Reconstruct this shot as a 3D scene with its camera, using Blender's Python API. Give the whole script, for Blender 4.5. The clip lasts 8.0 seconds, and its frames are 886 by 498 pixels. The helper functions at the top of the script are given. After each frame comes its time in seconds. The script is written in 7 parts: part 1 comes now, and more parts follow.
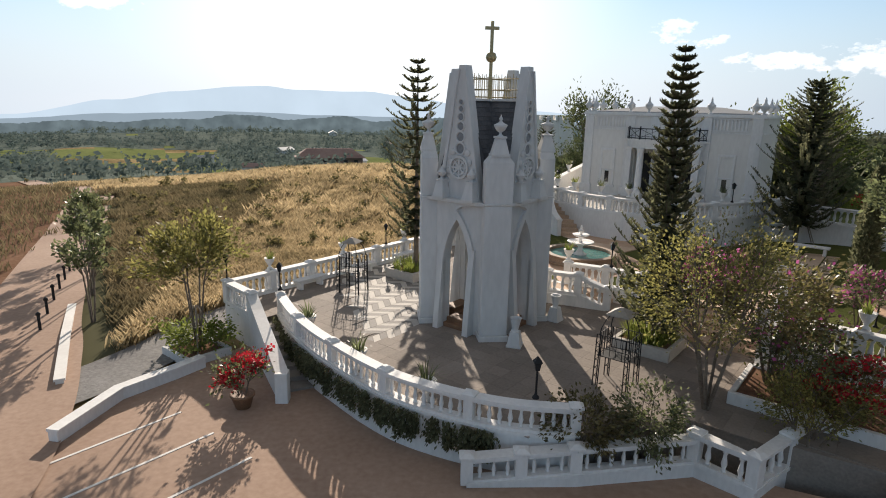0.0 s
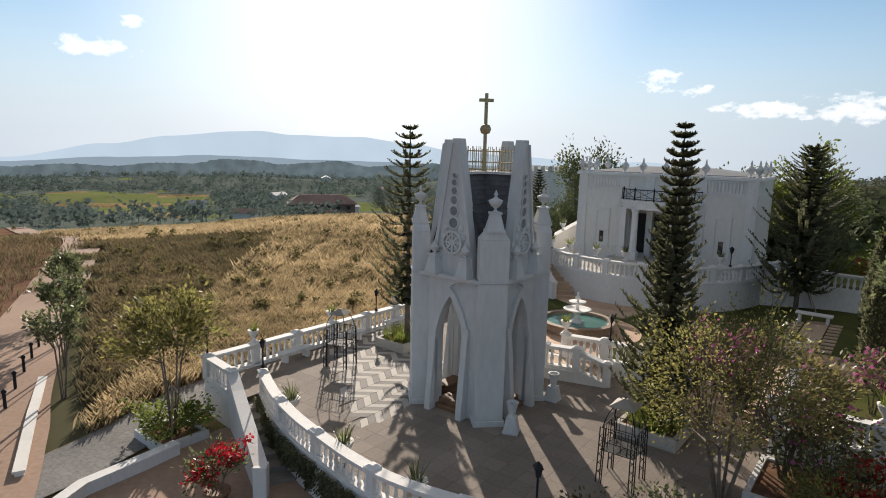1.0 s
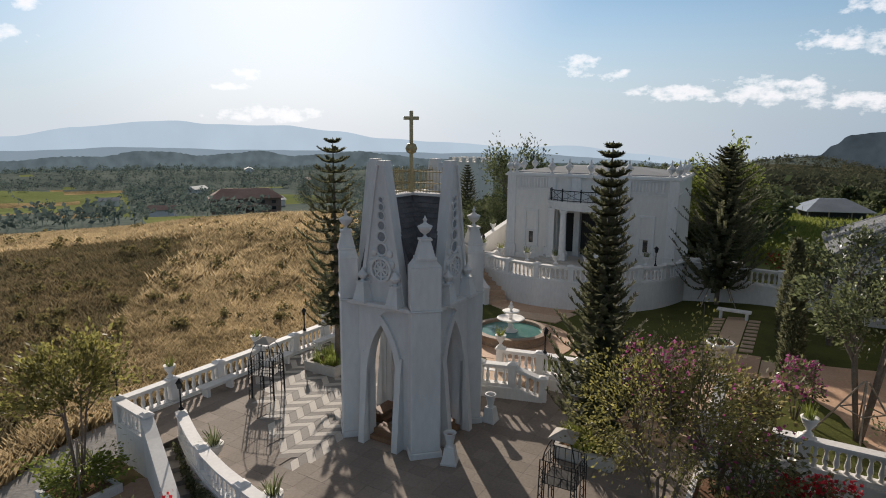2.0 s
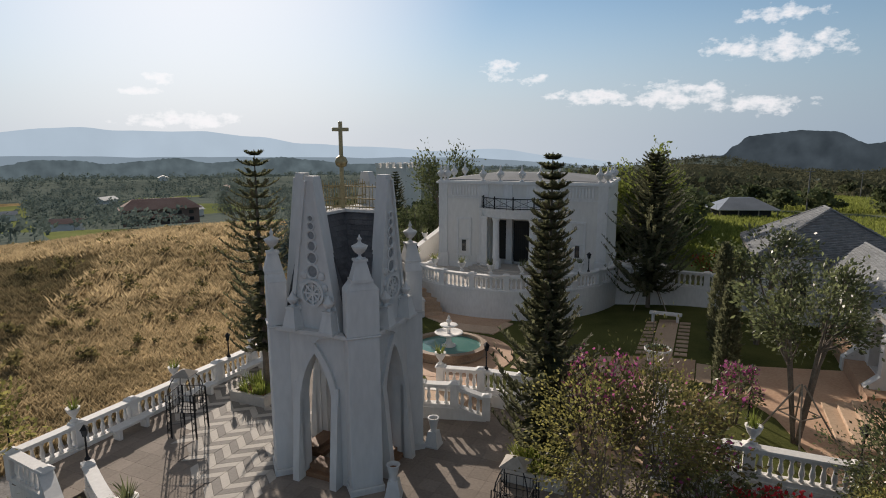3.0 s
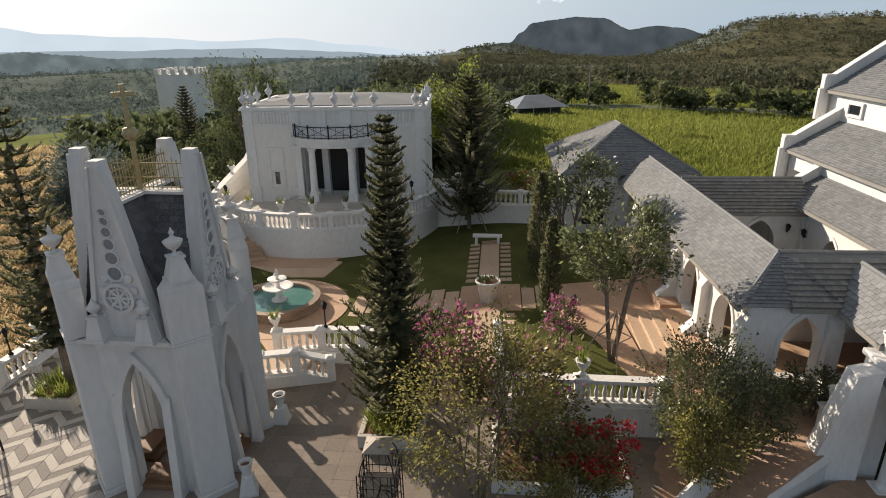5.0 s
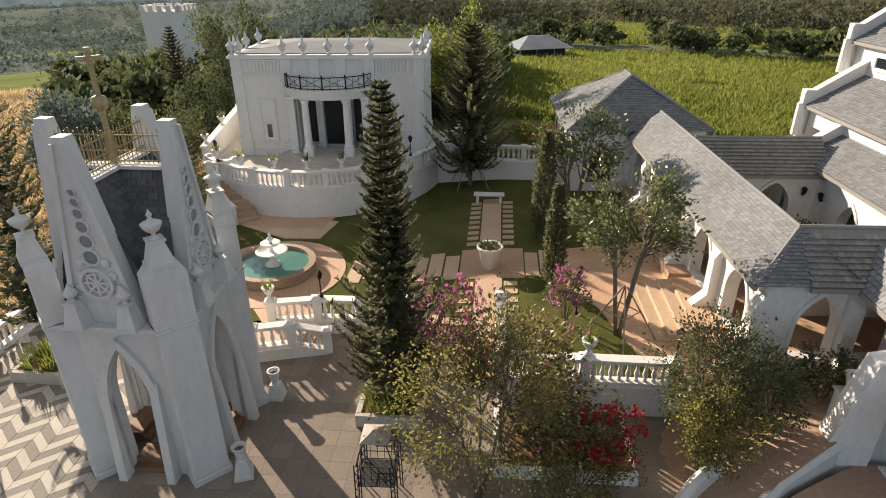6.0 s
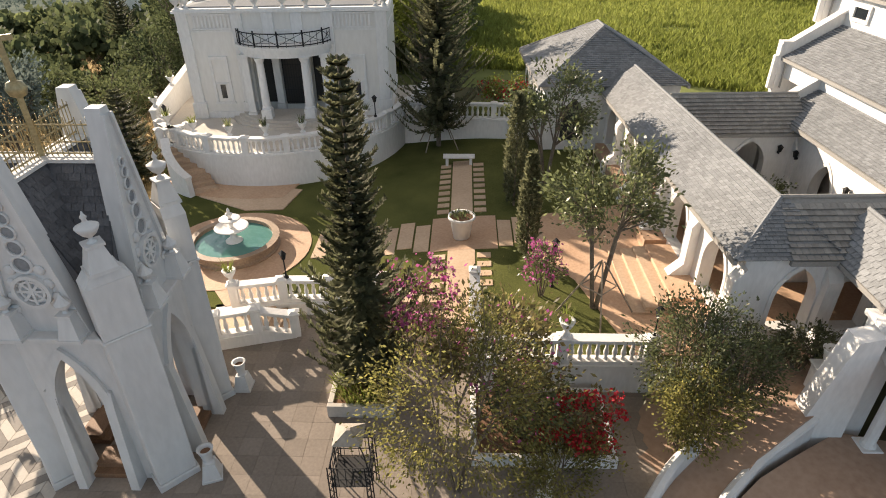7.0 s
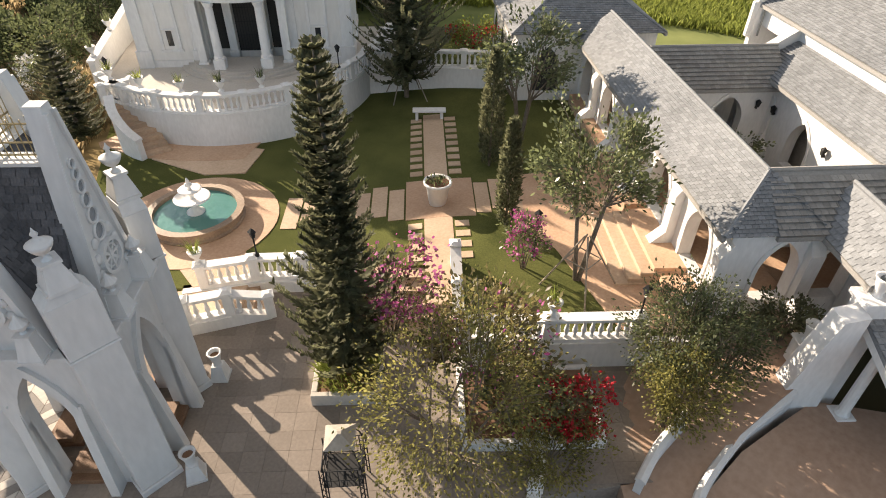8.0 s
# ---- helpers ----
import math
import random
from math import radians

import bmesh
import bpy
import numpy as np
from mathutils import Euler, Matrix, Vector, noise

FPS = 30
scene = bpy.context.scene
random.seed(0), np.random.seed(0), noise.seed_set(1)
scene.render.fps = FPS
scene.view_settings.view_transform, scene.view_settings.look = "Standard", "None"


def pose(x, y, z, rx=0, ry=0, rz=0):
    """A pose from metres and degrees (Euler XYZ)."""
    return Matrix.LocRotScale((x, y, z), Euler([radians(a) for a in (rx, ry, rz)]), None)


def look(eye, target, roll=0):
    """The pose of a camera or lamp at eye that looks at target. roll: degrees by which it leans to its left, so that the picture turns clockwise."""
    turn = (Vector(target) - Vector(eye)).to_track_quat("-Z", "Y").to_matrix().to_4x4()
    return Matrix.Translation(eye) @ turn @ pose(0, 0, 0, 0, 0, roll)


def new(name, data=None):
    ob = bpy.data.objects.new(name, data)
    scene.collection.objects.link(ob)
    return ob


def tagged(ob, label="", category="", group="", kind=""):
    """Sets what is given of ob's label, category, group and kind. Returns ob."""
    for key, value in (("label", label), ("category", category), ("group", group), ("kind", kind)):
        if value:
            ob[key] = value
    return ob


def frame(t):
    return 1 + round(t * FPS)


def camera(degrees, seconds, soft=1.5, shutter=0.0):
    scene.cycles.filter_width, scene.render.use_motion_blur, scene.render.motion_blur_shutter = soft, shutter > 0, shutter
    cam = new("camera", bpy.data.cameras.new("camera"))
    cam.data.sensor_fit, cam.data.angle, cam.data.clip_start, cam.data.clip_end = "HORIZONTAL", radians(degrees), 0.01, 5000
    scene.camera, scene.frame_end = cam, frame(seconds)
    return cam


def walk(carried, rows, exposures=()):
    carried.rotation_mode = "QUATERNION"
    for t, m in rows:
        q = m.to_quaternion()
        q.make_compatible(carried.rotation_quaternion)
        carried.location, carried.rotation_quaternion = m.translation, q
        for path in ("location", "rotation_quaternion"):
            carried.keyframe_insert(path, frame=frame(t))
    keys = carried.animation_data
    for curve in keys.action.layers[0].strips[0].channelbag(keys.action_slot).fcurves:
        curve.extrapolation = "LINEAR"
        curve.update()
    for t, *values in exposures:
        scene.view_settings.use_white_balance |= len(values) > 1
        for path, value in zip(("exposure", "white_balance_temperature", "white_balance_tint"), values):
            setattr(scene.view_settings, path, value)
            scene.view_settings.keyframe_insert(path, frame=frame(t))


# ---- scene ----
EXPOSURES = [(0.0, 0.46, 6550, 13), (1.5, 0.15, 6450, 13), (3.5, -0.1, 6550, 14), (5.0, 0.45, 6950, 14), (6.5, 0.95, 7250, 15), (8.0, 1.28, 7150, 15)]
cam = camera(73.49, 8.0, soft=1.0)
PATH = [
    (0.0, -1.007, -1.949, 7.933, 76.529, -1.202, -2.393),
    (0.5, -0.988, -1.276, 8.359, 78.957, -1.429, -1.819),
    (1.0, -0.993, -0.811, 8.840, 80.753, -1.519, -3.110),
    (1.5, -0.846, -0.388, 9.574, 79.599, -0.882, -7.150),
    (3.0, -0.883, 1.365, 10.172, 80.001, 0.148, -17.188),
    (3.5, -1.102, 1.588, 10.575, 78.744, 0.704, -24.370),
    (4.0, -1.181, 1.845, 11.129, 75.768, 0.538, -28.754),
    (4.5, -1.123, 2.417, 11.615, 72.722, 0.636, -33.064),
    (5.0, -0.878, 3.079, 11.986, 69.793, 0.661, -36.057),
    (6.5, 0.306, 4.715, 12.693, 61.510, 0.400, -36.593),
    (7.0, 0.683, 5.261, 12.960, 58.829, 0.569, -39.398),
    (7.5, 0.856, 6.067, 13.420, 55.417, 0.211, -42.699),
    (8.0, 1.125, 6.816, 13.755, 52.020, -0.557, -43.444),
]
walk(cam, [(t, pose(x, y, z, rx, ry, rz)) for t, x, y, z, rx, ry, rz in PATH], EXPOSURES)

# ---------------------------------------------------------------- light
SUN_BEARING, SUN_HEIGHT = -4.0, 21.5
world = bpy.data.worlds.new("sky")
scene.world = world
world.use_nodes = True
wn, wl = world.node_tree.nodes, world.node_tree.links
wn.clear()
w_out = wn.new("ShaderNodeOutputWorld")
w_bg = wn.new("ShaderNodeBackground")
w_sky = wn.new("ShaderNodeTexSky")
w_sky.sky_type = "NISHITA"
w_sky.sun_disc = False
w_sky.sun_elevation = radians(SUN_HEIGHT)
w_sky.sun_rotation = radians(SUN_BEARING)
w_sky.altitude, w_sky.air_density, w_sky.dust_density, w_sky.ozone_density = 300, 1.0, 0.15, 2.5
w_bg.inputs["Strength"].default_value = 0.142
# pale haze low down, and a few cumulus banks, each given by bearing, height and half widths in degrees
w_tc = wn.new("ShaderNodeTexCoord")
w_sep = wn.new("ShaderNodeSeparateXYZ")
wl.new(w_tc.outputs["Generated"], w_sep.inputs["Vector"])


def w_math(op, a, b=None, c=None):
    node = wn.new("ShaderNodeMath")
    node.operation = op
    for i, v in enumerate((a, b, c)):
        if v is None:
            continue
        if isinstance(v, (int, float)):
            node.inputs[i].default_value = v
        else:
            wl.new(v, node.inputs[i])
    return node.outputs["Value"]


w_az = w_math("MULTIPLY", w_math("ARCTAN2", w_sep.outputs["X"], w_sep.outputs["Y"]), 57.296)
w_el = w_math("MULTIPLY", w_math("ARCSINE", w_sep.outputs["Z"]), 57.296)
w_near = None
for cb, ce, hb, he in ((22.6, 6.7, 1.9, 1.0), (25.6, 5.7, 1.6, 0.6), (31.0, 4.2, 4.5, 0.8), (38.0, 4.2, 6.0, 1.3), (44.5, 3.2, 4.0, 0.9), (42.5, 7.9, 2.8, 1.0), (47.0, 7.6, 4.4, 1.3), (45.5, 10.2, 3.6, 0.8), (-7.4, 5.6, 1.6, 0.6), (-9.0, 4.5, 1.8, 0.4), (-6.0, 2.2, 6.0, 0.8), (-26.6, 7.6, 3.0, 0.9), (-23.8, 9.8, 1.5, 0.5), (59.0, 8.4, 3.0, 1.2), (95.0, 8.0, 9.0, 2.0), (150.0, 9.0, 9.0, 2.0), (-60.0, 7.0, 9.0, 2.0), (-120.0, 8.0, 9.0, 2.0)):
    w_da = w_math("DIVIDE", w_math("SUBTRACT", w_az, cb), hb)
    w_de = w_math("DIVIDE", w_math("SUBTRACT", w_el, ce), he)
    w_d = w_math("ADD", w_math("MULTIPLY", w_da, w_da), w_math("MULTIPLY", w_de, w_de))
    w_near = w_d if w_near is None else w_math("MINIMUM", w_near, w_d)
w_comb = wn.new("ShaderNodeCombineXYZ")
wl.new(w_math("MULTIPLY", w_az, 0.62), w_comb.inputs["X"])
wl.new(w_math("MULTIPLY", w_el, 1.0), w_comb.inputs["Y"])
w_noise = wn.new("ShaderNodeTexNoise")
w_noise.inputs["Scale"].default_value = 1.0
w_noise.inputs["Detail"].default_value = 8.0
w_noise.inputs["Roughness"].default_value = 0.6
wl.new(w_comb.outputs["Vector"], w_noise.inputs["Vector"])
w_body = w_math("ADD", w_noise.outputs["Fac"], w_math("MULTIPLY", w_math("SUBTRACT", 1.0, w_math("MINIMUM", w_near, 3.0)), 0.2))
w_fac = wn.new("ShaderNodeMapRange")
w_fac.inputs["From Min"].default_value, w_fac.inputs["From Max"].default_value = 0.55, 0.76
w_fac.inputs["To Max"].default_value = 0.85
wl.new(w_body, w_fac.inputs["Value"])
w_low = wn.new("ShaderNodeMapRange")
w_low.inputs["From Min"].default_value, w_low.inputs["From Max"].default_value = 15.0, 0.0
w_low.inputs["To Max"].default_value = 0.95
w_low.interpolation_type = "SMOOTHSTEP"
wl.new(w_el, w_low.inputs["Value"])
w_haze, w_cloud = wn.new("ShaderNodeMixRGB"), wn.new("ShaderNodeMixRGB")
w_side = wn.new("ShaderNodeMapRange")  # the haze brightens towards the sun
w_side.interpolation_type = "SMOOTHSTEP"
w_side.inputs["From Min"].default_value, w_side.inputs["From Max"].default_value = 72.0, 6.0
wl.new(w_math("ABSOLUTE", w_math("SUBTRACT", w_az, SUN_BEARING)), w_side.inputs["Value"])
w_air = wn.new("ShaderNodeMixRGB")
w_air.inputs["Color1"].default_value, w_air.inputs["Color2"].default_value = (2.05, 2.75, 3.45, 1), (4.4, 4.9, 5.3, 1)
wl.new(w_side.outputs["Result"], w_air.inputs["Fac"])
wl.new(w_air.outputs["Color"], w_haze.inputs["Color2"])
w_tone = wn.new("ShaderNodeValToRGB")  # grey bases, bright heads
w_tone.color_ramp.elements[0].position, w_tone.color_ramp.elements[1].position = 0.58, 0.86
w_tone.color_ramp.elements[0].color, w_tone.color_ramp.elements[1].color = (8.2, 8.1, 7.9, 1), (6.2, 6.2, 6.3, 1)
wl.new(w_body, w_tone.inputs["Fac"])
wl.new(w_low.outputs["Result"], w_haze.inputs["Fac"])
w_hsv = wn.new("ShaderNodeHueSaturation")  # a hazy sky, paler than clear air
w_hsv.inputs["Saturation"].default_value, w_hsv.inputs["Value"].default_value = 0.98, 0.64
w_hsv.inputs["Hue"].default_value = 0.49
wl.new(w_sky.outputs["Color"], w_hsv.inputs["Color"])
w_fill = wn.new("ShaderNodeMixRGB")  # pale veil added overhead, out of view, to whiten the fill light
w_fill.inputs["Color2"].default_value = (1.9, 1.85, 1.78, 1)
w_over = wn.new("ShaderNodeMapRange")
w_over.interpolation_type = "SMOOTHSTEP"
w_over.inputs["From Min"].default_value, w_over.inputs["From Max"].default_value, w_over.inputs["To Max"].default_value = 24.0, 46.0, 0.85
wl.new(w_el, w_over.inputs["Value"])
wl.new(w_over.outputs["Result"], w_fill.inputs["Fac"])
wl.new(w_hsv.outputs["Color"], w_fill.inputs["Color1"])
wl.new(w_fill.outputs["Color"], w_haze.inputs["Color1"])
wl.new(w_haze.outputs["Color"], w_cloud.inputs["Color1"])
wl.new(w_tone.outputs["Color"], w_cloud.inputs["Color2"])
wl.new(w_fac.outputs["Result"], w_cloud.inputs["Fac"])
w_dot = wn.new("ShaderNodeVectorMath")  # the white glow round the sun
w_dot.operation = "DOT_PRODUCT"
w_dot.inputs[1].default_value = (math.sin(radians(SUN_BEARING)) * math.cos(radians(SUN_HEIGHT)), math.cos(radians(SUN_BEARING)) * math.cos(radians(SUN_HEIGHT)), math.sin(radians(SUN_HEIGHT)))
wl.new(w_tc.outputs["Generated"], w_dot.inputs[0])
w_ring = wn.new("ShaderNodeMapRange")
w_ring.interpolation_type = "SMOOTHSTEP"
w_ring.inputs["From Min"].default_value, w_ring.inputs["From Max"].default_value = 0.885, 1.05
wl.new(w_dot.outputs["Value"], w_ring.inputs["Value"])
w_glow = wn.new("ShaderNodeMixRGB")
w_glow.inputs["Color2"].default_value = (7.6, 7.6, 7.5, 1)
wl.new(w_ring.outputs["Result"], w_glow.inputs["Fac"])
wl.new(w_cloud.outputs["Color"], w_glow.inputs["Color1"])
wl.new(w_glow.outputs["Color"], w_bg.inputs["Color"])
wl.new(w_bg.outputs["Background"], w_out.inputs["Surface"])

sun = new("sun", bpy.data.lights.new("sun", "SUN"))
sun.data.energy, sun.data.angle, sun.data.color = 5.0, radians(0.6), (1.0, 0.90, 0.76)
sun_from = Vector((math.sin(radians(SUN_BEARING)) * math.cos(radians(SUN_HEIGHT)),
                   math.cos(radians(SUN_BEARING)) * math.cos(radians(SUN_HEIGHT)), math.sin(radians(SUN_HEIGHT))))
sun.matrix_world = look(sun_from * 100, (0, 0, 0))


# ---------------------------------------------------------------- materials
def material(name, colour, rough=0.7, metal=0.0, spread=0.18, coarse=0.5, fine=14.0, bump=0.25, second=None, each=0.0, island=0.0, through_light=0.0, stretch=(1, 1, 1), gloss=0.5):
    """Two scales of noise tint the colour (towards second where given); fine noise gives the relief."""
    m = bpy.data.materials.new(name)
    m.use_nodes = True
    n, l = m.node_tree.nodes, m.node_tree.links
    p = n["Principled BSDF"]
    p.inputs["Roughness"].default_value, p.inputs["Metallic"].default_value = rough, metal
    p.inputs["Specular IOR Level"].default_value = gloss
    geo = n.new("ShaderNodeNewGeometry")
    mp = n.new("ShaderNodeMapping")
    mp.inputs["Scale"].default_value = stretch
    l.new(geo.outputs["Position"], mp.inputs["Vector"])
    big, small = n.new("ShaderNodeTexNoise"), n.new("ShaderNodeTexNoise")
    big.inputs["Scale"].default_value, small.inputs["Scale"].default_value = coarse, fine
    big.inputs["Detail"].default_value, small.inputs["Detail"].default_value = 5.0, 4.0
    for tex in (big, small):
        l.new(mp.outputs["Vector"], tex.inputs["Vector"])
    mid = n.new("ShaderNodeMath")
    mid.operation = "MULTIPLY_ADD"
    mid.inputs[1].default_value = 0.45
    l.new(small.outputs["Fac"], mid.inputs[0])
    half = n.new("ShaderNodeMath")
    half.operation = "MULTIPLY"
    half.inputs[1].default_value = 0.55
    l.new(big.outputs["Fac"], half.inputs[0])
    l.new(half.outputs["Value"], mid.inputs[2])
    ramp = n.new("ShaderNodeValToRGB")
    c2 = second or tuple(min(1.0, c * (1 + spread)) for c in colour)
    c1 = colour if second else tuple(c * (1 - spread) for c in colour)
    ramp.color_ramp.elements[0].position, ramp.color_ramp.elements[1].position = 0.36, 0.64
    ramp.color_ramp.elements[0].color, ramp.color_ramp.elements[1].color = (*c1, 1), (*c2, 1)
    l.new(mid.outputs["Value"], ramp.inputs["Fac"])
    col = ramp.outputs["Color"]
    for amount, node, out in ((each, "ShaderNodeObjectInfo", "Random"), (island, "ShaderNodeNewGeometry", "Random Per Island")):
        if amount:
            info, rng, hsv = n.new(node), n.new("ShaderNodeMapRange"), n.new("ShaderNodeHueSaturation")
            rng.inputs["To Min"].default_value, rng.inputs["To Max"].default_value = 1 - amount, 1 + amount
            l.new(info.outputs[out], rng.inputs["Value"])
            l.new(rng.outputs["Result"], hsv.inputs["Value"])
            l.new(col, hsv.inputs["Color"])
            col = hsv.outputs["Color"]
    l.new(col, p.inputs["Base Color"])
    if bump:
        b = n.new("ShaderNodeBump")
        b.inputs["Strength"].default_value, b.inputs["Distance"].default_value = bump, 0.02
        l.new(small.outputs["Fac"], b.inputs["Height"])
        l.new(b.outputs["Normal"], p.inputs["Normal"])
    if through_light:
        tr, mx = n.new("ShaderNodeBsdfTranslucent"), n.new("ShaderNodeMixShader")
        l.new(col, tr.inputs["Color"])
        mx.inputs["Fac"].default_value = through_light
        l.new(p.outputs["BSDF"], mx.inputs[1])
        l.new(tr.outputs["BSDF"], mx.inputs[2])
        l.new(mx.outputs["Shader"], n["Material Output"].inputs["Surface"])
    return m


WHITE = material("white_render", (0.65, 0.635, 0.61), 0.75, spread=0.0, second=(0.78, 0.765, 0.74), coarse=0.5, fine=9.0, bump=0.12, stretch=(1, 1, 0.35))
WHITE_OLD = material("weathered_white_paint", (0.55, 0.55, 0.54), 0.8, second=(0.65, 0.645, 0.63), coarse=0.5, fine=7.0, bump=0.1, stretch=(1, 1, 0.3))
CREAM = material("pale_render", (0.66, 0.635, 0.59), 0.8, second=(0.76, 0.735, 0.69), coarse=0.4, fine=6.0, bump=0.06, stretch=(1, 1, 0.3))
ROOF_DARK = material("slate", (0.085, 0.086, 0.092), 0.75, second=(0.13, 0.13, 0.137), coarse=0.8, fine=16.0, island=0.2, bump=0.4, gloss=0.25)
ROOF_GREY = material("grey_shingle", (0.192, 0.2, 0.206), 0.85, second=(0.272, 0.282, 0.29), coarse=0.35, fine=14.0, island=0.16, bump=0.5, gloss=0.2)
# The grey shingle again, lightened and warmed to offset slopes out of the sun.
ROOF_LIFTED = material("lifted_grey_shingle", (0.26, 0.25, 0.232), 0.85, second=(0.34, 0.328, 0.305), coarse=0.35, fine=14.0, island=0.16, bump=0.5, gloss=0.2)
IRON = material("black_iron", (0.014, 0.014, 0.015), 0.75, 0.2, spread=0.3, bump=0.1)
GILT = material("weathered_brass", (0.36, 0.295, 0.16), 0.45, 0.5, spread=0.35, bump=0.1)
PALE_STONE = material("pale_paver", (0.47, 0.43, 0.38), 0.75, second=(0.57, 0.525, 0.465), coarse=0.6, fine=12.0, each=0.06, island=0.06, bump=0.08, gloss=0.12)
GREY_STONE = material("grey_paver", (0.22, 0.2, 0.18), 0.75, second=(0.285, 0.262, 0.237), coarse=0.6, fine=12.0, each=0.08, island=0.08, bump=0.08, gloss=0.12)
BEIGE_STONE = material("beige_paver", (0.215, 0.18, 0.15), 0.8, second=(0.285, 0.242, 0.205), coarse=0.5, fine=12.0, island=0.12, bump=0.08, gloss=0.12)
JOINT = material("mortar", (0.24, 0.21, 0.18), 0.9, spread=0.2, bump=0.3, gloss=0.2)
SAND_PAVE = material("sandstone_paving", (0.44, 0.27, 0.17), 0.75, second=(0.58, 0.39, 0.26), coarse=0.5, fine=10.0, each=0.08, island=0.1, bump=0.15)
SAND_PALE = material("pale_sandstone_slab", (0.44, 0.31, 0.21), 0.75, second=(0.57, 0.42, 0.30), coarse=0.6, fine=10.0, each=0.12, island=0.12, bump=0.15, gloss=0.2)
CONCRETE = material("tan_concrete", (0.31, 0.205, 0.145), 0.85, second=(0.42, 0.295, 0.218), coarse=0.18, fine=6.0, bump=0.2, gloss=0.2)
GRAVEL = material("grey_gravel", (0.16, 0.152, 0.145), 0.9, second=(0.28, 0.268, 0.255), coarse=0.4, fine=9.0, bump=0.8, gloss=0.1)
SOIL = material("red_soil", (0.15, 0.085, 0.055), 0.95, second=(0.25, 0.155, 0.105), coarse=0.3, fine=5.0, bump=0.6, gloss=0.0)
LAWN = material("mown_lawn", (0.06, 0.07, 0.025), 0.9, second=(0.125, 0.13, 0.046), coarse=0.5, fine=22.0, bump=0.7, gloss=0.0)
GOLD_FIELD = material("dry_grass_ground", (0.13, 0.10, 0.052), 0.95, second=(0.42, 0.31, 0.16), coarse=0.05, fine=0.9, bump=0.5, gloss=0.0)
GREEN_FIELD = material("green_crop", (0.13, 0.155, 0.06), 0.9, second=(0.22, 0.24, 0.095), coarse=0.03, fine=0.5, bump=0.7, gloss=0.0)
# Paled and blued: air haze over the far woods is put into the colour.
WOODLAND_HAZED = material("hazed_wooded_ground", (0.10, 0.122, 0.108), 0.95, second=(0.17, 0.195, 0.165), coarse=0.012, fine=0.12, bump=0.9, gloss=0.0)
SCRUB = material("dry_scrub_ground", (0.078, 0.078, 0.047), 0.95, second=(0.138, 0.128, 0.078), coarse=0.015, fine=0.15, bump=0.9, gloss=0.0)
BARK = material("grey_bark", (0.10, 0.075, 0.055), 0.9, second=(0.21, 0.17, 0.13), coarse=2.0, fine=20.0, bump=0.7)
WOOD = material("weathered_stake", (0.20, 0.16, 0.12), 0.85, second=(0.34, 0.29, 0.23), coarse=2.0, fine=25.0, bump=0.4)
BROWN_WOOD = material("brown_timber", (0.16, 0.085, 0.045), 0.7, second=(0.26, 0.15, 0.085), coarse=2.0, fine=25.0, bump=0.3)
LEAF_DARK = material("dark_conifer_needles", (0.105, 0.112, 0.062), 0.7, second=(0.185, 0.188, 0.105), coarse=0.8, fine=6.0, island=0.35, bump=0, through_light=0.55, gloss=0.2)
LEAF_MID = material("green_leaves", (0.085, 0.104, 0.048), 0.38, second=(0.18, 0.198, 0.09), coarse=0.9, fine=6.0, island=0.5, bump=0, through_light=0.58, gloss=0.6)
LEAF_YELLOW = material("yellow_green_leaves", (0.14, 0.14, 0.048), 0.5, second=(0.31, 0.28, 0.088), coarse=0.8, fine=6.0, island=0.5, bump=0, through_light=0.62, gloss=0.4)
LEAF_BRIGHT = material("bright_strap_leaves", (0.12, 0.16, 0.03), 0.6, second=(0.29, 0.32, 0.08), coarse=0.9, fine=6.0, island=0.35, bump=0, through_light=0.45, gloss=0.2)
# Leaf green lightened towards blue-grey, so distance haze sits in the colour.
LEAF_FAR_HAZED = material("hazed_far_leaves", (0.10, 0.13, 0.118), 0.8, second=(0.17, 0.205, 0.18), coarse=0.02, fine=0.3, island=0.12, bump=0, through_light=0.35, gloss=0.0)
LEAF_DRY = material("dry_grass_blades", (0.2, 0.155, 0.085), 0.8, second=(0.62, 0.48, 0.28), coarse=0.05, fine=0.6, island=0.35, bump=0, through_light=0.58, gloss=0.1)
PINK = material("magenta_bracts", (0.40, 0.06, 0.22), 0.6, second=(0.58, 0.18, 0.38), coarse=1.5, fine=9.0, island=0.3, bump=0, through_light=0.4)
RED = material("red_bracts", (0.33, 0.008, 0.018), 0.6, second=(0.58, 0.03, 0.04), coarse=1.5, fine=9.0, island=0.3, bump=0, through_light=0.35)
# Near-black for unlit insides, shade put into colour; also the black door leaf.
DARK_INSIDE = material("inside_shade_and_black_door", (0.035, 0.033, 0.03), 0.9, spread=0.3)
BRICK = material("brown_brick", (0.17, 0.11, 0.085), 0.85, second=(0.24, 0.165, 0.13), coarse=0.2, fine=2.0, bump=0.3)
RED_TILE = material("red_roof_tile", (0.27, 0.16, 0.125), 0.85, second=(0.38, 0.25, 0.20), coarse=0.2, fine=2.0, bump=0.4)
TAUPE = material("taupe_sheet", (0.33, 0.295, 0.25), 0.7, spread=0.15, coarse=1.5, fine=12.0, bump=0.1, gloss=0.3)
ZINC = material("zinc_sheet", (0.38, 0.39, 0.40), 0.35, 0.6, spread=0.2, bump=0.1)
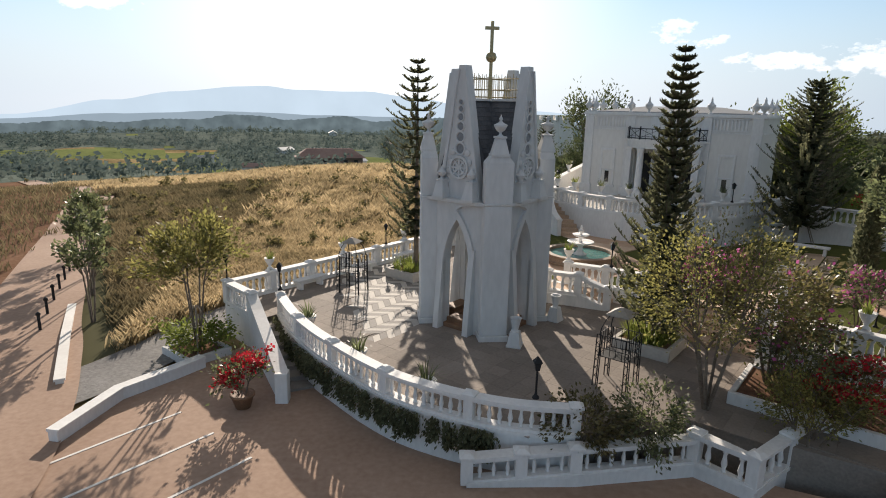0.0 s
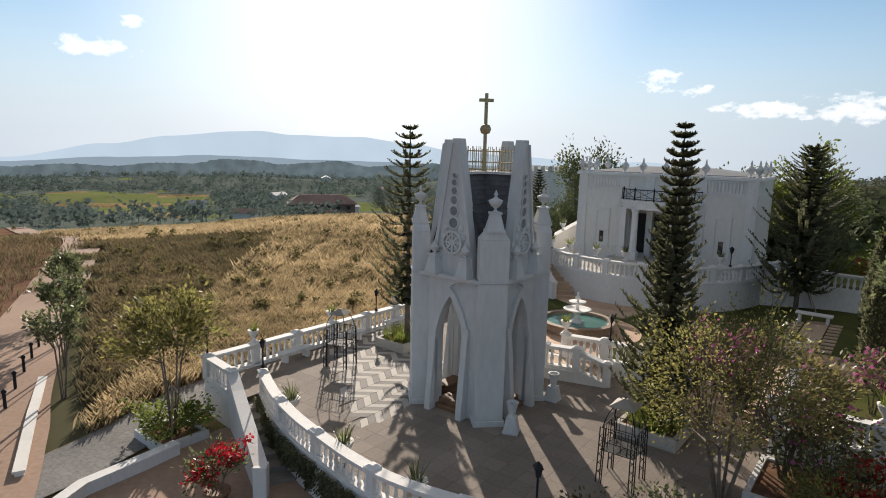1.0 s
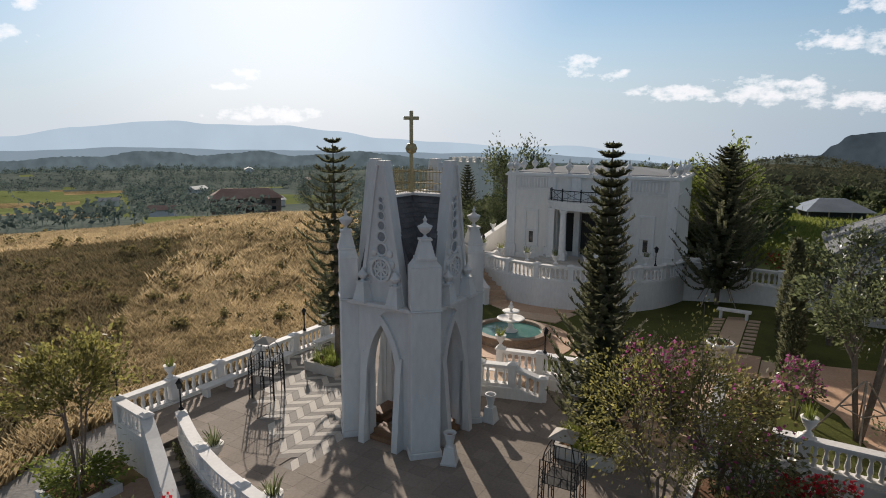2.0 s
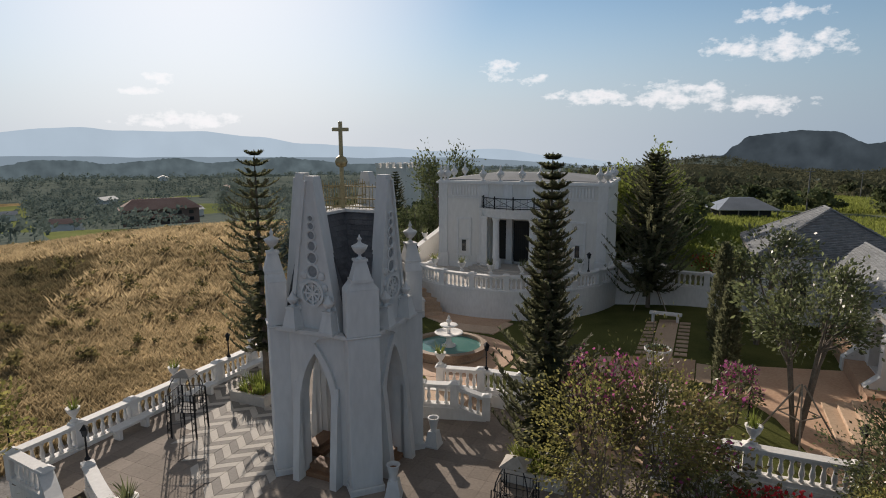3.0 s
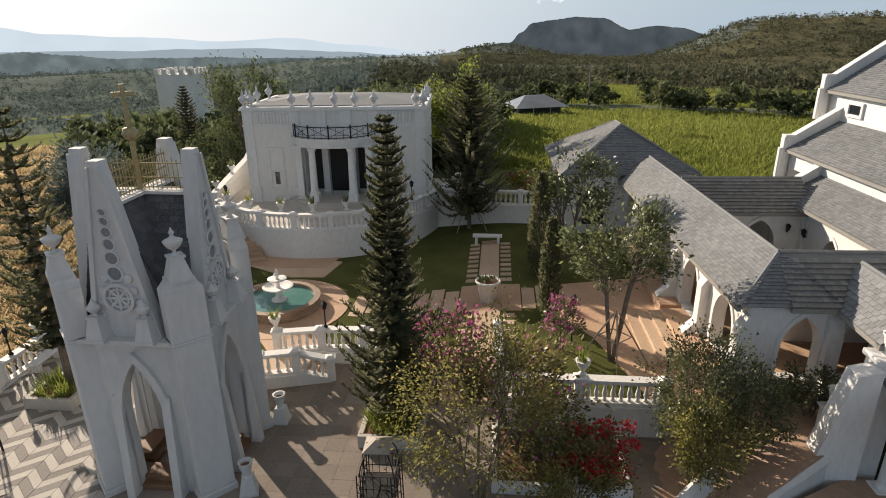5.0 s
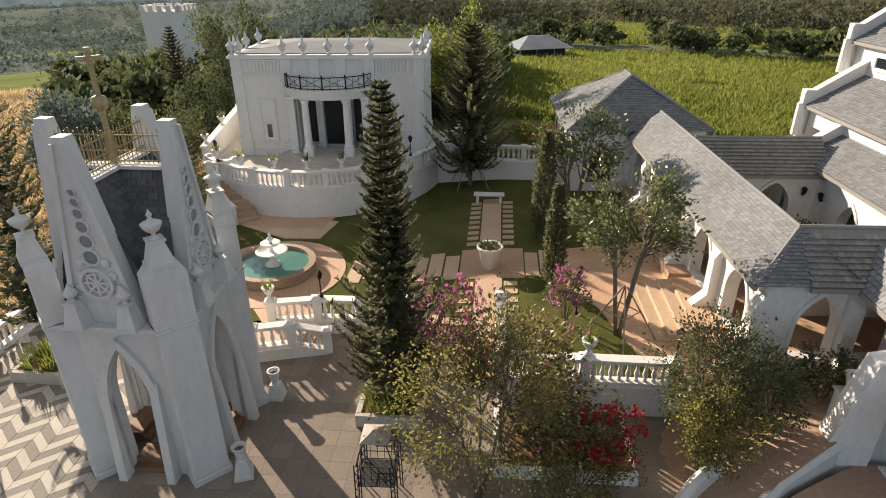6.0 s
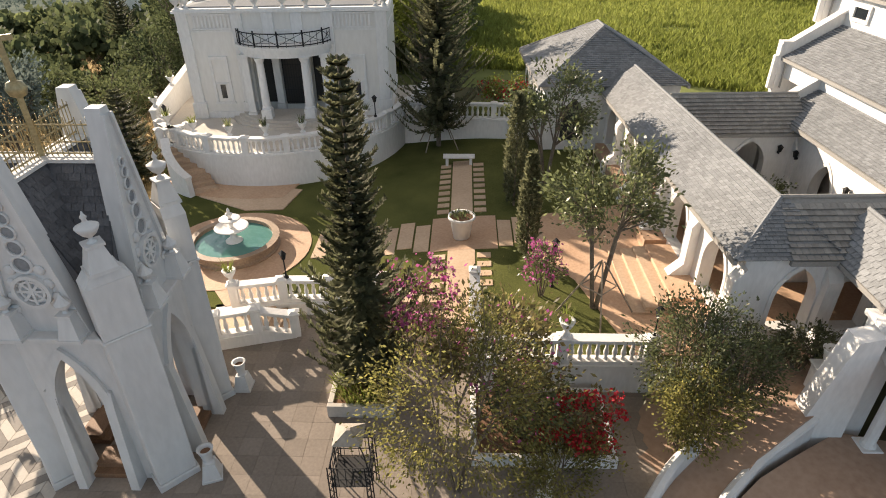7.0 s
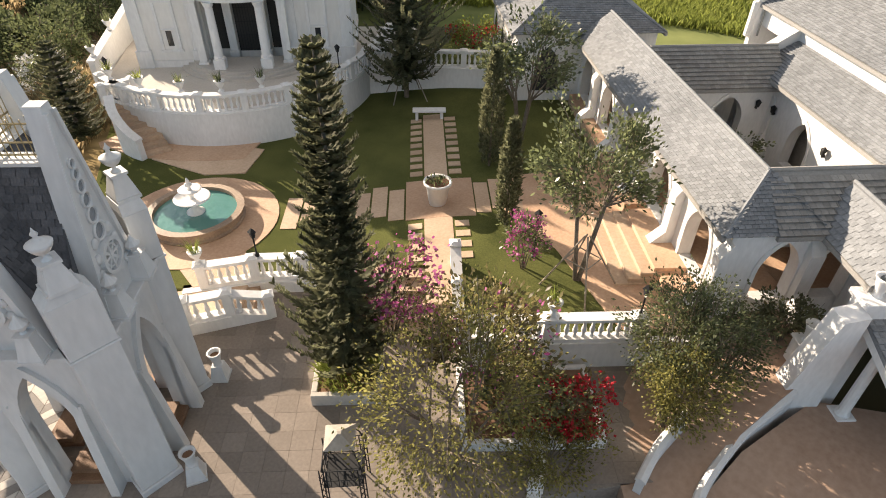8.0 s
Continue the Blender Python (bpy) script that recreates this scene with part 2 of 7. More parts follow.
BASIN_STONE = material("brown_basin_stone", (0.22, 0.15, 0.10), 0.6, second=(0.36, 0.26, 0.18), coarse=1.0, fine=12.0, bump=0.3)


def glass_material():
    m = bpy.data.materials.new("dark_window_glass")
    m.use_nodes = True
    p = m.node_tree.nodes["Principled BSDF"]
    p.inputs["Base Color"].default_value = (0.02, 0.024, 0.028, 1)
    p.inputs["Roughness"].default_value = 0.08
    return m


def water_material():
    m = bpy.data.materials.new("fountain_water")
    m.use_nodes = True
    n, l = m.node_tree.nodes, m.node_tree.links
    p = n["Principled BSDF"]
    tex, ramp, wave, b = n.new("ShaderNodeTexNoise"), n.new("ShaderNodeValToRGB"), n.new("ShaderNodeTexNoise"), n.new("ShaderNodeBump")
    tex.inputs["Scale"].default_value, wave.inputs["Scale"].default_value = 0.8, 9.0
    ramp.color_ramp.elements[0].color, ramp.color_ramp.elements[1].color = (0.05, 0.17, 0.15, 1), (0.15, 0.31, 0.27, 1)
    l.new(tex.outputs["Fac"], ramp.inputs["Fac"])
    l.new(ramp.outputs["Color"], p.inputs["Base Color"])
    p.inputs["Roughness"].default_value = 0.06
    b.inputs["Strength"].default_value, b.inputs["Distance"].default_value = 0.45, 0.05
    l.new(wave.outputs["Fac"], b.inputs["Height"])
    l.new(b.outputs["Normal"], p.inputs["Normal"])
    return m


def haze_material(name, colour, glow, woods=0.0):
    """Far ridges; the haze of kilometres of lit air is painted as glow."""
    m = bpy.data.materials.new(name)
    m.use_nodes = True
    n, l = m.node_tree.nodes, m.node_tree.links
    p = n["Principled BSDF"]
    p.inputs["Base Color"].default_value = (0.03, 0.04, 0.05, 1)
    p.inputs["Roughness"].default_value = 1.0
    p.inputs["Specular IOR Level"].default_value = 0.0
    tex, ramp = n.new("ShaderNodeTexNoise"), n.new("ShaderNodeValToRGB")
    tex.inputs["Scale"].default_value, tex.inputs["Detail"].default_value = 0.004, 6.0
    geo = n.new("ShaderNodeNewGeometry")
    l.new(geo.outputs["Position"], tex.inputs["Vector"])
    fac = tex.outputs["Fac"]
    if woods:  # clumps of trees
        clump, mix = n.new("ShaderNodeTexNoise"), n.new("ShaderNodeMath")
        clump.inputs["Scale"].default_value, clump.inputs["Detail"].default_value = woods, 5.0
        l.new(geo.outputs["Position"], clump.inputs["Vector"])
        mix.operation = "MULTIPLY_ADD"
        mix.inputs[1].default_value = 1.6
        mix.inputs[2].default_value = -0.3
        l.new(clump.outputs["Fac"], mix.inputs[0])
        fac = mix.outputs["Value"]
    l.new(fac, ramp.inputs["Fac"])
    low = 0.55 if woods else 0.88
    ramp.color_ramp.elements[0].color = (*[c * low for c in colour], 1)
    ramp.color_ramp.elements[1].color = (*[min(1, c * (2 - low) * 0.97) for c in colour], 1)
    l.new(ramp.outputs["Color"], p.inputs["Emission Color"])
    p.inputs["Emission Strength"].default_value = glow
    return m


LEAF_HILL = material("hill_scrub_leaves", (0.072, 0.078, 0.05), 0.9, second=(0.125, 0.124, 0.076), coarse=0.01, fine=0.2, island=0.12, bump=0, through_light=0.3, gloss=0.0)
LEAF_CROP = material("crop_blades", (0.18, 0.21, 0.045), 0.7, second=(0.31, 0.335, 0.085), coarse=0.03, fine=0.5, island=0.25, bump=0, through_light=0.45, gloss=0.1)
LEAF_RUST = material("rusty_green_leaves", (0.105, 0.095, 0.042), 0.4, second=(0.23, 0.19, 0.08), coarse=0.9, fine=6.0, island=0.5, bump=0, through_light=0.58, gloss=0.5)
GLASS, WATER = glass_material(), water_material()


# ---------------------------------------------------------------- building helpers
SITE = -41.3
CU, SU = math.cos(radians(SITE)), math.sin(radians(SITE))


def W(a, b):
    """From the site's own axes (a along the cloister's short side, b along its long side) to the world."""
    return (a * CU - b * SU, a * SU + b * CU)


def site_pose(a, b, z, turn=0.0):
    x, y = W(a, b)
    return pose(x, y, z, 0, 0, SITE + turn)


def smooth(x, lo, hi):
    t = max(0.0, min(1.0, (x - lo) / (hi - lo)))
    return t * t * (3 - 2 * t)


def mesh_of(bm, name, mats, shade=False):
    me = bpy.data.meshes.new(name)
    bm.to_mesh(me)
    bm.free()
    for m in (mats if isinstance(mats, (list, tuple)) else [mats]):
        me.materials.append(m)
    if shade:
        me.polygons.foreach_set("use_smooth", [True] * len(me.polygons))
    return me


def part(name, bm, mats, parent, label="", m=None, shade=False):
    me = bm if isinstance(bm, bpy.types.Mesh) else mesh_of(bm, name, mats, shade)
    ob = new(name, me)
    ob.parent = parent
    if m is not None:
        ob.matrix_basis = m
    if label:
        ob["label"] = label
    return ob


def thing(name, label, category, m, group="", kind=""):
    ob = new(name)
    ob.empty_display_size = 0.2
    ob.matrix_basis = m
    return tagged(ob, label, category, group, kind)


def solid(name, bm, mats, label, category="", group="", kind="", m=None, shade=False):
    ob = new(name, mesh_of(bm, name, mats, shade))
    if m is not None:
        ob.matrix_basis = m
    return tagged(ob, label, category, group, kind)


def box(bm, x0, x1, y0, y1, z0, z1, m=None, bevel=0.0):
    vs = [bm.verts.new((x, y, z)) for z in (z0, z1) for y in (y0, y1) for x in (x0, x1)]
    fs = [bm.faces.new([vs[i] for i in f]) for f in ((0, 2, 3, 1), (4, 5, 7, 6), (0, 1, 5, 4), (2, 6, 7, 3), (0, 4, 6, 2), (1, 3, 7, 5))]
    if bevel:
        edges = {e for f in fs for e in f.edges}
        out = bmesh.ops.bevel(bm, geom=list(edges), offset=bevel, segments=1, affect="EDGES", profile=0.5)
        vs = list({v for f in out["faces"] for v in f.verts} | {v for f in fs if f.is_valid for v in f.verts})
    if m is not None:
        bmesh.ops.transform(bm, matrix=m, verts=vs)
    return vs


def taper(bm, cx, cy, z0, z1, w0, w1, d0=None, d1=None):
    """A four-sided block that narrows from w0 to w1 upwards."""
    d0, d1 = d0 or w0, d1 or w1
    vs = [bm.verts.new((cx + sx * w / 2, cy + sy * d / 2, z)) for z, w, d in ((z0, w0, d0), (z1, w1, d1)) for sx, sy in ((-1, -1), (1, -1), (1, 1), (-1, 1))]
    bm.faces.new(vs[3::-1]), bm.faces.new(vs[4:])
    for i in range(4):
        j = (i + 1) % 4
        bm.faces.new((vs[i], vs[j], vs[4 + j], vs[4 + i]))
    return vs


def lathe(bm, profile, seg=16, cx=0.0, cy=0.0, cap=True):
    """profile: (radius, height) from below upwards."""
    rings = []
    for r, z in profile:
        rings.append([bm.verts.new((cx + r * math.cos(2 * math.pi * k / seg), cy + r * math.sin(2 * math.pi * k / seg), z)) for k in range(seg)])
    for lo, hi in zip(rings, rings[1:]):
        for k in range(seg):
            j = (k + 1) % seg
            bm.faces.new((lo[k], lo[j], hi[j], hi[k]))
    if cap:
        bm.faces.new(rings[0][::-1]), bm.faces.new(rings[-1])
    return rings


def tube(bm, p, q, r0, r1=None, seg=6):
    p, q = Vector(p), Vector(q)
    r1 = r0 if r1 is None else r1
    side = (q - p).orthogonal().normalized()
    up = (q - p).normalized().cross(side)
    rings = [[bm.verts.new(c + r * (math.cos(2 * math.pi * k / seg) * side + math.sin(2 * math.pi * k / seg) * up)) for k in range(seg)] for c, r in ((p, r0), (q, r1))]
    for k in range(seg):
        j = (k + 1) % seg
        bm.faces.new((rings[0][k], rings[0][j], rings[1][j], rings[1][k]))
    bm.faces.new(rings[0][::-1]), bm.faces.new(rings[1])


def prism(bm, outline, y0, y1, m=None):
    """An outline in x and z, drawn out along y."""
    lo = [bm.verts.new((x, y0, z)) for x, z in outline]
    hi = [bm.verts.new((x, y1, z)) for x, z in outline]
    bm.faces.new(lo), bm.faces.new(hi[::-1])
    for i in range(len(outline)):
        j = (i + 1) % len(outline)
        bm.faces.new((lo[i], hi[i], hi[j], lo[j]))
    if m is not None:
        bmesh.ops.transform(bm, matrix=m, verts=lo + hi)


def slab(bm, outline, z0, z1):
    """An outline in x and y, from z0 up to z1 (numbers, or functions of the corner)."""
    f0 = z0 if callable(z0) else (lambda x, y: z0)
    f1 = z1 if callable(z1) else (lambda x, y: z1)
    lo = [bm.verts.new((x, y, f0(x, y))) for x, y in outline]
    hi = [bm.verts.new((x, y, f1(x, y))) for x, y in outline]
    bm.faces.new(lo[::-1]), bm.faces.new(hi)
    for i in range(len(outline)):
        j = (i + 1) % len(outline)
        bm.faces.new((lo[i], lo[j], hi[j], hi[i]))


def arch_points(half, spring, apex, steps=7):
    """The pointed arch from its left springing over the apex to the right one, in x and z."""
    rise = apex - spring
    r = (half * half + rise * rise) / (2 * half)
    top = math.asin(min(1.0, rise / r)) if r >= half else math.pi / 2
    left = [(-half + r - r * math.cos(top * i / steps), spring + r * math.sin(top * i / steps)) for i in range(steps + 1)]
    return left + [(-x, z) for x, z in left[-2::-1]]


def arched_wall(bm, x0, x1, z0, z1, y0, y1, openings, m=None):
    """A wall with pointed openings (centre, half width, springing, apex, foot), cut right through it."""
    start = len(bm.verts)
    cuts = sorted(openings)
    edges = [x0] + [e for c in zip(cuts, cuts[1:]) for e in [(c[0][0] + c[1][0]) / 2]] + [x1]
    for (cx, half, spring, apex, foot), left, right in zip(cuts, edges, edges[1:]):
        arch = [(cx + x, z) for x, z in arch_points(half, spring, apex)]
        mid = len(arch) // 2
        box(bm, left, cx - half, y0, y1, z0, spring)
        box(bm, cx + half, right, y0, y1, z0, spring)
        if foot > z0:
            box(bm, cx - half, cx + half, y0, y1, z0, foot)
        prism(bm, [(left, z1), (left, spring)] + arch[: mid + 1] + [(cx, z1)], y0, y1)
        prism(bm, [(cx, z1)] + arch[mid:] + [(right, spring), (right, z1)], y0, y1)
    if m is not None:
        bm.verts.ensure_lookup_table()
        bmesh.ops.transform(bm, matrix=m, verts=bm.verts[start:])


def arch_band(bm, cx, half, spring, apex, foot, width, y0, y1):
    """A raised moulding round a pointed opening."""
    inner = [(cx - half, foot)] + [(cx + x, z) for x, z in arch_points(half, spring, apex)] + [(cx + half, foot)]
    outer = [(cx - half - width, foot)] + [(cx + x, z) for x, z in arch_points(half + width, spring, apex + width * 1.35)] + [(cx + half + width, foot)]
    for i in range(len(inner) - 1):
        prism(bm, [inner[i], outer[i], outer[i + 1], inner[i + 1]], y0, y1)


def leaves(count, place, size, aspect=0.5, droop=0.0, seed=1):
    """Many small pointed leaves as one mesh: place(rng) gives each one's spot, and its outward way or None."""
    rng = random.Random(seed)
    vs, fs = [], []
    for i in range(count):
        spot, way = place(rng)
        d = Vector((rng.gauss(0, 1), rng.gauss(0, 1), rng.gauss(0, 1) - droop))
        if way is not None:
            d = d * 0.6 + Vector(way) * 1.2
        d.normalize()
        s = d.orthogonal().normalized()
        s = (s * math.cos(i * 2.4) + d.cross(s) * math.sin(i * 2.4))
        n = size * rng.uniform(0.6, 1.35)
        p = Vector(spot)
        k = len(vs)
        vs += [p, p + d * n * 0.5 + s * n * aspect * 0.5, p + d * n, p + d * n * 0.5 - s * n * aspect * 0.5]
        fs.append((k, k + 1, k + 2, k + 3))
    return vs, fs


def mesh_from(name, vs, fs, mats):
    me = bpy.data.meshes.new(name)
    me.from_pydata([tuple(v) for v in vs], [], fs)
    for m in (mats if isinstance(mats, (list, tuple)) else [mats]):
        me.materials.append(m)
    return me


# ---------------------------------------------------------------- the land
def park_z(x, y):
    return -1.2 + 0.12 * smooth(x, -2.0, 4.0) + 1.4 * smooth(x, 6.0, 15.0)


HILLS = [  # bearing, distance, height, breadth across, breadth along
    (-26, 620, 9, 130, 110), (-16, 700, 8, 120, 110), (-3, 640, 8, 110, 110), (8, 720, 7, 120, 120), (19, 800, 8, 140, 130), (29, 760, 6, 120, 120),
    (41, 820, 18, 80, 90), (60.5, 700, 20, 62, 110), (65, 640, 17, 80, 110), (71, 640, 20, 90, 120), (84, 700, 30, 160, 140), (100, 800, 30, 200, 160)]
HILL_AT = [(d * math.sin(radians(b)), d * math.cos(radians(b)), h, radians(b), sa, sl) for b, d, h, sa, sl in HILLS]


def land_z(x, y):
    r, bear = math.hypot(x - 2, y - 12), math.degrees(math.atan2(x - 2, y - 12))
    right = smooth(bear, 14, 34) * (1 - smooth(bear, 150, 175))
    left_z = -1.3 - 0.048 * max(0, min(r, 84) - 24) - 0.094 * max(0, min(r, 250) - 84) - 0.038 * max(0, min(r, 900) - 250) - 0.03 * max(0, r - 900)
    right_z = 0.3 - 0.036 * max(0, r - 60)
    z = left_z * (1 - right) + right_z * right
    near = 1 - smooth(r, 14, 26)
    z = z * (1 - near) + (-1.3) * near
    if r < 40:
        z = min(z, park_z(x, y) - 0.06) if bear < 14 or bear > 150 else z
    # a golden swell beside the terrace
    z += 2.1 * math.exp(-(((x + 7) / 24) ** 2 + ((y - 80) / 26) ** 2)) * smooth(r, 22, 40)
    for hx, hy, h, hb, sa, sl in HILL_AT:
        dx, dy = x - hx, y - hy
        if abs(dx) + abs(dy) < 1400:
            across, along = dx * math.cos(hb) - dy * math.sin(hb), dx * math.sin(hb) + dy * math.cos(hb)
            z += h * math.exp(-((across / sa) ** 2 + (along / sl) ** 2))
    if r > 45:
        k = smooth(r, 45, 400)
        z += noise.noise((x / 60, y / 60, 0.3)) * (0.7 + 2.2 * k) + noise.noise((x / 190, y / 190, 4.0)) * 4.0 * k
    return z


def curve_through(points, per=6):
    """A soft curve through the points."""
    out = []
    ext = [points[0]] + list(points) + [points[-1]]
    for i in range(1, len(ext) - 2):
        p0, p1, p2, p3 = (Vector(q) for q in ext[i - 1:i + 3])
        for k in range(per):
            t = k / per
            out.append(tuple(0.5 * (2 * p1 + (p2 - p0) * t + (2 * p0 - 5 * p1 + 4 * p2 - p3) * t * t + (3 * p1 - p0 - 3 * p2 + p3) * t ** 3)))
    out.append(tuple(points[-1]))
    return out


ROAD = curve_through([(-10.0, 2), (-12.4, 12), (-15.0, 18), (-16.9, 21.5), (-19.2, 26.3), (-23.9, 36.6), (-31.4, 53.2), (-41.7, 74.8), (-54, 92), (-75, 118), (-98, 150)], 8)


def ROAD_X(y):
    """Where the lane's middle lies at this y."""
    for p, q in zip(ROAD, ROAD[1:]):
        if p[1] <= y < q[1]:
            return p[0] + (q[0] - p[0]) * (y - p[1]) / (q[1] - p[1])
    return ROAD[0][0] if y < ROAD[0][1] else ROAD[-1][0]


def land_kind(x, y):
    """0 dry grass, 1 green crop, 2 wood, 3 scrub, 4 bare soil."""
    r, bear = math.hypot(x - 2, y - 12), math.degrees(math.atan2(x - 2, y - 12))
    n1, n2 = noise.noise((x / 70, y / 70, 9.0)), noise.noise((x / 260, y / 260, 2.0))
    if bear < -78 or bear > 120:
        return 4 if r < 120 else 3
    if bear < 16:
        side = min((x - px) ** 2 + (y - py) ** 2 for px, py in ROAD[::4]) if r < 170 and bear < -25 else 0
        past = r < 170 and bear < -25 and x < ROAD_X(y)
        if past:
            return 4 if side < 90 + 220 * max(0, n1) else 3
        if r < 86 + 16 * (1 - smooth(bear, -24, -12)) + 6 * n1:
            return 3 if x < -13 - 0.06 * y + 7 * n1 and y < 66 + 14 * n1 else 0
        if r < 150 and bear < -15 and n1 > 0.1:
            return 0
        if bear > -19 and r < 215 and n1 > -0.3:
            return 1
        if -32 < bear < -19 and 260 < r < 470 + 90 * n1:
            return 1 if n1 < 0.1 else (0 if n1 < 0.3 else 2)
        if 290 < r < 480 and n1 > 0.2:
            return 1
        if 480 < r < 640 and bear < -8 and n2 > -0.1 and n1 > 0.2:
            return 1
        return 2
    if r < 38:
        return 3
    if bear > 36 and r < 96 + 10 * n1:
        return 1
    if bear > 40 and 112 < r < 190 and n1 > -0.1:
        return 1
    if bear <= 36:
        return 2 if n1 < 0.2 or r > 500 else 1
    return 3 if n2 > -0.05 and r < 1300 else 2


def build_land():
    radii = [0, 4, 8, 12, 16, 20, 24, 28]
    while radii[-1] < 4600:
        radii.append(radii[-1] * 1.047 + 0.6)
    turns = 400
    vs, fs, kinds = [(2, 12, land_z(2, 12))], [], []
    for r in radii[1:]:
        for k in range(turns):
            an = 2 * math.pi * k / turns
            x, y = 2 + r * math.sin(an), 12 + r * math.cos(an)
            vs.append((x, y, land_z(x, y)))
    for k in range(turns):
        fs.append((0, 1 + (k + 1) % turns, 1 + k))
    for i in range(len(radii) - 2):
        for k in range(turns):
            p, q = 1 + i * turns, 1 + (i + 1) * turns
            j = (k + 1) % turns
            fs.append((p + k, p + j, q + j, q + k))
    me = mesh_from("ground", vs, fs, [GOLD_FIELD, GREEN_FIELD, WOODLAND_HAZED, SCRUB, SOIL])
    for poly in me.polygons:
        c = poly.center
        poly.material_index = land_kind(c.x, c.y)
        poly.use_smooth = True
    return tagged(new("ground", me), "rolling land of dry golden grass, green crops and woods", "ground", kind="structure")


build_land()


def draped(name, outline, height, mats, label, step=1.0, lift=0.0, thick=0.0, category="", world_xy=True):
    """A sheet cut to the outline that follows height(x, y)."""
    bm = bmesh.new()
    bm.faces.new([bm.verts.new((x, y, 0)) for x, y in outline])
    lo, hi = min(p[0] for p in outline), max(p[0] for p in outline)
    lo2, hi2 = min(p[1] for p in outline), max(p[1] for p in outline)
    for axis, a, b in (((1, 0, 0), lo, hi), ((0, 1, 0), lo2, hi2)):
        c = a + step
        while c < b:
            bmesh.ops.bisect_plane(bm, geom=bm.verts[:] + bm.edges[:] + bm.faces[:], plane_co=[axis[0] * c, axis[1] * c, 0], plane_no=axis)
            c += step
    for v in bm.verts:
        v.co.z = height(v.co.x, v.co.y) + lift
    if thick:
        rim = [e for e in bm.edges if e.is_boundary]
        out = bmesh.ops.extrude_edge_only(bm, edges=rim)
        for v in out["geom"]:
            if isinstance(v, bmesh.types.BMVert):
                v.co.z -= thick
    bmesh.ops.recalc_face_normals(bm, faces=bm.faces[:])
    if bm.faces and sum(f.normal.z * f.calc_area() for f in bm.faces) < 0:
        bmesh.ops.reverse_faces(bm, faces=bm.faces[:])
    return solid(name, bm, mats, label, category, kind="structure")


def ribbon(centre, half):
    """The outline of a strip along a line."""
    left, right = [], []
    for i, p in enumerate(centre):
        a, b = Vector(centre[max(0, i - 1)]), Vector(centre[min(len(centre) - 1, i + 1)])
        n = Vector((-(b - a).y, (b - a).x)).normalized() * half
        left.append((p[0] + n.x, p[1] + n.y)), right.append((p[0] - n.x, p[1] - n.y))
    return left, right


def strip(name, centre, half, mats, label, lift, height, category=""):
    left, right = ribbon(centre, half)
    vs, fs = [], []
    for p, q in zip(left, right):
        for k in range(5):
            x, y = p[0] + (q[0] - p[0]) * k / 4, p[1] + (q[1] - p[1]) * k / 4
            vs.append((x, y, height(x, y) + lift))
    for i in range(len(left) - 1):
        for k in range(4):
            a = i * 5 + k
            fs.append((a, a + 5, a + 6, a + 1))
    me = mesh_from(name, vs, fs, mats)
    return tagged(new(name, me), label, category, kind="structure")


strip("road", ROAD, 2.0, CONCRETE, "tan concrete lane running down beside the field", 0.16, land_z, "road")
PARK = [(-15.0, 6), (-12.6, 12.4), (-10.9, 12.95), (-10.4, 15.6), (-9.2, 17.1), (-8.4, 18.6), (-7.6, 19.7), (-6.0, 19.6), (-3.4, 15.4), (0, 12.4), (4, 11.4), (7.2, 11.0), W(2.9, 13.2), W(4.6, 14.5), W(7.2, 15.9), W(13, 14.5), (24, 4), (20, -3), (-12, -3), (-15.0, 2)]
draped("parking_pavement", PARK, park_z, CONCRETE, "tan concrete parking court with painted bays", 1.0, 0.0, 0.2, "pavement")
TRACK = curve_through([(-13.6, 14.2), (-11.7, 17.0), (-10.5, 19.6), (-9.6, 22.4), (-7.2, 25.6), (-3.2, 30.2)], 5)
strip("gravel_lane", TRACK, 1.25, GRAVEL, "grey gravel track between field and terrace", 0.12, lambda x, y: max(land_z(x, y), -1.32 - 0.02 * max(0, y - 22)), "track")

# far ridges, kilometres away
def ridge(name, bumps, dist, floor_z, mats, label, seed, trees=0.0):
    vs, fs = [], []
    n = 900 if trees else 260
    for i in range(n + 1):
        bear = -75 + 190 * i / n
        e = bumps[-1][1]
        for (b0, e0), (b1, e1) in zip(bumps, bumps[1:]):
            if b0 <= bear < b1:
                e = e0 + (e1 - e0) * smooth(bear, b0, b1)
        e += 0.07 * noise.noise((bear * 0.35, seed, 0)) + 0.03 * noise.noise((bear * 1.3, seed, 2)) + trees * (noise.noise((bear * 4.0, seed, 5)) + 0.7 * noise.noise((bear * 11.0, seed, 6)))
        z = 9 + dist * math.tan(radians(e))
        x, y = dist * math.sin(radians(bear)), dist * math.cos(radians(bear))
        vs += [(x * 0.96, y * 0.96, floor_z), (x * 0.985, y * 0.985, floor_z + (z - floor_z) * 0.55), (x, y, z), (x * 1.01, y * 1.01, floor_z)]
    for i in range(n):
        for k in range(3):
            a = i * 4 + k
            fs.append((a, a + 4, a + 5, a + 1))
    return tagged(new(name, mesh_from(name, vs, fs, mats)), label, "mountain", kind="structure")


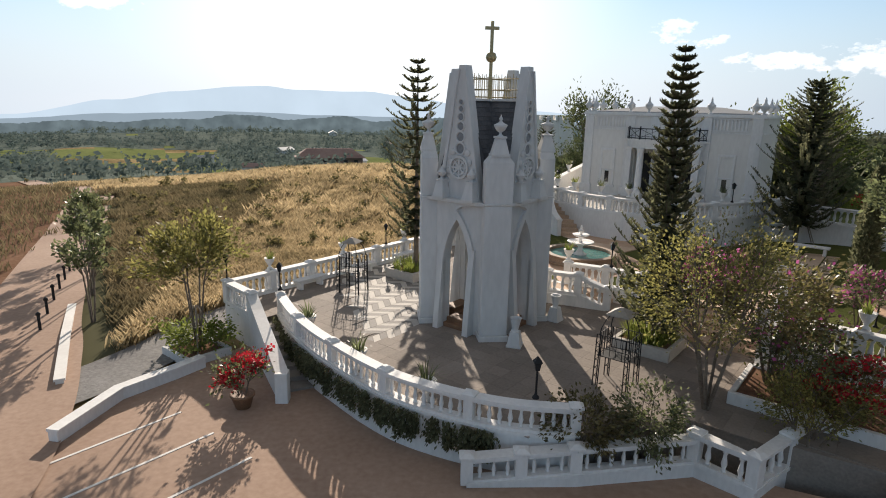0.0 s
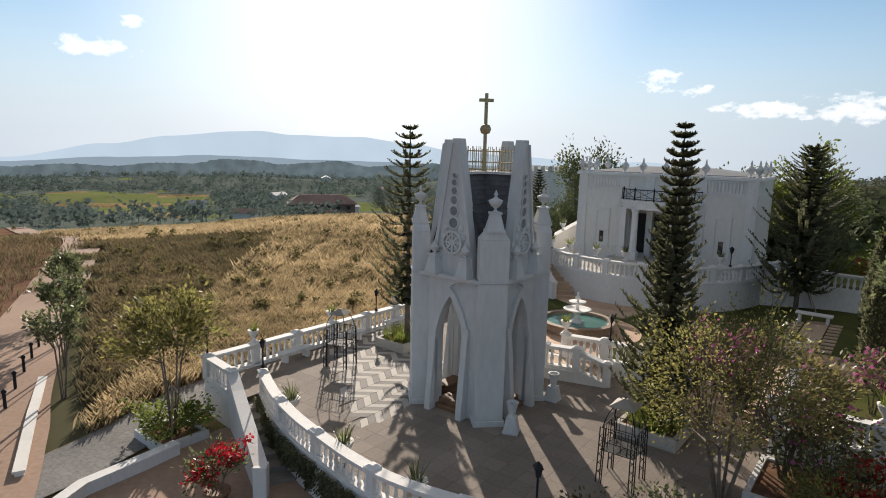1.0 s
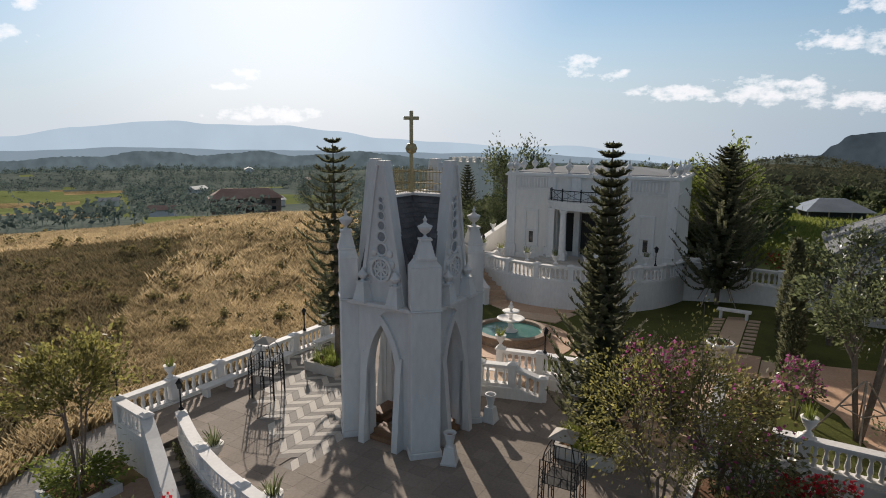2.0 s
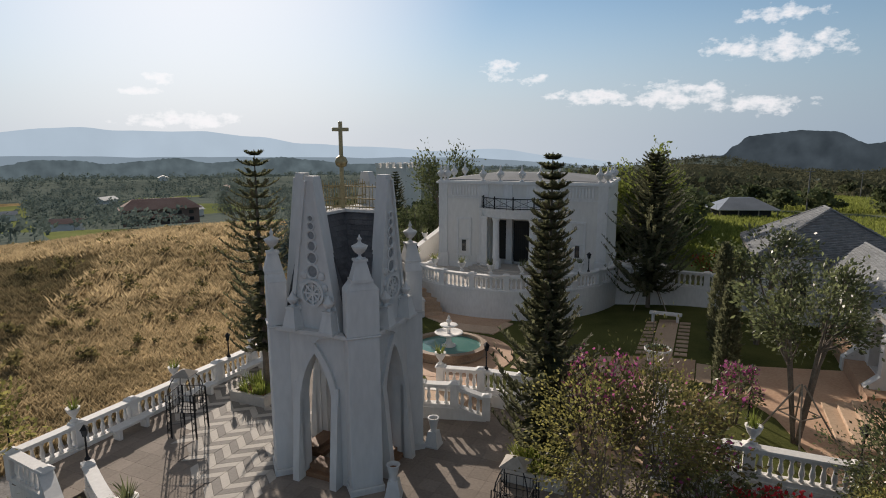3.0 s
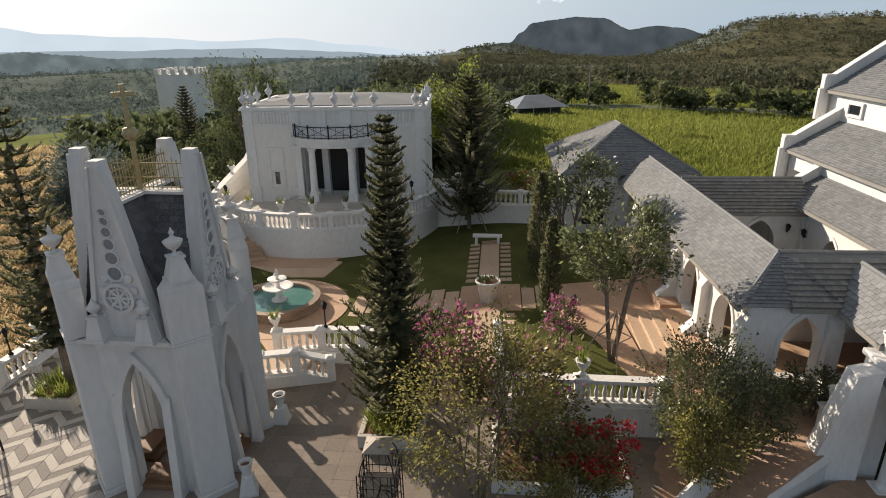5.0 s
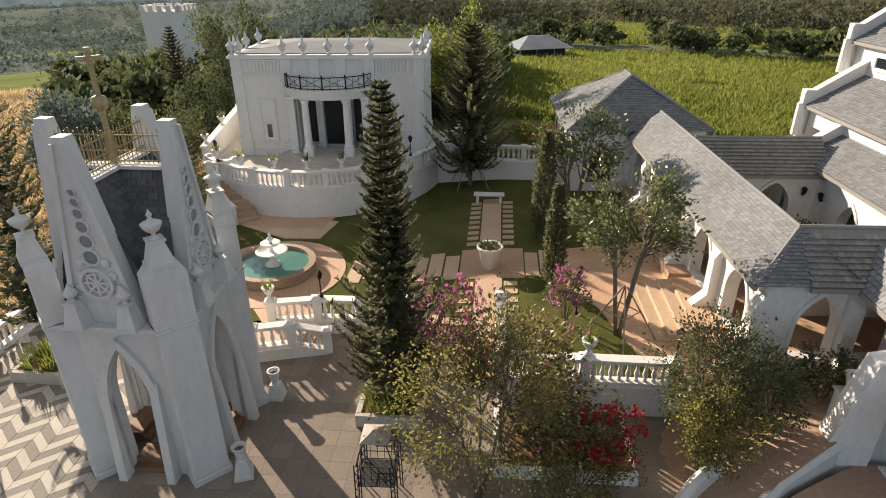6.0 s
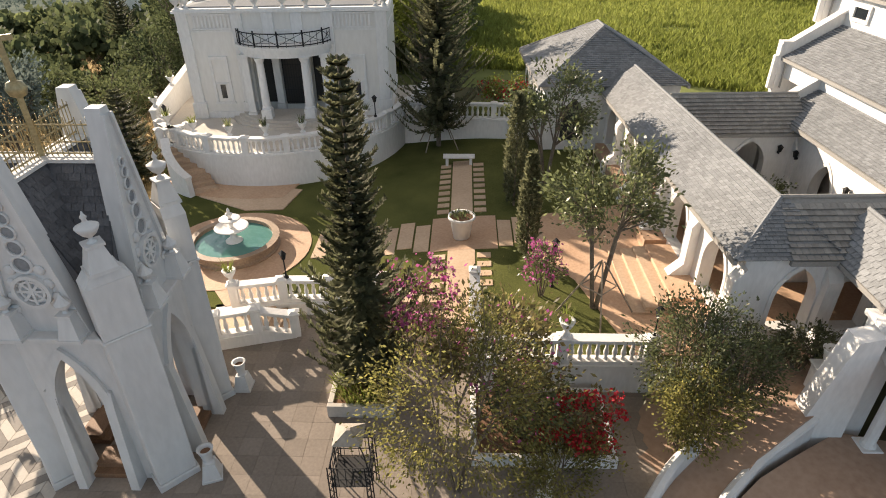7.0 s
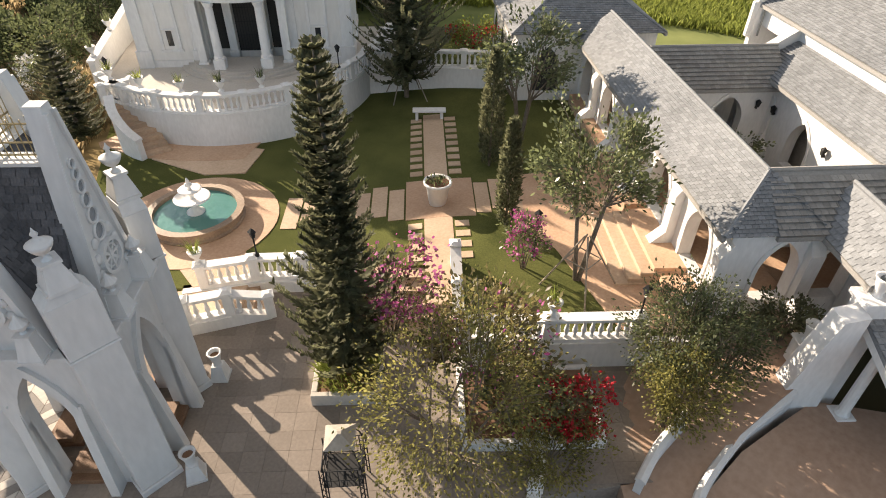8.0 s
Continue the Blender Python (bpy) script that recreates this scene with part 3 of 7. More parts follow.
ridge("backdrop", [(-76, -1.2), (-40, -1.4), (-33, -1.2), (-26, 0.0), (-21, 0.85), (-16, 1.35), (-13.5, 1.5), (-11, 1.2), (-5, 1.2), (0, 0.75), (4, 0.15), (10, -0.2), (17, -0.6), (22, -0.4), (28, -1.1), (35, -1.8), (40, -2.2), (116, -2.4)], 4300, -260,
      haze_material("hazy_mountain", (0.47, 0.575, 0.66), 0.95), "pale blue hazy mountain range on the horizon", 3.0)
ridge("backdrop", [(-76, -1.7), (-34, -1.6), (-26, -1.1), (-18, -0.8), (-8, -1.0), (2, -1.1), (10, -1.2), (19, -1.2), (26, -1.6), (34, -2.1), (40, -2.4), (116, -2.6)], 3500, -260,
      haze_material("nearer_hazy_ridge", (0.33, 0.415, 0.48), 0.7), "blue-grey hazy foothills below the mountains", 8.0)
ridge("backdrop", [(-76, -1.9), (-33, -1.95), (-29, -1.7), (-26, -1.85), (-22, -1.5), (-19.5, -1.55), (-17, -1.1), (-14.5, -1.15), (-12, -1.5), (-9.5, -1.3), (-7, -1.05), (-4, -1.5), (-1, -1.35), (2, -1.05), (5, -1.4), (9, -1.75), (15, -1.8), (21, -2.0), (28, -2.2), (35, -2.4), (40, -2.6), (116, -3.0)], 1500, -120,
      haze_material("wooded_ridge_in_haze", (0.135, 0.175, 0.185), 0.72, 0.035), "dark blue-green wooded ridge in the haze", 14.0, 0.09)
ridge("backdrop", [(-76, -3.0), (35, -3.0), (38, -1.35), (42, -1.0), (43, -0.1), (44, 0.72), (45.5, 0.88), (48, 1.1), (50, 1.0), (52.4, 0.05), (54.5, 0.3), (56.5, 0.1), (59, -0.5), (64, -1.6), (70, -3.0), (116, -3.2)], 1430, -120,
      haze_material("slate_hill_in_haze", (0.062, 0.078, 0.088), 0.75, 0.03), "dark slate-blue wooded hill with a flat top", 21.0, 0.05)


# ---------------------------------------------------------------- balustrades
def baluster_mesh(h, name="baluster"):
    bm = bmesh.new()
    s = h / 0.62
    lathe(bm, [(0.075 * s, 0), (0.075 * s, 0.05 * s), (0.045 * s, 0.08 * s), (0.085 * s, 0.22 * s), (0.05 * s, 0.42 * s), (0.045 * s, 0.5 * s), (0.075 * s, 0.55 * s), (0.075 * s, h)], 7)
    return mesh_of(bm, name, WHITE, True)


def post_mesh(h, w, cap=True):
    bm = bmesh.new()
    box(bm, -w / 2, w / 2, -w / 2, w / 2, 0, h, bevel=0.012)
    if cap:
        box(bm, -w / 2 - 0.05, w / 2 + 0.05, -w / 2 - 0.05, w / 2 + 0.05, h, h + 0.07, bevel=0.015)
        taper(bm, 0, 0, h + 0.07, h + 0.13, w + 0.04, w * 0.5)
    return mesh_of(bm, "post", WHITE)


BALUSTERS, POSTS = {}, {}


def run_of(bm, pts, half, z0, z1):
    """A bar of rectangular section along a line of (x, y, z); heights are above the line."""
    rings = []
    for i, p in enumerate(pts):
        a, b = Vector(pts[max(0, i - 1)]), Vector(pts[min(len(pts) - 1, i + 1)])
        d = Vector((b.x - a.x, b.y - a.y))
        n = Vector((-d.y, d.x)).normalized() * half
        rings.append([bm.verts.new((p[0] + n.x * s, p[1] + n.y * s, p[2] + z)) for s, z in ((-1, z0), (1, z0), (1, z1), (-1, z1))])
    for r, q in zip(rings, rings[1:]):
        for k in range(4):
            j = (k + 1) % 4
            bm.faces.new((r[k], r[j], q[j], q[k]))
    bm.faces.new(rings[0][::-1]), bm.faces.new(rings[-1])


def balustrade(label, line, height=0.9, gap=0.27, post_every=2.4, group="balustrades", post_w=0.3, ends=True, thick=0.13):
    """line: points (x, y, z of the floor). Rail, plinth, posts, and a turned baluster at every step."""
    p0 = line[0]
    th = thing("balustrade", label, "balustrade", pose(p0[0], p0[1], p0[2]), group)
    loc = [(x - p0[0], y - p0[1], z - p0[2]) for x, y, z in line]
    bm = bmesh.new()
    run_of(bm, loc, thick + 0.02, 0.0, 0.14)
    part("plinth", bm, WHITE, th)
    bm = bmesh.new()
    run_of(bm, loc, thick, height - 0.13, height - 0.05)
    run_of(bm, loc, thick + 0.05, height - 0.05, height + 0.02)
    part("rail", bm, WHITE, th)
    key = round(height, 2)
    if key not in BALUSTERS:
        BALUSTERS[key] = baluster_mesh(height - 0.27)
        POSTS[key] = post_mesh(height, post_w)
    seg = [((Vector(b) - Vector(a)).xy.length, Vector(a), Vector(b)) for a, b in zip(loc, loc[1:])]
    total = sum(s[0] for s in seg)

    def along(d):
        for ln, a, b in seg:
            if d <= ln or (ln, a, b) == seg[-1]:
                f = min(1.0, d / ln) if ln else 0
                return a + (b - a) * f, math.degrees(math.atan2((b - a).y, (b - a).x))
            d -= ln
    n_bay = max(1, round(total / post_every))
    for i in range(n_bay + 1):
        if not ends and i in (0, n_bay):
            continue
        c, turn = along(total * i / n_bay)
        part("post", POSTS[key], None, th, m=pose(c.x, c.y, c.z, 0, 0, turn))
    for i in range(n_bay):
        d0, d1 = total * i / n_bay + post_w / 2, total * (i + 1) / n_bay - post_w / 2
        n = max(1, int((d1 - d0) / gap))
        for k in range(n):
            c, turn = along(d0 + (k + 0.5) * (d1 - d0) / n)
            part("baluster", BALUSTERS[key], None, th, m=pose(c.x, c.y, c.z + 0.14))
    return th


def plain_wall(name, label, line, half, z0, z1, mats=None, category="wall"):
    bm = bmesh.new()
    run_of(bm, line, half, z0, z1)
    run_of(bm, line, half + 0.05, z1, z1 + 0.08)
    return solid(name, bm, mats or WHITE, label, category, kind="structure")


def at_z(pts, z):
    return [(p[0], p[1], z) for p in pts]


# ---------------------------------------------------------------- terrace
ARC = curve_through([(-6.2, 20.1), (-5.35, 18.2), (-4.35, 16.5), (-3.3, 15.1), (-2.35, 13.95), (-1.3, 12.95), (0.15, 12.05), (1.5, 11.5), (3.0, 11.25)], 5)
TERRACE = ARC + [(6.5, 12.0), W(2.6, 13.9), W(4.2, 17.8), W(-2.6, 17.8), W(-2.6, 21.4), W(-9.1, 21.4), W(-11.6, 20.9), W(-16.5, 21.5), W(-16.5, 25), W(-20.4, 25), W(-20.6, 10.4), (-7.2, 19.8)]
bm = bmesh.new()
slab(bm, TERRACE, -1.5, -0.02)
solid("terrace", bm, [JOINT], "raised white-walled terrace with a paved floor", "terrace", kind="structure")
plain_wall("wall_terrace_front", "white curved retaining wall below the terrace rail", at_z(ARC, 0), 0.14, -1.5, -0.02)
balustrade("white curved balustrade along the terrace front, vines hanging over it", at_z(ARC, 0.0), 0.78, 0.25, 2.5, "terrace balustrades", post_w=0.26)
LEFT_RAIL = [W(-20.6, 10.4), W(-20.4, 25)]
plain_wall("wall_terrace_side", "white retaining wall facing the dry field", at_z(LEFT_RAIL, 0), 0.15, -2.6, -0.02)
balustrade("white balustrade along the field side of the terrace", at_z(LEFT_RAIL, 0.0), 0.9, 0.27, 2.1, "terrace balustrades")

# stair from the parking court up to the terrace
STAIR_TOP, STAIR_FOOT = (-7.25, 19.9), (-5.15, 15.35)
balustrade("short white balustrade on the stair landing", [(*W(-20.6, 10.4), 0), (*STAIR_TOP, 0)], 0.9, 0.27, 3.2, "terrace balustrades")
bm = bmesh.new()
run_of(bm, [(*W(-20.6, 10.4), 0), (*STAIR_TOP, 0)], 0.15, -2.4, -0.01)
solid("wall_landing", bm, WHITE, "white wall under the stair landing", "wall", kind="structure")
bm = bmesh.new()
run_of(bm, [(*STAIR_TOP, 0.0), (-6.75, 18.85, -0.3), (*STAIR_FOOT, -1.1)], 0.15, -1.5, 0.8)
run_of(bm, [(*STAIR_TOP, 0.0), (-6.75, 18.85, -0.3), (*STAIR_FOOT, -1.1)], 0.2, 0.8, 0.9)
box(bm, STAIR_FOOT[0] - 0.2, STAIR_FOOT[0] + 0.2, STAIR_FOOT[1] - 0.2, STAIR_FOOT[1] + 0.2, -1.4, -0.2, bevel=0.02)
solid("wall_stair", bm, WHITE, "sloping white stair parapet down to the parking court", "parapet", kind="structure")
steps = thing("outdoor_stair", "grey concrete steps between white parapets", "stairs", pose(0, 0, 0))
for k in range(7):
    t = 0.1 + 0.8 * k / 7
    x0, y0 = STAIR_TOP[0] + (STAIR_FOOT[0] - STAIR_TOP[0]) * t, STAIR_TOP[1] + (STAIR_FOOT[1] - STAIR_TOP[1]) * t
    dx, dy = (STAIR_FOOT[0] - STAIR_TOP[0]) * 0.8 / 7, (STAIR_FOOT[1] - STAIR_TOP[1]) * 0.8 / 7
    bm = bmesh.new()
    slab(bm, [(x0, y0), (x0 + dx, y0 + dy), (x0 + dx + 1.35, y0 + dy + 0.55), (x0 + 1.35, y0 + 0.55)], -1.5, -0.16 * (k + 1))
    part("step", bm, GREY_STONE, steps)

# ---------------------------------------------------------------- garden
def garden_z(x, y):
    a = x * CU + y * SU
    return 0.5 + 0.57 * smooth(a, -8.5, -1.5)


GARDEN = [W(*p) for p in ((-2.6, 17.8), (4.4, 17.8), (4.4, 36), (1.0, 43), (-4, 43), (-21, 43), (-18.5, 32), (-16.5, 25), (-16.5, 21.5), (-11.6, 20.9), (-9.1, 21.4), (-2.6, 21.4))]
draped("lawn", GARDEN, garden_z, LAWN, "mown green garden lawn, partly in shade", 1.0, 0.0, 1.3, "lawn")


def flat_pave(name, outline, mats, label, lift=0.02, category="paving"):
    return draped(name, outline, garden_z, mats, label, 1.2, lift, 0.06, category)


plain_wall("wall_garden_front", "white retaining wall of the garden with its rail above", at_z([W(-2.6, 17.75), W(2.5, 17.75), W(4.4, 17.75)], 0), 0.16, -0.3, 0.98)
plain_wall("wall_garden_left", "white retaining wall beside the garden stair", at_z([W(-11.6, 20.85), W(-9.1, 21.35), W(-6.0, 21.35)], 0), 0.16, -0.3, 0.42)
balustrade("white balustrade along the garden edge above the path", [(*W(-2.6, 17.75), 1.05), (*W(2.5, 17.75), 1.05)], 0.9, 0.25, 2.5, "garden balustrades")
balustrade("white balustrade on the garden edge beside the stair", [(*W(-10.9, 21.0), 0.5), (*W(-9.1, 21.4), 0.5), (*W(-6.0, 21.4), 0.55)], 0.9, 0.25, 1.85, "garden balustrades")
balustrade("white balustrade on the stair landing", [(*W(-12.2, 18.95), 0.46), (*W(-11.0, 19.35), 0.46), (*W(-9.75, 19.72), 0.46)], 0.9, 0.25, 1.6, "garden balustrades")
balustrade("white stair balustrade stepping down to the terrace", [(*W(-9.75, 19.72), 0.42), (*W(-8.6, 20.05), 0.02)], 0.9, 0.25, 1.4, "garden balustrades", ends=True)
plain_wall("wall_stair_landing", "white base wall of the stair landing", at_z([W(-12.2, 18.95), W(-11.0, 19.35), W(-9.75, 19.72)], 0), 0.15, -0.05, 0.40)
bm = bmesh.new()
run_of(bm, [(*W(-9.75, 19.72), 0.42), (*W(-8.6, 20.05), 0.02)], 0.15, -0.45, 0.02)
solid("wall_stair_garden", bm, WHITE, "white sloping base of the stair balustrade", "wall", kind="structure")
lst = thing("landing_stair", "pale stone stair rising to the fountain garden", "stairs", site_pose(0, 0, 0), "", "structure")
for k in range(3):
    bm = bmesh.new()
    slab(bm, [(-12.2, 19.1), (-8.8 - 0.36 * k, 20.12 - 0.115 * k), (-8.8 - 0.36 * k, 21.2), (-12.2, 20.7)], -0.02, 0.16 * (k + 1))
    part("step", bm, SAND_PALE, lst)

# ---------------------------------------------------------------- bell tower
def urn_mesh(name="finial", lid=True, s=1.0):
    bm = bmesh.new()
    prof = [(0.10, 0), (0.10, 0.03), (0.045, 0.07), (0.05, 0.12), (0.13, 0.20), (0.175, 0.30), (0.185, 0.36), (0.15, 0.39)]
    prof += [(0.10, 0.44), (0.05, 0.50), (0.045, 0.60), (0.008, 0.72)] if lid else [(0.16, 0.42), (0.13, 0.40), (0.12, 0.33)]
    lathe(bm, [(r * s, z * s) for r, z in prof], 12)
    return mesh_of(bm, name, WHITE_OLD, True)


bm = bmesh.new()  # a broad lidded bowl on a thin foot
lathe(bm, [(0.10, 0), (0.10, 0.03), (0.04, 0.08), (0.045, 0.13), (0.14, 0.2), (0.2, 0.29), (0.235, 0.37), (0.2, 0.39), (0.11, 0.43), (0.055, 0.47), (0.04, 0.52), (0.07, 0.57), (0.03, 0.63), (0.008, 0.7)], 14)
URN = mesh_of(bm, "finial", WHITE_OLD, True)
HALF, LEDGE = 1.62, 4.78
tower = thing("bell_tower", "white bell tower with pointed arches, tall gables and slate roof", "tower", site_pose(-11.87, 15.87, 0))
BASE = -0.02
for k in range(4):
    m = pose(0, 0, 0, 0, 0, 90 * k)
    bm = bmesh.new()
    arched_wall(bm, -HALF + 0.01 * (k % 2), HALF - 0.01 * (k % 2), BASE, LEDGE, -HALF - 0.02, -HALF + 0.32, [(0, 0.58, 2.5, 4.15, BASE)])
    part("wall", bm, WHITE_OLD, tower, m=m)
for k in range(4):
    m = pose(0, 0, 0, 0, 0, 90 * k)
    bm = bmesh.new()
    arch_band(bm, 0, 0.56, 2.5, 4.11, 0.0, 0.22, -HALF - 0.12, -HALF + 0.02)
    for s in (-1, 1):  # splayed feet that run up into the arch
        prism(bm, [(-HALF - 0.4, 0), (-HALF - 0.37, 0.4), (-HALF - 0.17, 2.6), (-HALF - 0.1, 3.1), (-HALF + 0.1, 3.1), (-HALF + 0.1, 0)], s * 0.56, s * 0.79,
              m=Matrix(((0, 1, 0, 0), (1, 0, 0, 0), (0, 0, 1, 0), (0, 0, 0, 1))))
    bmesh.ops.remove_doubles(bm, verts=bm.verts[:], dist=0.001)
    bmesh.ops.recalc_face_normals(bm, faces=bm.faces[:])
    part("arch_moulding", bm, WHITE_OLD, tower, m=m)
    bm = bmesh.new()
    box(bm, -HALF + 0.2, HALF - 0.2, -HALF - 0.3, -HALF + 0.3, LEDGE - 0.07, LEDGE + 0.06, bevel=0.02)
    prism(bm, [(-0.86, LEDGE - 0.04), (-0.2, LEDGE - 0.2), (0, LEDGE - 0.34), (0.2, LEDGE - 0.2), (0.86, LEDGE - 0.04)], -HALF - 0.2, -HALF)
    part("ledge", bm, WHITE_OLD, tower, m=m)
    # gable
    bm = bmesh.new()
    prism(bm, [(-0.92, LEDGE), (-0.17, 9.16), (-0.14, 9.3), (0.14, 9.3), (0.17, 9.16), (0.92, LEDGE)], -HALF - 0.02, -HALF + 0.30)
    gable = part("gable", bm, WHITE_OLD, tower, m=m)
    bm = bmesh.new()
    for s in (-1, 1):
        prism(bm, [(s * 0.92, LEDGE), (s * 0.17, 9.16), (s * 0.09, 9.16), (s * 0.77, LEDGE)][::s], -HALF - 0.09, -HALF - 0.01)
    part("gable_edge", bm, WHITE_OLD, gable)
    rz = 5.92
    bm = bmesh.new()
    for i in range(18):
        an0, an1 = 2 * math.pi * i / 18, 2 * math.pi * (i + 1) / 18
        for r0, r1, d in ((0.33, 0.41, 0.13), (0.22, 0.27, 0.08)):
            prism(bm, [(r0 * math.cos(an0), rz + r0 * math.sin(an0)), (r1 * math.cos(an0), rz + r1 * math.sin(an0)),
                       (r1 * math.cos(an1), rz + r1 * math.sin(an1)), (r0 * math.cos(an1), rz + r0 * math.sin(an1))], -HALF - d, -HALF - 0.01)
    for i in range(4):  # spokes
        box(bm, -0.03, 0.03, -HALF - 0.09, -HALF - 0.01, rz - 0.33, rz + 0.33, m=Matrix.Translation((0, 0, rz)) @ Matrix.Rotation(math.pi / 4 * i, 4, "Y") @ Matrix.Translation((0, 0.004 * i, -rz)))
    bmesh.ops.remove_doubles(bm, verts=bm.verts[:], dist=0.001)
    part("rosette", bm, WHITE_OLD, gable)
    # scalloped discs that climb the gable, smaller and smaller
    z = 6.56
    for i in range(6):
        r = 0.23 - 0.025 * i
        bm = bmesh.new()
        lathe(bm, [(r, 0), (r, 0.05), (r * 0.86, 0.07), (r * 0.74, 0.05), (r * 0.74, 0.012)], 16)
        part("boss", bm, WHITE_OLD, gable, m=pose(0, -HALF - 0.01, z, 90, 0, 0))
        bm = bmesh.new()
        lathe(bm, [(r * 0.73, 0.014), (r * 0.4, 0.018), (0.01, 0.03)], 14)
        part("boss_centre", bm, ROOF_GREY, gable, "grey sunk centre", m=pose(0, -HALF - 0.01, z, 90, 0, 0))
        z += 1.72 * r
    for s in (-1, 1):  # scallops round the rosette
        for i in range(4):
            bm = bmesh.new()
            lathe(bm, [(0.12, 0), (0.12, 0.03), (0.09, 0.055), (0.03, 0.06)], 12)
            part("scallop", bm, WHITE_OLD, gable, m=pose(s * (0.56 - 0.085 * i), -HALF - 0.015, 5.44 + 0.33 * i, 90, 0, 0), shade=True)
        bm = bmesh.new()
        taper(bm, 0, 0, LEDGE + 0.05, LEDGE + 0.13, 0.5, 0.5), taper(bm, 0, 0, LEDGE + 0.13, LEDGE + 0.66, 0.46, 0.26), taper(bm, 0, 0, LEDGE + 0.66, LEDGE + 0.72, 0.32, 0.32)
        lathe(bm, [(0.07, LEDGE + 0.72), (0.05, LEDGE + 0.78), (0.15, LEDGE + 0.88), (0.17, LEDGE + 0.95), (0.1, LEDGE + 1.02), (0.05, LEDGE + 1.1), (0.01, LEDGE + 1.18)], 10)
        part("pinnacle", bm, WHITE_OLD, tower, m=m @ pose(s * 0.64, -HALF - 0.2, 0))
for k in range(4):
    m = pose(0, 0, 0, 0, 0, 90 * k + 45)
    d = HALF * math.sqrt(2)
    bm = bmesh.new()
    box(bm, -0.52, 0.52, -d - 0.17, -d + 0.5, BASE, 0.2, bevel=0.02)
    box(bm, -0.47, 0.47, -d - 0.12, -d + 0.5, 0.2, LEDGE, bevel=0.02)
    part("pier", bm, WHITE_OLD, tower, m=m)
    bm = bmesh.new()
    box(bm, -0.51, 0.51, -d - 0.16, -d + 0.5, LEDGE, LEDGE + 0.06, bevel=0.02)
    box(bm, -0.47, 0.47, -d - 0.12, -d + 0.44, LEDGE + 0.06, 6.18, bevel=0.015)
    taper(bm, 0, -d + 0.16, 6.18, 6.4, 0.94, 0.60, 0.56, 0.5)
    cap = part("pier_top", bm, WHITE_OLD, tower, m=m)
    bm = bmesh.new()
    taper(bm, 0, -d + 0.12, 6.4, 6.48, 0.62, 0.62, 0.54, 0.54), taper(bm, 0, -d + 0.12, 6.48, 6.98, 0.54, 0.3)
    box(bm, -0.19, 0.19, -d - 0.07, -d + 0.31, 6.98, 7.04)
    part("obelisk", bm, WHITE_OLD, cap)
    part("finial", URN, None, cap, m=pose(0, -d + 0.12, 7.03))
# roof: two steep ridges that cross
bm = bmesh.new()
for turn in (0, 90):
    prism(bm, [(-1.35, LEDGE + 0.02), (-0.1, 8.18), (0.1, 8.18), (1.35, LEDGE + 0.02)], -HALF + 0.25, HALF - 0.25, m=pose(0, 0, 0, 0, 0, turn))
roof = part("roof", bm, ROOF_DARK, tower)


def shingles(corner, along, up, length, inside, row=0.2, wide=0.3, lift=0.012, thick=0.02, rows=None):
    """Small slabs in staggered rows on a slope that starts at corner; inside(s, t) tells where the slope is."""
    vs, fs = [], []
    along, up, corner = Vector(along).normalized(), Vector(up), Vector(corner)
    height = up.length
    up = up.normalized()
    n = along.cross(up).normalized()
    if n.z < 0:
        n = -n
    for i in range(int(height / row)):
        off = (i % 2) * wide / 2
        for k in range(-1, int(length / wide) + 1):
            s0, s1 = k * wide + off + 0.008, (k + 1) * wide + off - 0.008
            s0, s1 = max(0.0, s0), min(length, s1)
            t0 = i * row
            if s1 - s0 < 0.05 or not inside((s0 + s1) / 2, t0 + row / 2):
                continue
            jit = 0.006 * math.sin(k * 12.9 + i * 78.2)
            p = [corner + along * s + up * t + n * h for s, t, h in
                 ((s0, t0 - 0.02, lift + thick + jit), (s1, t0 - 0.02, lift + thick + jit), (s1, t0 + row, lift), (s0, t0 + row, lift), (s0, t0 - 0.02, 0), (s1, t0 - 0.02, 0))]
            k0 = len(vs)
            vs += p
            fs += [(k0, k0 + 1, k0 + 2, k0 + 3), (k0 + 4, k0 + 5, k0 + 1, k0)]
    return vs, fs


def add_shingles(parent, mats, slopes, name="shingles"):
    vs, fs = [], []
    for sl in slopes:
        v, f = shingles(**sl)
        fs += [tuple(i + len(vs) for i in face) for face in f]
        vs += v
    ob = new(name, mesh_from(name, vs, fs, mats))
    ob.parent = parent
    ob["kind"] = "stuff"
    return ob


slopes = []
for k in range(4):
    m = Matrix.Rotation(math.pi / 2 * k, 3, "Z")
    for s in (-1, 1):
        c, al, up = m @ Vector((s * 1.35, -HALF + 0.26, LEDGE + 0.02)), m @ Vector((0, 1, 0)), m @ Vector((-s * 1.25, 0, 3.38))
        slopes.append(dict(corner=c, along=al, up=up, length=HALF - 0.26, row=0.16, wide=0.26,
                           inside=lambda u, t, L=HALF - 0.26: True))
add_shingles(roof, ROOF_DARK, slopes)
bm = bmesh.new()
box(bm, -0.22, 0.22, -HALF + 0.2, HALF - 0.2, 8.16, 8.24), box(bm, -HALF + 0.2, HALF - 0.2, -0.22, 0.22, 8.162, 8.242)
part("ridge_cap", bm, WHITE_OLD, roof)
cross = part("cross", bmesh.new(), GILT, tower)
bm = bmesh.new()
box(bm, -0.055, 0.055, -0.05, 0.05, 8.2, 10.86, bevel=0.01), box(bm, -0.25, 0.25, -0.045, 0.045, 10.57, 10.68, bevel=0.01)
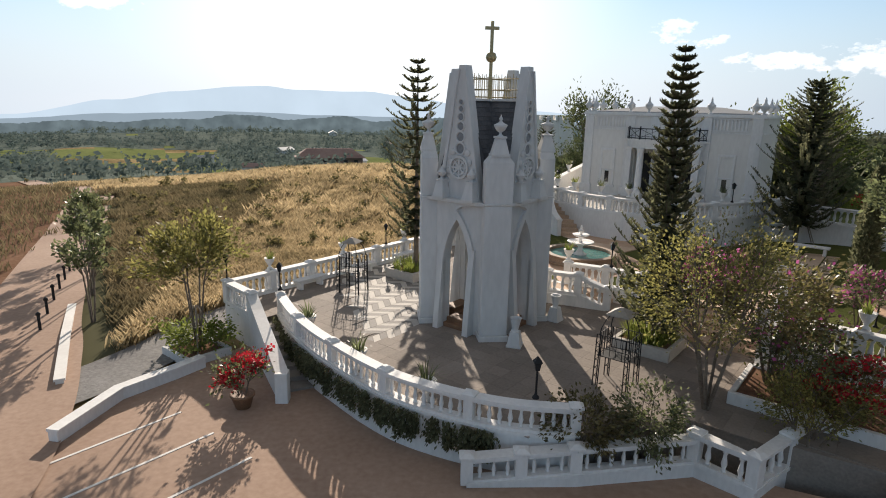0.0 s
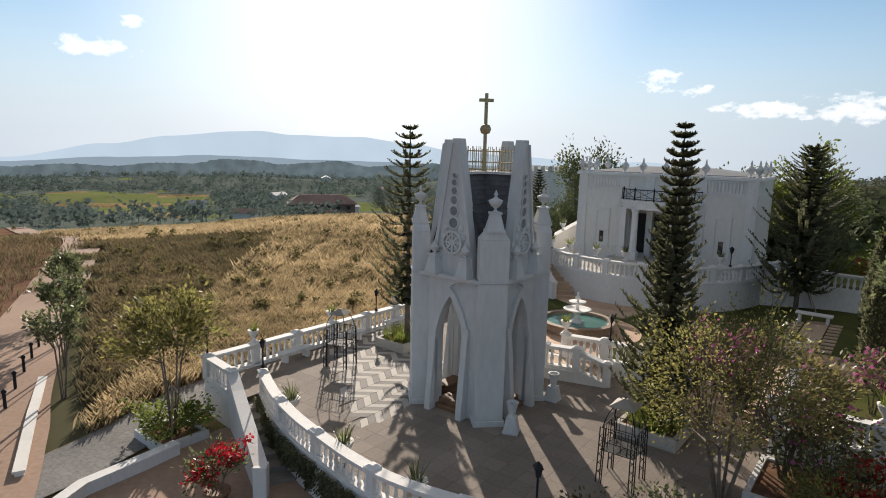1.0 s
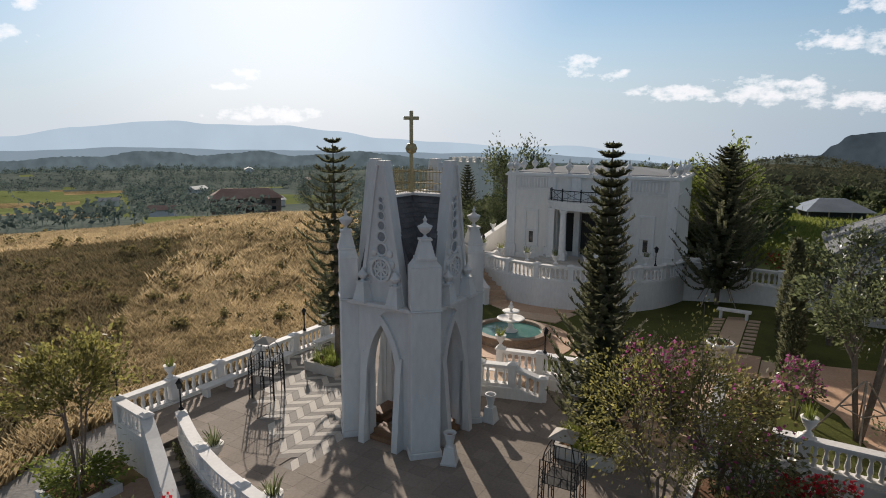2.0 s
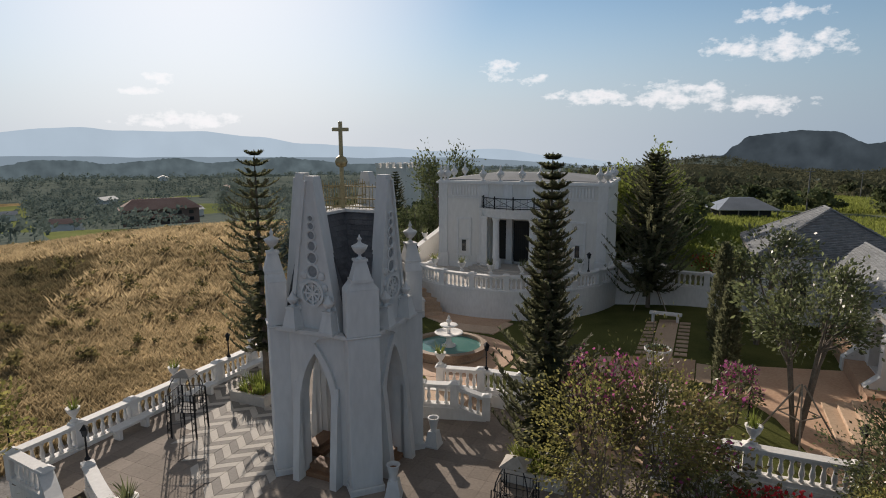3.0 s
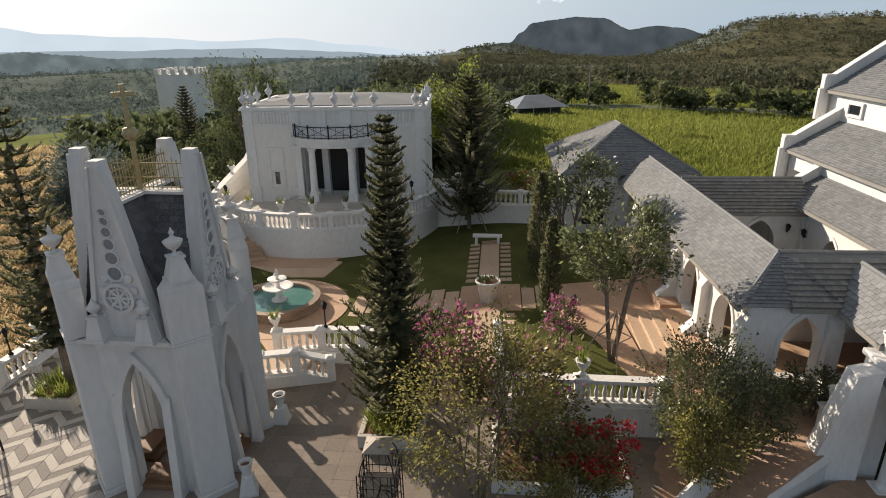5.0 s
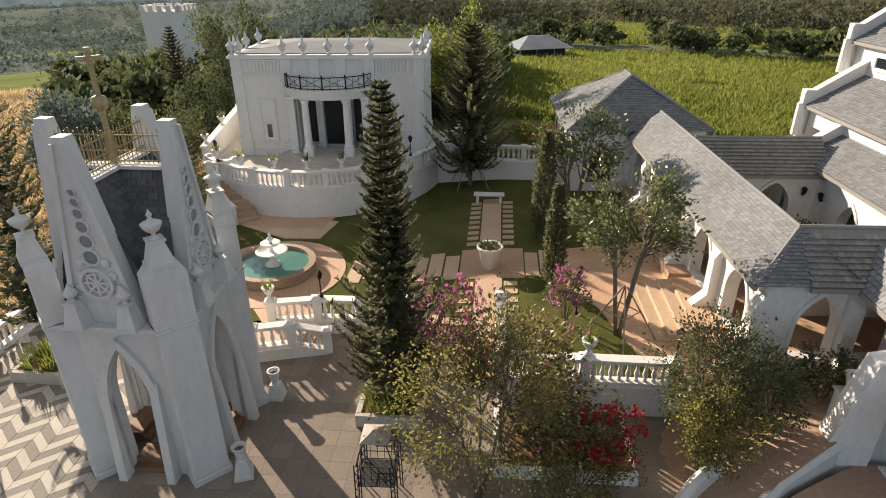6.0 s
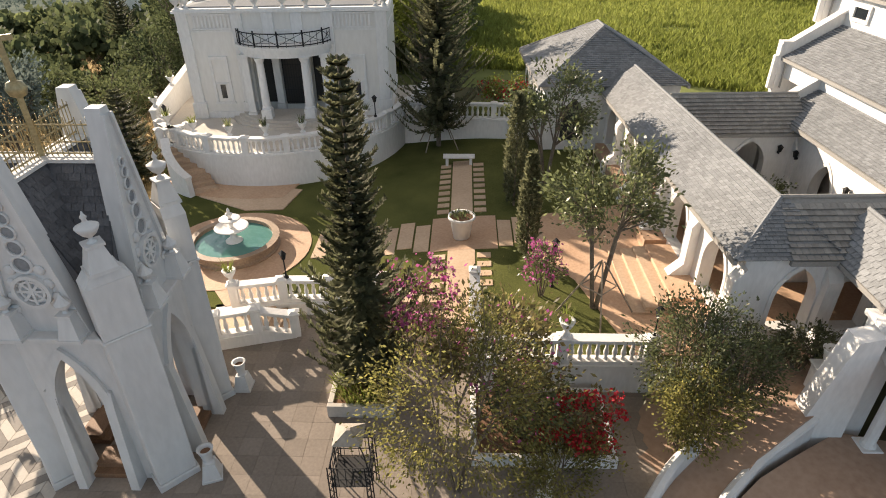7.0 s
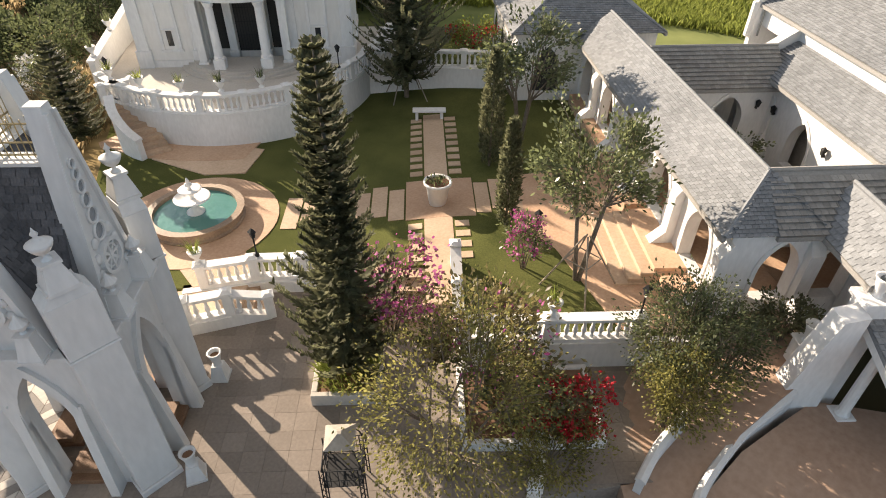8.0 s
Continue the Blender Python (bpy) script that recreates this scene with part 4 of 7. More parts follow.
bmesh.ops.transform(bm, matrix=Matrix.Rotation(radians(45), 4, "Z"), verts=bm.verts[:])
part("shaft", bm, GILT, cross)
bm = bmesh.new()
lathe(bm, [(0.02, 9.47), (0.15, 9.53), (0.2, 9.66), (0.15, 9.79), (0.02, 9.85)], 14)
part("ball", bm, GILT, cross, shade=True)
for k in range(4):
    m = pose(0, 0, 0, 0, 0, 90 * k)
    rails = part("ridge_railing", bmesh.new(), GILT, tower, m=m)
    for z in (8.3, 8.55, 8.92):
        bm = bmesh.new()
        tube(bm, (0, -0.1, z), (0, -HALF + 0.24, z), 0.02, seg=5)
        part("rail", bm, GILT, rails)
    for i in range(11):
        bm = bmesh.new()
        y = -0.12 - i * (HALF - 0.42) / 10
        tube(bm, (0, y, 8.22), (0, y, 9.08 if i % 2 else 9.0), 0.011, seg=4)
        part("bar", bm, GILT, rails)
# seat steps inside the arches
for k in range(4):
    bm = bmesh.new()
    box(bm, -0.58, 0.58, -HALF - 0.05, -HALF + 0.9, 0.0, 0.16, bevel=0.01)
    box(bm, -0.56, 0.56, -HALF + 0.15, -HALF + 0.7, 0.16, 0.32, bevel=0.01)
    part("threshold_step", bm, BROWN_WOOD, tower, m=pose(0, 0, 0, 0, 0, 90 * k))


# ---------------------------------------------------------------- pavilion with the round terrace
OVC, OVR, OV_FLOOR = (-13.3, 37.9), 7.05, 2.1


def ring_site(c, r, a0, a1, n):
    return [W(c[0] + r * math.cos(radians(a0 + (a1 - a0) * i / n)), c[1] + r * math.sin(radians(a0 + (a1 - a0) * i / n))) for i in range(n + 1)]


FRONT = ring_site(OVC, OVR, -138, -12, 30)
bm = bmesh.new()
slab(bm, FRONT + [W(-3.6, 43), W(-20.5, 43), W(-19.2, 35.2)], 0.2, OV_FLOOR)
solid("pavilion_terrace", bm, PALE_STONE, "round paved terrace in front of the pavilion", "terrace", kind="structure")
plain_wall("wall_pavilion_terrace", "round white retaining wall of the pavilion terrace", at_z(FRONT, 0), 0.14, 0.3, OV_FLOOR - 0.02)
balustrade("round white balustrade of the pavilion terrace", at_z(FRONT, OV_FLOOR), 0.9, 0.26, 1.95, "pavilion balustrades")
bm = bmesh.new()
slab(bm, ring_site(OVC, OVR + 1.5, -128, -78, 14) + ring_site(OVC, OVR + 0.1, -72, -128, 14), 0.3, lambda x, y: garden_z(x, y) + 0.06)
solid("wall_walk", bm, SAND_PAVE, "brown stone walk at the foot of the round wall", "paving", kind="structure")

pav = thing("pavilion", "white classical pavilion with columned porch, balcony and parapet urns", "building", site_pose(-12.5, 36.75, OV_FLOOR, 3.5))
PW, PH, PD = 5.45, 5.55, 7.2
bm = bmesh.new()
DOORW = 1.9
slab(bm, [(-PW, 0), (-DOORW, 0), (-DOORW, 1.2), (DOORW, 1.2), (DOORW, 0), (PW, 0), (PW, PD), (-PW, PD)], 0, 3.85)
part("wall", bm, CREAM, pav)
bm = bmesh.new()
box(bm, -PW, PW, 0, PD, 3.85, PH)
part("wall", bm, CREAM, pav)
for z0, z1, o in ((PH - 0.95, PH - 0.85, 0.06), (PH, PH + 0.12, 0.16), (PH + 0.12, PH + 0.2, 0.08)):
    bm = bmesh.new()
    box(bm, -PW - o, PW + o, -o, PD + o, z0, z1)
    part("cornice", bm, WHITE, pav)
for x0, x1 in ((-PW - 0.08, -DOORW - 0.4), (DOORW + 0.4, PW + 0.08)):
    bm = bmesh.new()
    box(bm, x0, x1, -0.08, PD + 0.08, 0, 0.35)
    part("plinth", bm, WHITE, pav)
for x in (-PW + 0.3, -DOORW - 0.45, DOORW + 0.45, PW - 0.3, -0.75, 0.75):
    bm = bmesh.new()
    low = 0.35 if abs(x) > 1 else 3.75
    box(bm, x - 0.3, x + 0.3, -0.12, 0.02, low, PH, bevel=0.02)
    if abs(x) > 1:
        box(bm, x - 0.38, x + 0.38, -0.2, 0.02, 0, 0.9, bevel=0.02)
    part("pilaster", bm, WHITE, pav)
for s in (-1, 1):
    bm = bmesh.new()
    for i in range(11):
        x = s * 3.55 - 1.0 + 0.2 * i
        box(bm, x - 0.06, x + 0.06, -0.07, 0.0, PH - 0.75, PH - 0.12, bevel=0.02)
    box(bm, s * 3.55 - 1.15, s * 3.55 + 1.15, -0.09, 0.0, PH - 0.83, PH - 0.75), box(bm, s * 3.55 - 1.15, s * 3.55 + 1.15, -0.09, 0.0, PH - 0.12, PH - 0.04)
    part("blind_balustrade", bm, WHITE, pav)
    win = part("window", bmesh.new(), WHITE, pav)
    bm = bmesh.new()
    for x0, x1, z0, z1 in ((-0.5, -0.36, 0.9, 3.2), (0.36, 0.5, 0.9, 3.2), (-0.5, 0.5, 3.2, 3.36), (-0.56, 0.56, 0.78, 0.9), (-0.36, 0.36, 1.9, 1.96)):
        box(bm, s * 3.7 + x0, s * 3.7 + x1, -0.10, 0.0, z0, z1, bevel=0.01)
    part("frame", bm, WHITE, win)
    bm = bmesh.new()
    box(bm, s * 3.7 - 0.36, s * 3.7 + 0.36, -0.03, -0.006, 0.9, 3.2)
    part("panel", bm, CREAM, win)
    bm = bmesh.new()
    box(bm, s * 3.7 - 0.14, s * 3.7 + 0.14, -0.05, -0.034, 1.1, 1.85)
    part("pane", bm, GLASS, win)
# porch: curved balcony on columns
bal = part("balcony", bmesh.new(), WHITE, pav)
PORCH = [(2.5 * math.sin(radians(t)), 0.15 - 1.85 * math.cos(radians(t))) for t in range(-90, 91, 10)]
bm = bmesh.new()
slab(bm, PORCH, 3.75, 3.97)
slab(bm, [(x * 1.05, y * 1.05) for x, y in PORCH], 3.97, 4.09)
slab(bm, [(x * 0.96, y * 0.96) for x, y in PORCH], 3.55, 3.75)
part("balcony_slab", bm, WHITE, bal)
bm = bmesh.new()
pr = [(x * 0.99, y * 0.99, 0) for x, y in PORCH]
for z in (4.17, 4.77):
    for p, q in zip(pr, pr[1:]):
        tube(bm, (p[0], p[1], z), (q[0], q[1], z), 0.03, seg=5)
for i, p in enumerate(pr):
    post = i % 3 == 0
    tube(bm, (p[0], p[1], 4.09), (p[0], p[1], 4.9 if post else 4.77), 0.045 if post else 0.014, seg=5)
for p, q in zip(pr[::3], pr[3::3]):  # one long cross and a ring to each panel
    tube(bm, (p[0], p[1], 4.2), (q[0], q[1], 4.75), 0.016, seg=4), tube(bm, (p[0], p[1], 4.75), (q[0], q[1], 4.2), 0.016, seg=4)
    tube(bm, (p[0], p[1], 4.3), (q[0], q[1], 4.3), 0.014, seg=4)
part("balcony_railing", bm, IRON, bal, "black iron railing with crossed bars")
for x, y in ((-1.15, -1.32), (1.15, -1.32)):
    bm = bmesh.new()
    box(bm, x - 0.34, x + 0.34, y - 0.34, y + 0.34, 0, 0.2, bevel=0.02), box(bm, x - 0.28, x + 0.28, y - 0.28, y + 0.28, 0.2, 0.86, bevel=0.02)
    lathe(bm, [(0.27, 0.86), (0.27, 0.94), (0.22, 1.0), (0.21, 1.7), (0.185, 3.3), (0.24, 3.42), (0.27, 3.55)], 16, x, y)
    part("column", bm, WHITE, pav)
for x, y in ((-2.1, -0.6), (2.1, -0.6), (-0.85, 0.95), (0.85, 0.95)):
    bm = bmesh.new()
    box(bm, x - 0.25, x + 0.25, y - 0.25, y + 0.22, 0, 0.5, bevel=0.02), box(bm, x - 0.2, x + 0.2, y - 0.2, y + 0.22, 0.5, 3.4, bevel=0.02), box(bm, x - 0.25, x + 0.25, y - 0.25, y + 0.22, 3.4, 3.6, bevel=0.02)
    part("pier", bm, WHITE, pav)
bm = bmesh.new()
for i in range(3):
    slab(bm, [(x * (1.36 - 0.12 * i), y * (1.38 - 0.12 * i)) for x, y in PORCH], -0.02, 0.13 * (i + 1) - 0.02 if i < 2 else 0.37)
part("porch_steps", bm, PALE_STONE, pav)
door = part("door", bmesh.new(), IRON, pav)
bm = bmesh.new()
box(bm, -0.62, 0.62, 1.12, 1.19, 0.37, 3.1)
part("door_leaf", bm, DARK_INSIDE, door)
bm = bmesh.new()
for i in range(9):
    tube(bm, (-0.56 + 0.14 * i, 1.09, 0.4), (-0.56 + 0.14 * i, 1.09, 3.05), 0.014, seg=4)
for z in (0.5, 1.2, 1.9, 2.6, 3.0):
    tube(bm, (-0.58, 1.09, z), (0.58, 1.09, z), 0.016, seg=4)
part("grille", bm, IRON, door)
# Near-black panels for side windows; the dim inside is in their colour.
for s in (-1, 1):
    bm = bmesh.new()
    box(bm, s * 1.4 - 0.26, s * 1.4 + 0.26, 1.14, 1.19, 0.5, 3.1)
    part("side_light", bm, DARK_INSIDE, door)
PURN = urn_mesh("urn", True, 1.4)
for x, y in [(-PW + 0.1, 0), (-PW + 0.55, 0.05), (-PW + 0.15, 0.55), (-2.45, 0), (-1.3, 0), (0.1, 0), (1.3, 0), (2.45, 0), (PW - 0.1, 0), (PW - 0.55, 0.05), (PW - 0.15, 0.55), (-PW + 0.1, 2.6), (-PW + 0.1, 5.0), (PW - 0.1, 2.6), (PW - 0.1, 5.0)]:
    part("urn", PURN, None, pav, m=pose(x, y + 0.1, PH + 0.2))
bm = bmesh.new()
taper(bm, 0, PD / 2, PH + 0.16, PH + 0.26, 2 * PW - 0.5, 2 * PW - 0.7, PD - 0.5, PD - 0.7)
taper(bm, 0, PD / 2, PH + 0.26, PH + 0.62, 2 * PW - 0.9, 4.6, PD - 0.9, 1.4)
part("roof", bm, ROOF_GREY, pav)

# ---------------------------------------------------------------- cloister
CZ, EAVE, RIDGE = 1.6, 4.2, 5.4


def gable_roof(parent, m, width, length, eave, top, mats, hip0=0.0, hip1=0.0, row=0.12, wide=0.2, thick=0.04):
    """A pitched roof over x = -width/2..width/2 and y = 0..length, hipped at its ends by hip0 and hip1."""
    h = width / 2
    bm = bmesh.new()
    v = [bm.verts.new(p) for p in ((-h, 0, eave), (h, 0, eave), (h, length, eave), (-h, length, eave), (0, hip0, top), (0, length - hip1, top))]
    for f in ((0, 1, 4), (1, 2, 5, 4), (2, 3, 5), (3, 0, 4, 5), (3, 2, 1, 0)):
        bm.faces.new([v[i] for i in f])
    ob = part("roof", bm, mats, parent, m=m)
    sl = math.hypot(h, top - eave)
    lst = []
    for s in (-1, 1):
        lst.append(dict(corner=(s * h, 0, eave), along=(0, 1, 0), up=(-s * h, 0, top - eave), length=length, row=row, wide=wide, thick=thick,
                        inside=lambda u, t, sl=sl: hip0 * t / sl - 0.1 < u < length - hip1 * t / sl + 0.1))
    for y, d, hp in ((0, 1, hip0), (length, -1, hip1)):
        if hp > 0.3:
            s2 = math.hypot(hp, top - eave)
            lst.append(dict(corner=(-h, y, eave), along=(1, 0, 0), up=(0, d * hp, top - eave), length=width, row=row, wide=wide, thick=thick,
                            inside=lambda u, t, s2=s2: h * t / s2 - 0.1 < u < width - h * t / s2 + 0.1))
    add_shingles(ob, mats, lst)
    bm = bmesh.new()
    tube(bm, (0, hip0, top + 0.03), (0, length - hip1, top + 0.03), 0.07, seg=6)
    for hx in (-h, h):
        if hip0 > 0.3 and not (hx > 0 and hip1 == 0):
            tube(bm, (hx, 0, eave + 0.03), (0, hip0, top + 0.03), 0.06, seg=6)
        if hip1 > 0.3:
            tube(bm, (hx, length, eave + 0.03), (0, length - hip1, top + 0.03), 0.06, seg=6)
    part("ridge_tiles", bm, mats, ob)
    bm = bmesh.new()
    for hx in (-h, h):
        box(bm, hx - 0.06, hx + 0.06, 0, length, eave - 0.16, eave - 0.01)
    part("gutter", bm, ROOF_LIFTED, ob)
    return ob


def buttress(bm, x, y_face, z0, z1, depth=0.75, w=0.42):
    """A stepped buttress with sloping heads in front of a wall whose face lies at y_face (towards -y)."""
    prism(bm, [(y_face, z0), (y_face, z1), (y_face - depth * 0.4, z1 - 0.45), (y_face - depth * 0.4, z0 + 1.35), (y_face - depth, z0 + 0.9), (y_face - depth, z0)],
          x - w / 2, x + w / 2, m=Matrix(((0, 1, 0, 0), (1, 0, 0, 0), (0, 0, 1, 0), (0, 0, 0, 1))))


def arcade(parent, m, start, bays, pitch, half, z0, z1, first=True):
    """A wall of pointed arches along x from start, bay by bay, its outer face at y = 0 towards -y."""
    for i in range(bays):
        c = start + (i + 0.5) * pitch
        bm = bmesh.new()
        arched_wall(bm, c - pitch / 2, c + pitch / 2, z0 - 0.9, z1, 0, 0.4, [(c, half, z0 + 1.1, z0 + 2.2, z0 + 0.02)])
        bmesh.ops.remove_doubles(bm, verts=bm.verts[:], dist=0.001)
        part("wall", bm, WHITE, parent, m=m)
        bm = bmesh.new()
        arch_band(bm, c, half, z0 + 1.1, z0 + 2.2, z0, 0.13, -0.05, 0.02)
        bmesh.ops.remove_doubles(bm, verts=bm.verts[:], dist=0.001)
        part("arch_moulding", bm, WHITE, parent, m=m)
    for i in range(bays + 1):
        if i == 0 and not first:
            continue
        bm = bmesh.new()
        buttress(bm, start + i * pitch, 0.0, z0 - 0.9, z1 - 0.3)
        part("buttress", bm, WHITE, parent, m=m)


WINGS = site_pose(5, 19, 0, 2.0) @ Matrix.Translation((-5, -19, 0))
clo = thing("cloister", "white arcaded cloister wing with pointed arches and a grey shingle roof", "building", WINGS, "cloister wings")
arcade(clo, pose(4.9, 34.6, 0, 0, 0, -90), 0.0, 5, 3.2, 0.78, CZ, EAVE)
bm = bmesh.new()
box(bm, 7.2, 7.5, 21.4, 34, CZ - 0.9, EAVE)
part("back_wall", bm, WHITE, clo)
bm = bmesh.new()
box(bm, 4.95, 7.45, 18.85, 34, CZ - 1.2, CZ)
part("floor_slab", bm, SAND_PAVE, clo)
gable_roof(clo, pose(6.05, 18.4, 0), 3.1, 16.2, EAVE, RIDGE, ROOF_GREY, hip0=1.4)

clo2 = thing("cloister", "white cross wing with pointed arches and grey shingle roof", "building", WINGS, "cloister wings")
arcade(clo2, pose(0, 18.62, 0), 5.72, 3, 1.72, 0.6, CZ, EAVE, first=False)
bm = bmesh.new()
box(bm, 4.95, 5.72, 18.62, 19.02, CZ - 0.9, EAVE)
part("corner_wall", bm, WHITE, clo2)
bm = bmesh.new()
box(bm, 7.5, 12, 21.1, 21.4, CZ - 0.9, EAVE)
part("back_wall", bm, WHITE, clo2)
bm = bmesh.new()
box(bm, 7.46, 11.4, 18.85, 21.4, CZ - 1.2, CZ)
part("floor_slab", bm, SAND_PAVE, clo2)
gable_roof(clo2, pose(11.4, 19.85, 0, 0, 0, 90), 2.95, 5.4, EAVE, RIDGE - 0.01, ROOF_LIFTED, row=0.19, thick=0.085)

clo3 = thing("cloister", "white courtyard wing with one arch and grey shingle roof", "building", WINGS, "cloister wings")
arcade(clo3, pose(7.5, 28.4, 0), 0.0, 1, 4.0, 0.72, CZ, EAVE, first=False)
bm = bmesh.new()
box(bm, 7.5, 11.5, 30.9, 31.2, CZ - 0.9, EAVE)
part("back_wall", bm, WHITE, clo3)
gable_roof(clo3, pose(11.6, 29.7, 0, 0, 0, 90), 3.0, 5.4, EAVE, RIDGE, ROOF_LIFTED, row=0.19, thick=0.085)
for a in (8.3, 10.7):
    lamp = thing("wall_lantern", "small black lantern on the white courtyard wall", "lantern", WINGS @ pose(a, 28.38, CZ + 1.75), "wall lanterns")
    bm = bmesh.new()
    taper(bm, 0, -0.12, 0, 0.22, 0.10, 0.16), taper(bm, 0, -0.12, 0.22, 0.32, 0.2, 0.03)
    box(bm, -0.02, 0.02, -0.12, 0.02, -0.1, 0.0)
    part("lantern_body", bm, IRON, lamp)

hall = thing("hip_roofed_hall", "white hall with a hipped grey shingle roof at the cloister's end", "building", WINGS @ pose(1.3, 34.2, 0), "cloister wings")
bm = bmesh.new()
box(bm, 0.35, 7.2, 0.3, 7.9, 0.3, 4.45)
part("wall", bm, WHITE, hall)
for i in range(3):
    bm = bmesh.new()
    o = 1.3 + 2.4 * i
    arch_band(bm, o, 0.5, 2.6, 3.6, 1.6, 0.12, 0.0, 0.06)
    part("arch_moulding", bm, WHITE, hall, m=pose(0.33, 8.2, 0, 0, 0, -90) if i else pose(0.33, 8.2, 0, 0, 0, -90))
    bm = bmesh.new()
    prism(bm, [(o - 0.5, 1.6)] + [(o + x, z) for x, z in arch_points(0.5, 2.6, 3.6)] + [(o + 0.5, 1.6)], 0.0, 0.015)
    part("window", bm, GLASS, hall, m=pose(0.33, 8.2, 0, 0, 0, -90))
# Flat near-black sheet on the wall, painting the shade of an opening.
bm = bmesh.new()
prism(bm, [(1.3, 1.6)] + [(1.9 + x, z) for x, z in arch_points(0.6, 2.7, 3.8)] + [(2.5, 1.6)], 0.28, 0.296)
part("doorway_shade", bm, DARK_INSIDE, hall)
gable_roof(hall, pose(3.75, 0, 0), 7.5, 8.4, 4.5, 6.7, ROOF_GREY, 3.4, 3.4, row=0.13, wide=0.21)

# ---------------------------------------------------------------- church
church = thing("church", "large white church with stepped gable parapets and grey shingle roofs", "church", WINGS)
M_SIDE = Matrix(((0, 1, 0, 11.4), (1, 0, 0, 0), (0, 0, 1, 0), (0, 0, 0, 1)))
for c, lo, hi in ((13.6, 12, 15.1), (16.6, 15.1, 18.1), (19.6, 18.1, 21.1), (22.6, 21.1, 24.3), (26.0, 24.3, 30.0)):
    bm = bmesh.new()
    arched_wall(bm, lo, hi, 0.4, 4.5, 0, 0.4, [(c, 0.66, 2.5, 3.65, 1.62)], m=M_SIDE)
    bmesh.ops.remove_doubles(bm, verts=bm.verts[:], dist=0.001)
    part("aisle_wall", bm, WHITE, church)
    bm = bmesh.new()
    arch_band(bm, c, 0.66, 2.5, 3.65, 1.62, 0.12, -0.04, 0.02)
    bmesh.ops.transform(bm, matrix=M_SIDE, verts=bm.verts[:])
    part("arch_moulding", bm, WHITE, church)
# Added sheet behind the arches; its taupe stands in for the dim inside.
bm = bmesh.new()
box(bm, 12.1, 12.2, 12, 30, 0.4, 4.8)
part("inside_backing", bm, TAUPE, church)


def church_tier(name, a0, z0, a1, z1, far, wall_low, rise):
    """One roof slope with its side wall below, its gutter, and the parapet that ends it."""
    bm = bmesh.new()
    v = [bm.verts.new(p) for p in ((a0, 10, z0), (a0, far, z0), (a1, far, z1), (a1, 10, z1), (a0, 10, z0 - 0.12), (a0, far, z0 - 0.12))]
    bm.faces.new((v[3], v[2], v[1], v[0])), bm.faces.new((v[0], v[1], v[5], v[4]))
    ob = part(name, bm, ROOF_GREY, church)
    add_shingles(ob, ROOF_GREY, [dict(corner=(a0, 10, z0), along=(0, 1, 0), up=(a1 - a0, 0, z1 - z0), length=far - 10, inside=lambda u, t: True, row=0.13, wide=0.21, thick=0.04)])
    bm = bmesh.new()
    box(bm, a0 - 0.08, a0 + 0.04, 10, far, z0 - 0.16, z0 - 0.02)
    part("gutter", bm, ROOF_LIFTED, ob)
    if wall_low is not None:
        bm = bmesh.new()
        box(bm, a0 + 0.25, a0 + 0.55, 10, far, wall_low, z0 - 0.02)
        part("clerestory_wall", bm, WHITE, church)
    bm = bmesh.new()
    prism(bm, [(a0 - 0.12, 0.3), (a0 - 0.12, z0 + rise), (a0 + 0.2, z0 + rise), (a1 + 0.1, z1 + rise), (a1 + 0.1, 0.3)], far, far + 0.3)
    part("gable_wall", bm, WHITE, church)
    bm = bmesh.new()
    prism(bm, [(a0 - 0.2, z0 + rise), (a0 - 0.2, z0 + rise + 0.1), (a0 + 0.25, z0 + rise + 0.1), (a1 + 0.05, z1 + rise + 0.12), (a1 + 0.05, z1 + rise), (a0 + 0.25, z0 + rise)], far - 0.07, far + 0.37)
    part("parapet_coping", bm, WHITE, church)
    bm = bmesh.new()
    box(bm, a0 - 0.34, a0 - 0.1, far + 0.02, far + 0.28, z0 - 1.5, z0 + 0.05, bevel=0.03)
    box(bm, a0 - 0.22, a0 + 0.05, far - 0.04, far + 0.34, z0 + 0.05, z0 + rise, bevel=0.02)
    part("kneeler", bm, WHITE, church)
    bm = bmesh.new()
    tube(bm, (a0 + 0.12, far - 0.15, z0 - 0.05), (a0 + 0.12, far - 0.15, z0 - 1.4), 0.045, seg=6)
    part("downpipe", bm, ROOF_LIFTED, church)


church_tier("aisle_roof", 11.0, 4.5, 12.7, 5.5, 30.0, None, 0.5)
church_tier("middle_roof", 12.4, 6.15, 14.75, 7.55, 33.0, 5.2, 0.6)
church_tier("nave_roof", 14.45, 8.95, 19.6, 12.4, 34.2, 7.2, 0.65)
bm = bmesh.new()
box(bm, 14.8, 24.2, 10, 34.2, 0.4, 8.6)
part("nave_block", bm, WHITE, church)
bm = bmesh.new()
v = [bm.verts.new(p) for p in ((19.6, 10, 12.4), (19.6, 34.2, 12.4), (24.7, 34.2, 8.95), (24.7, 10, 8.95))]
bm.faces.new(v)
part("nave_roof", bm, ROOF_GREY, church)
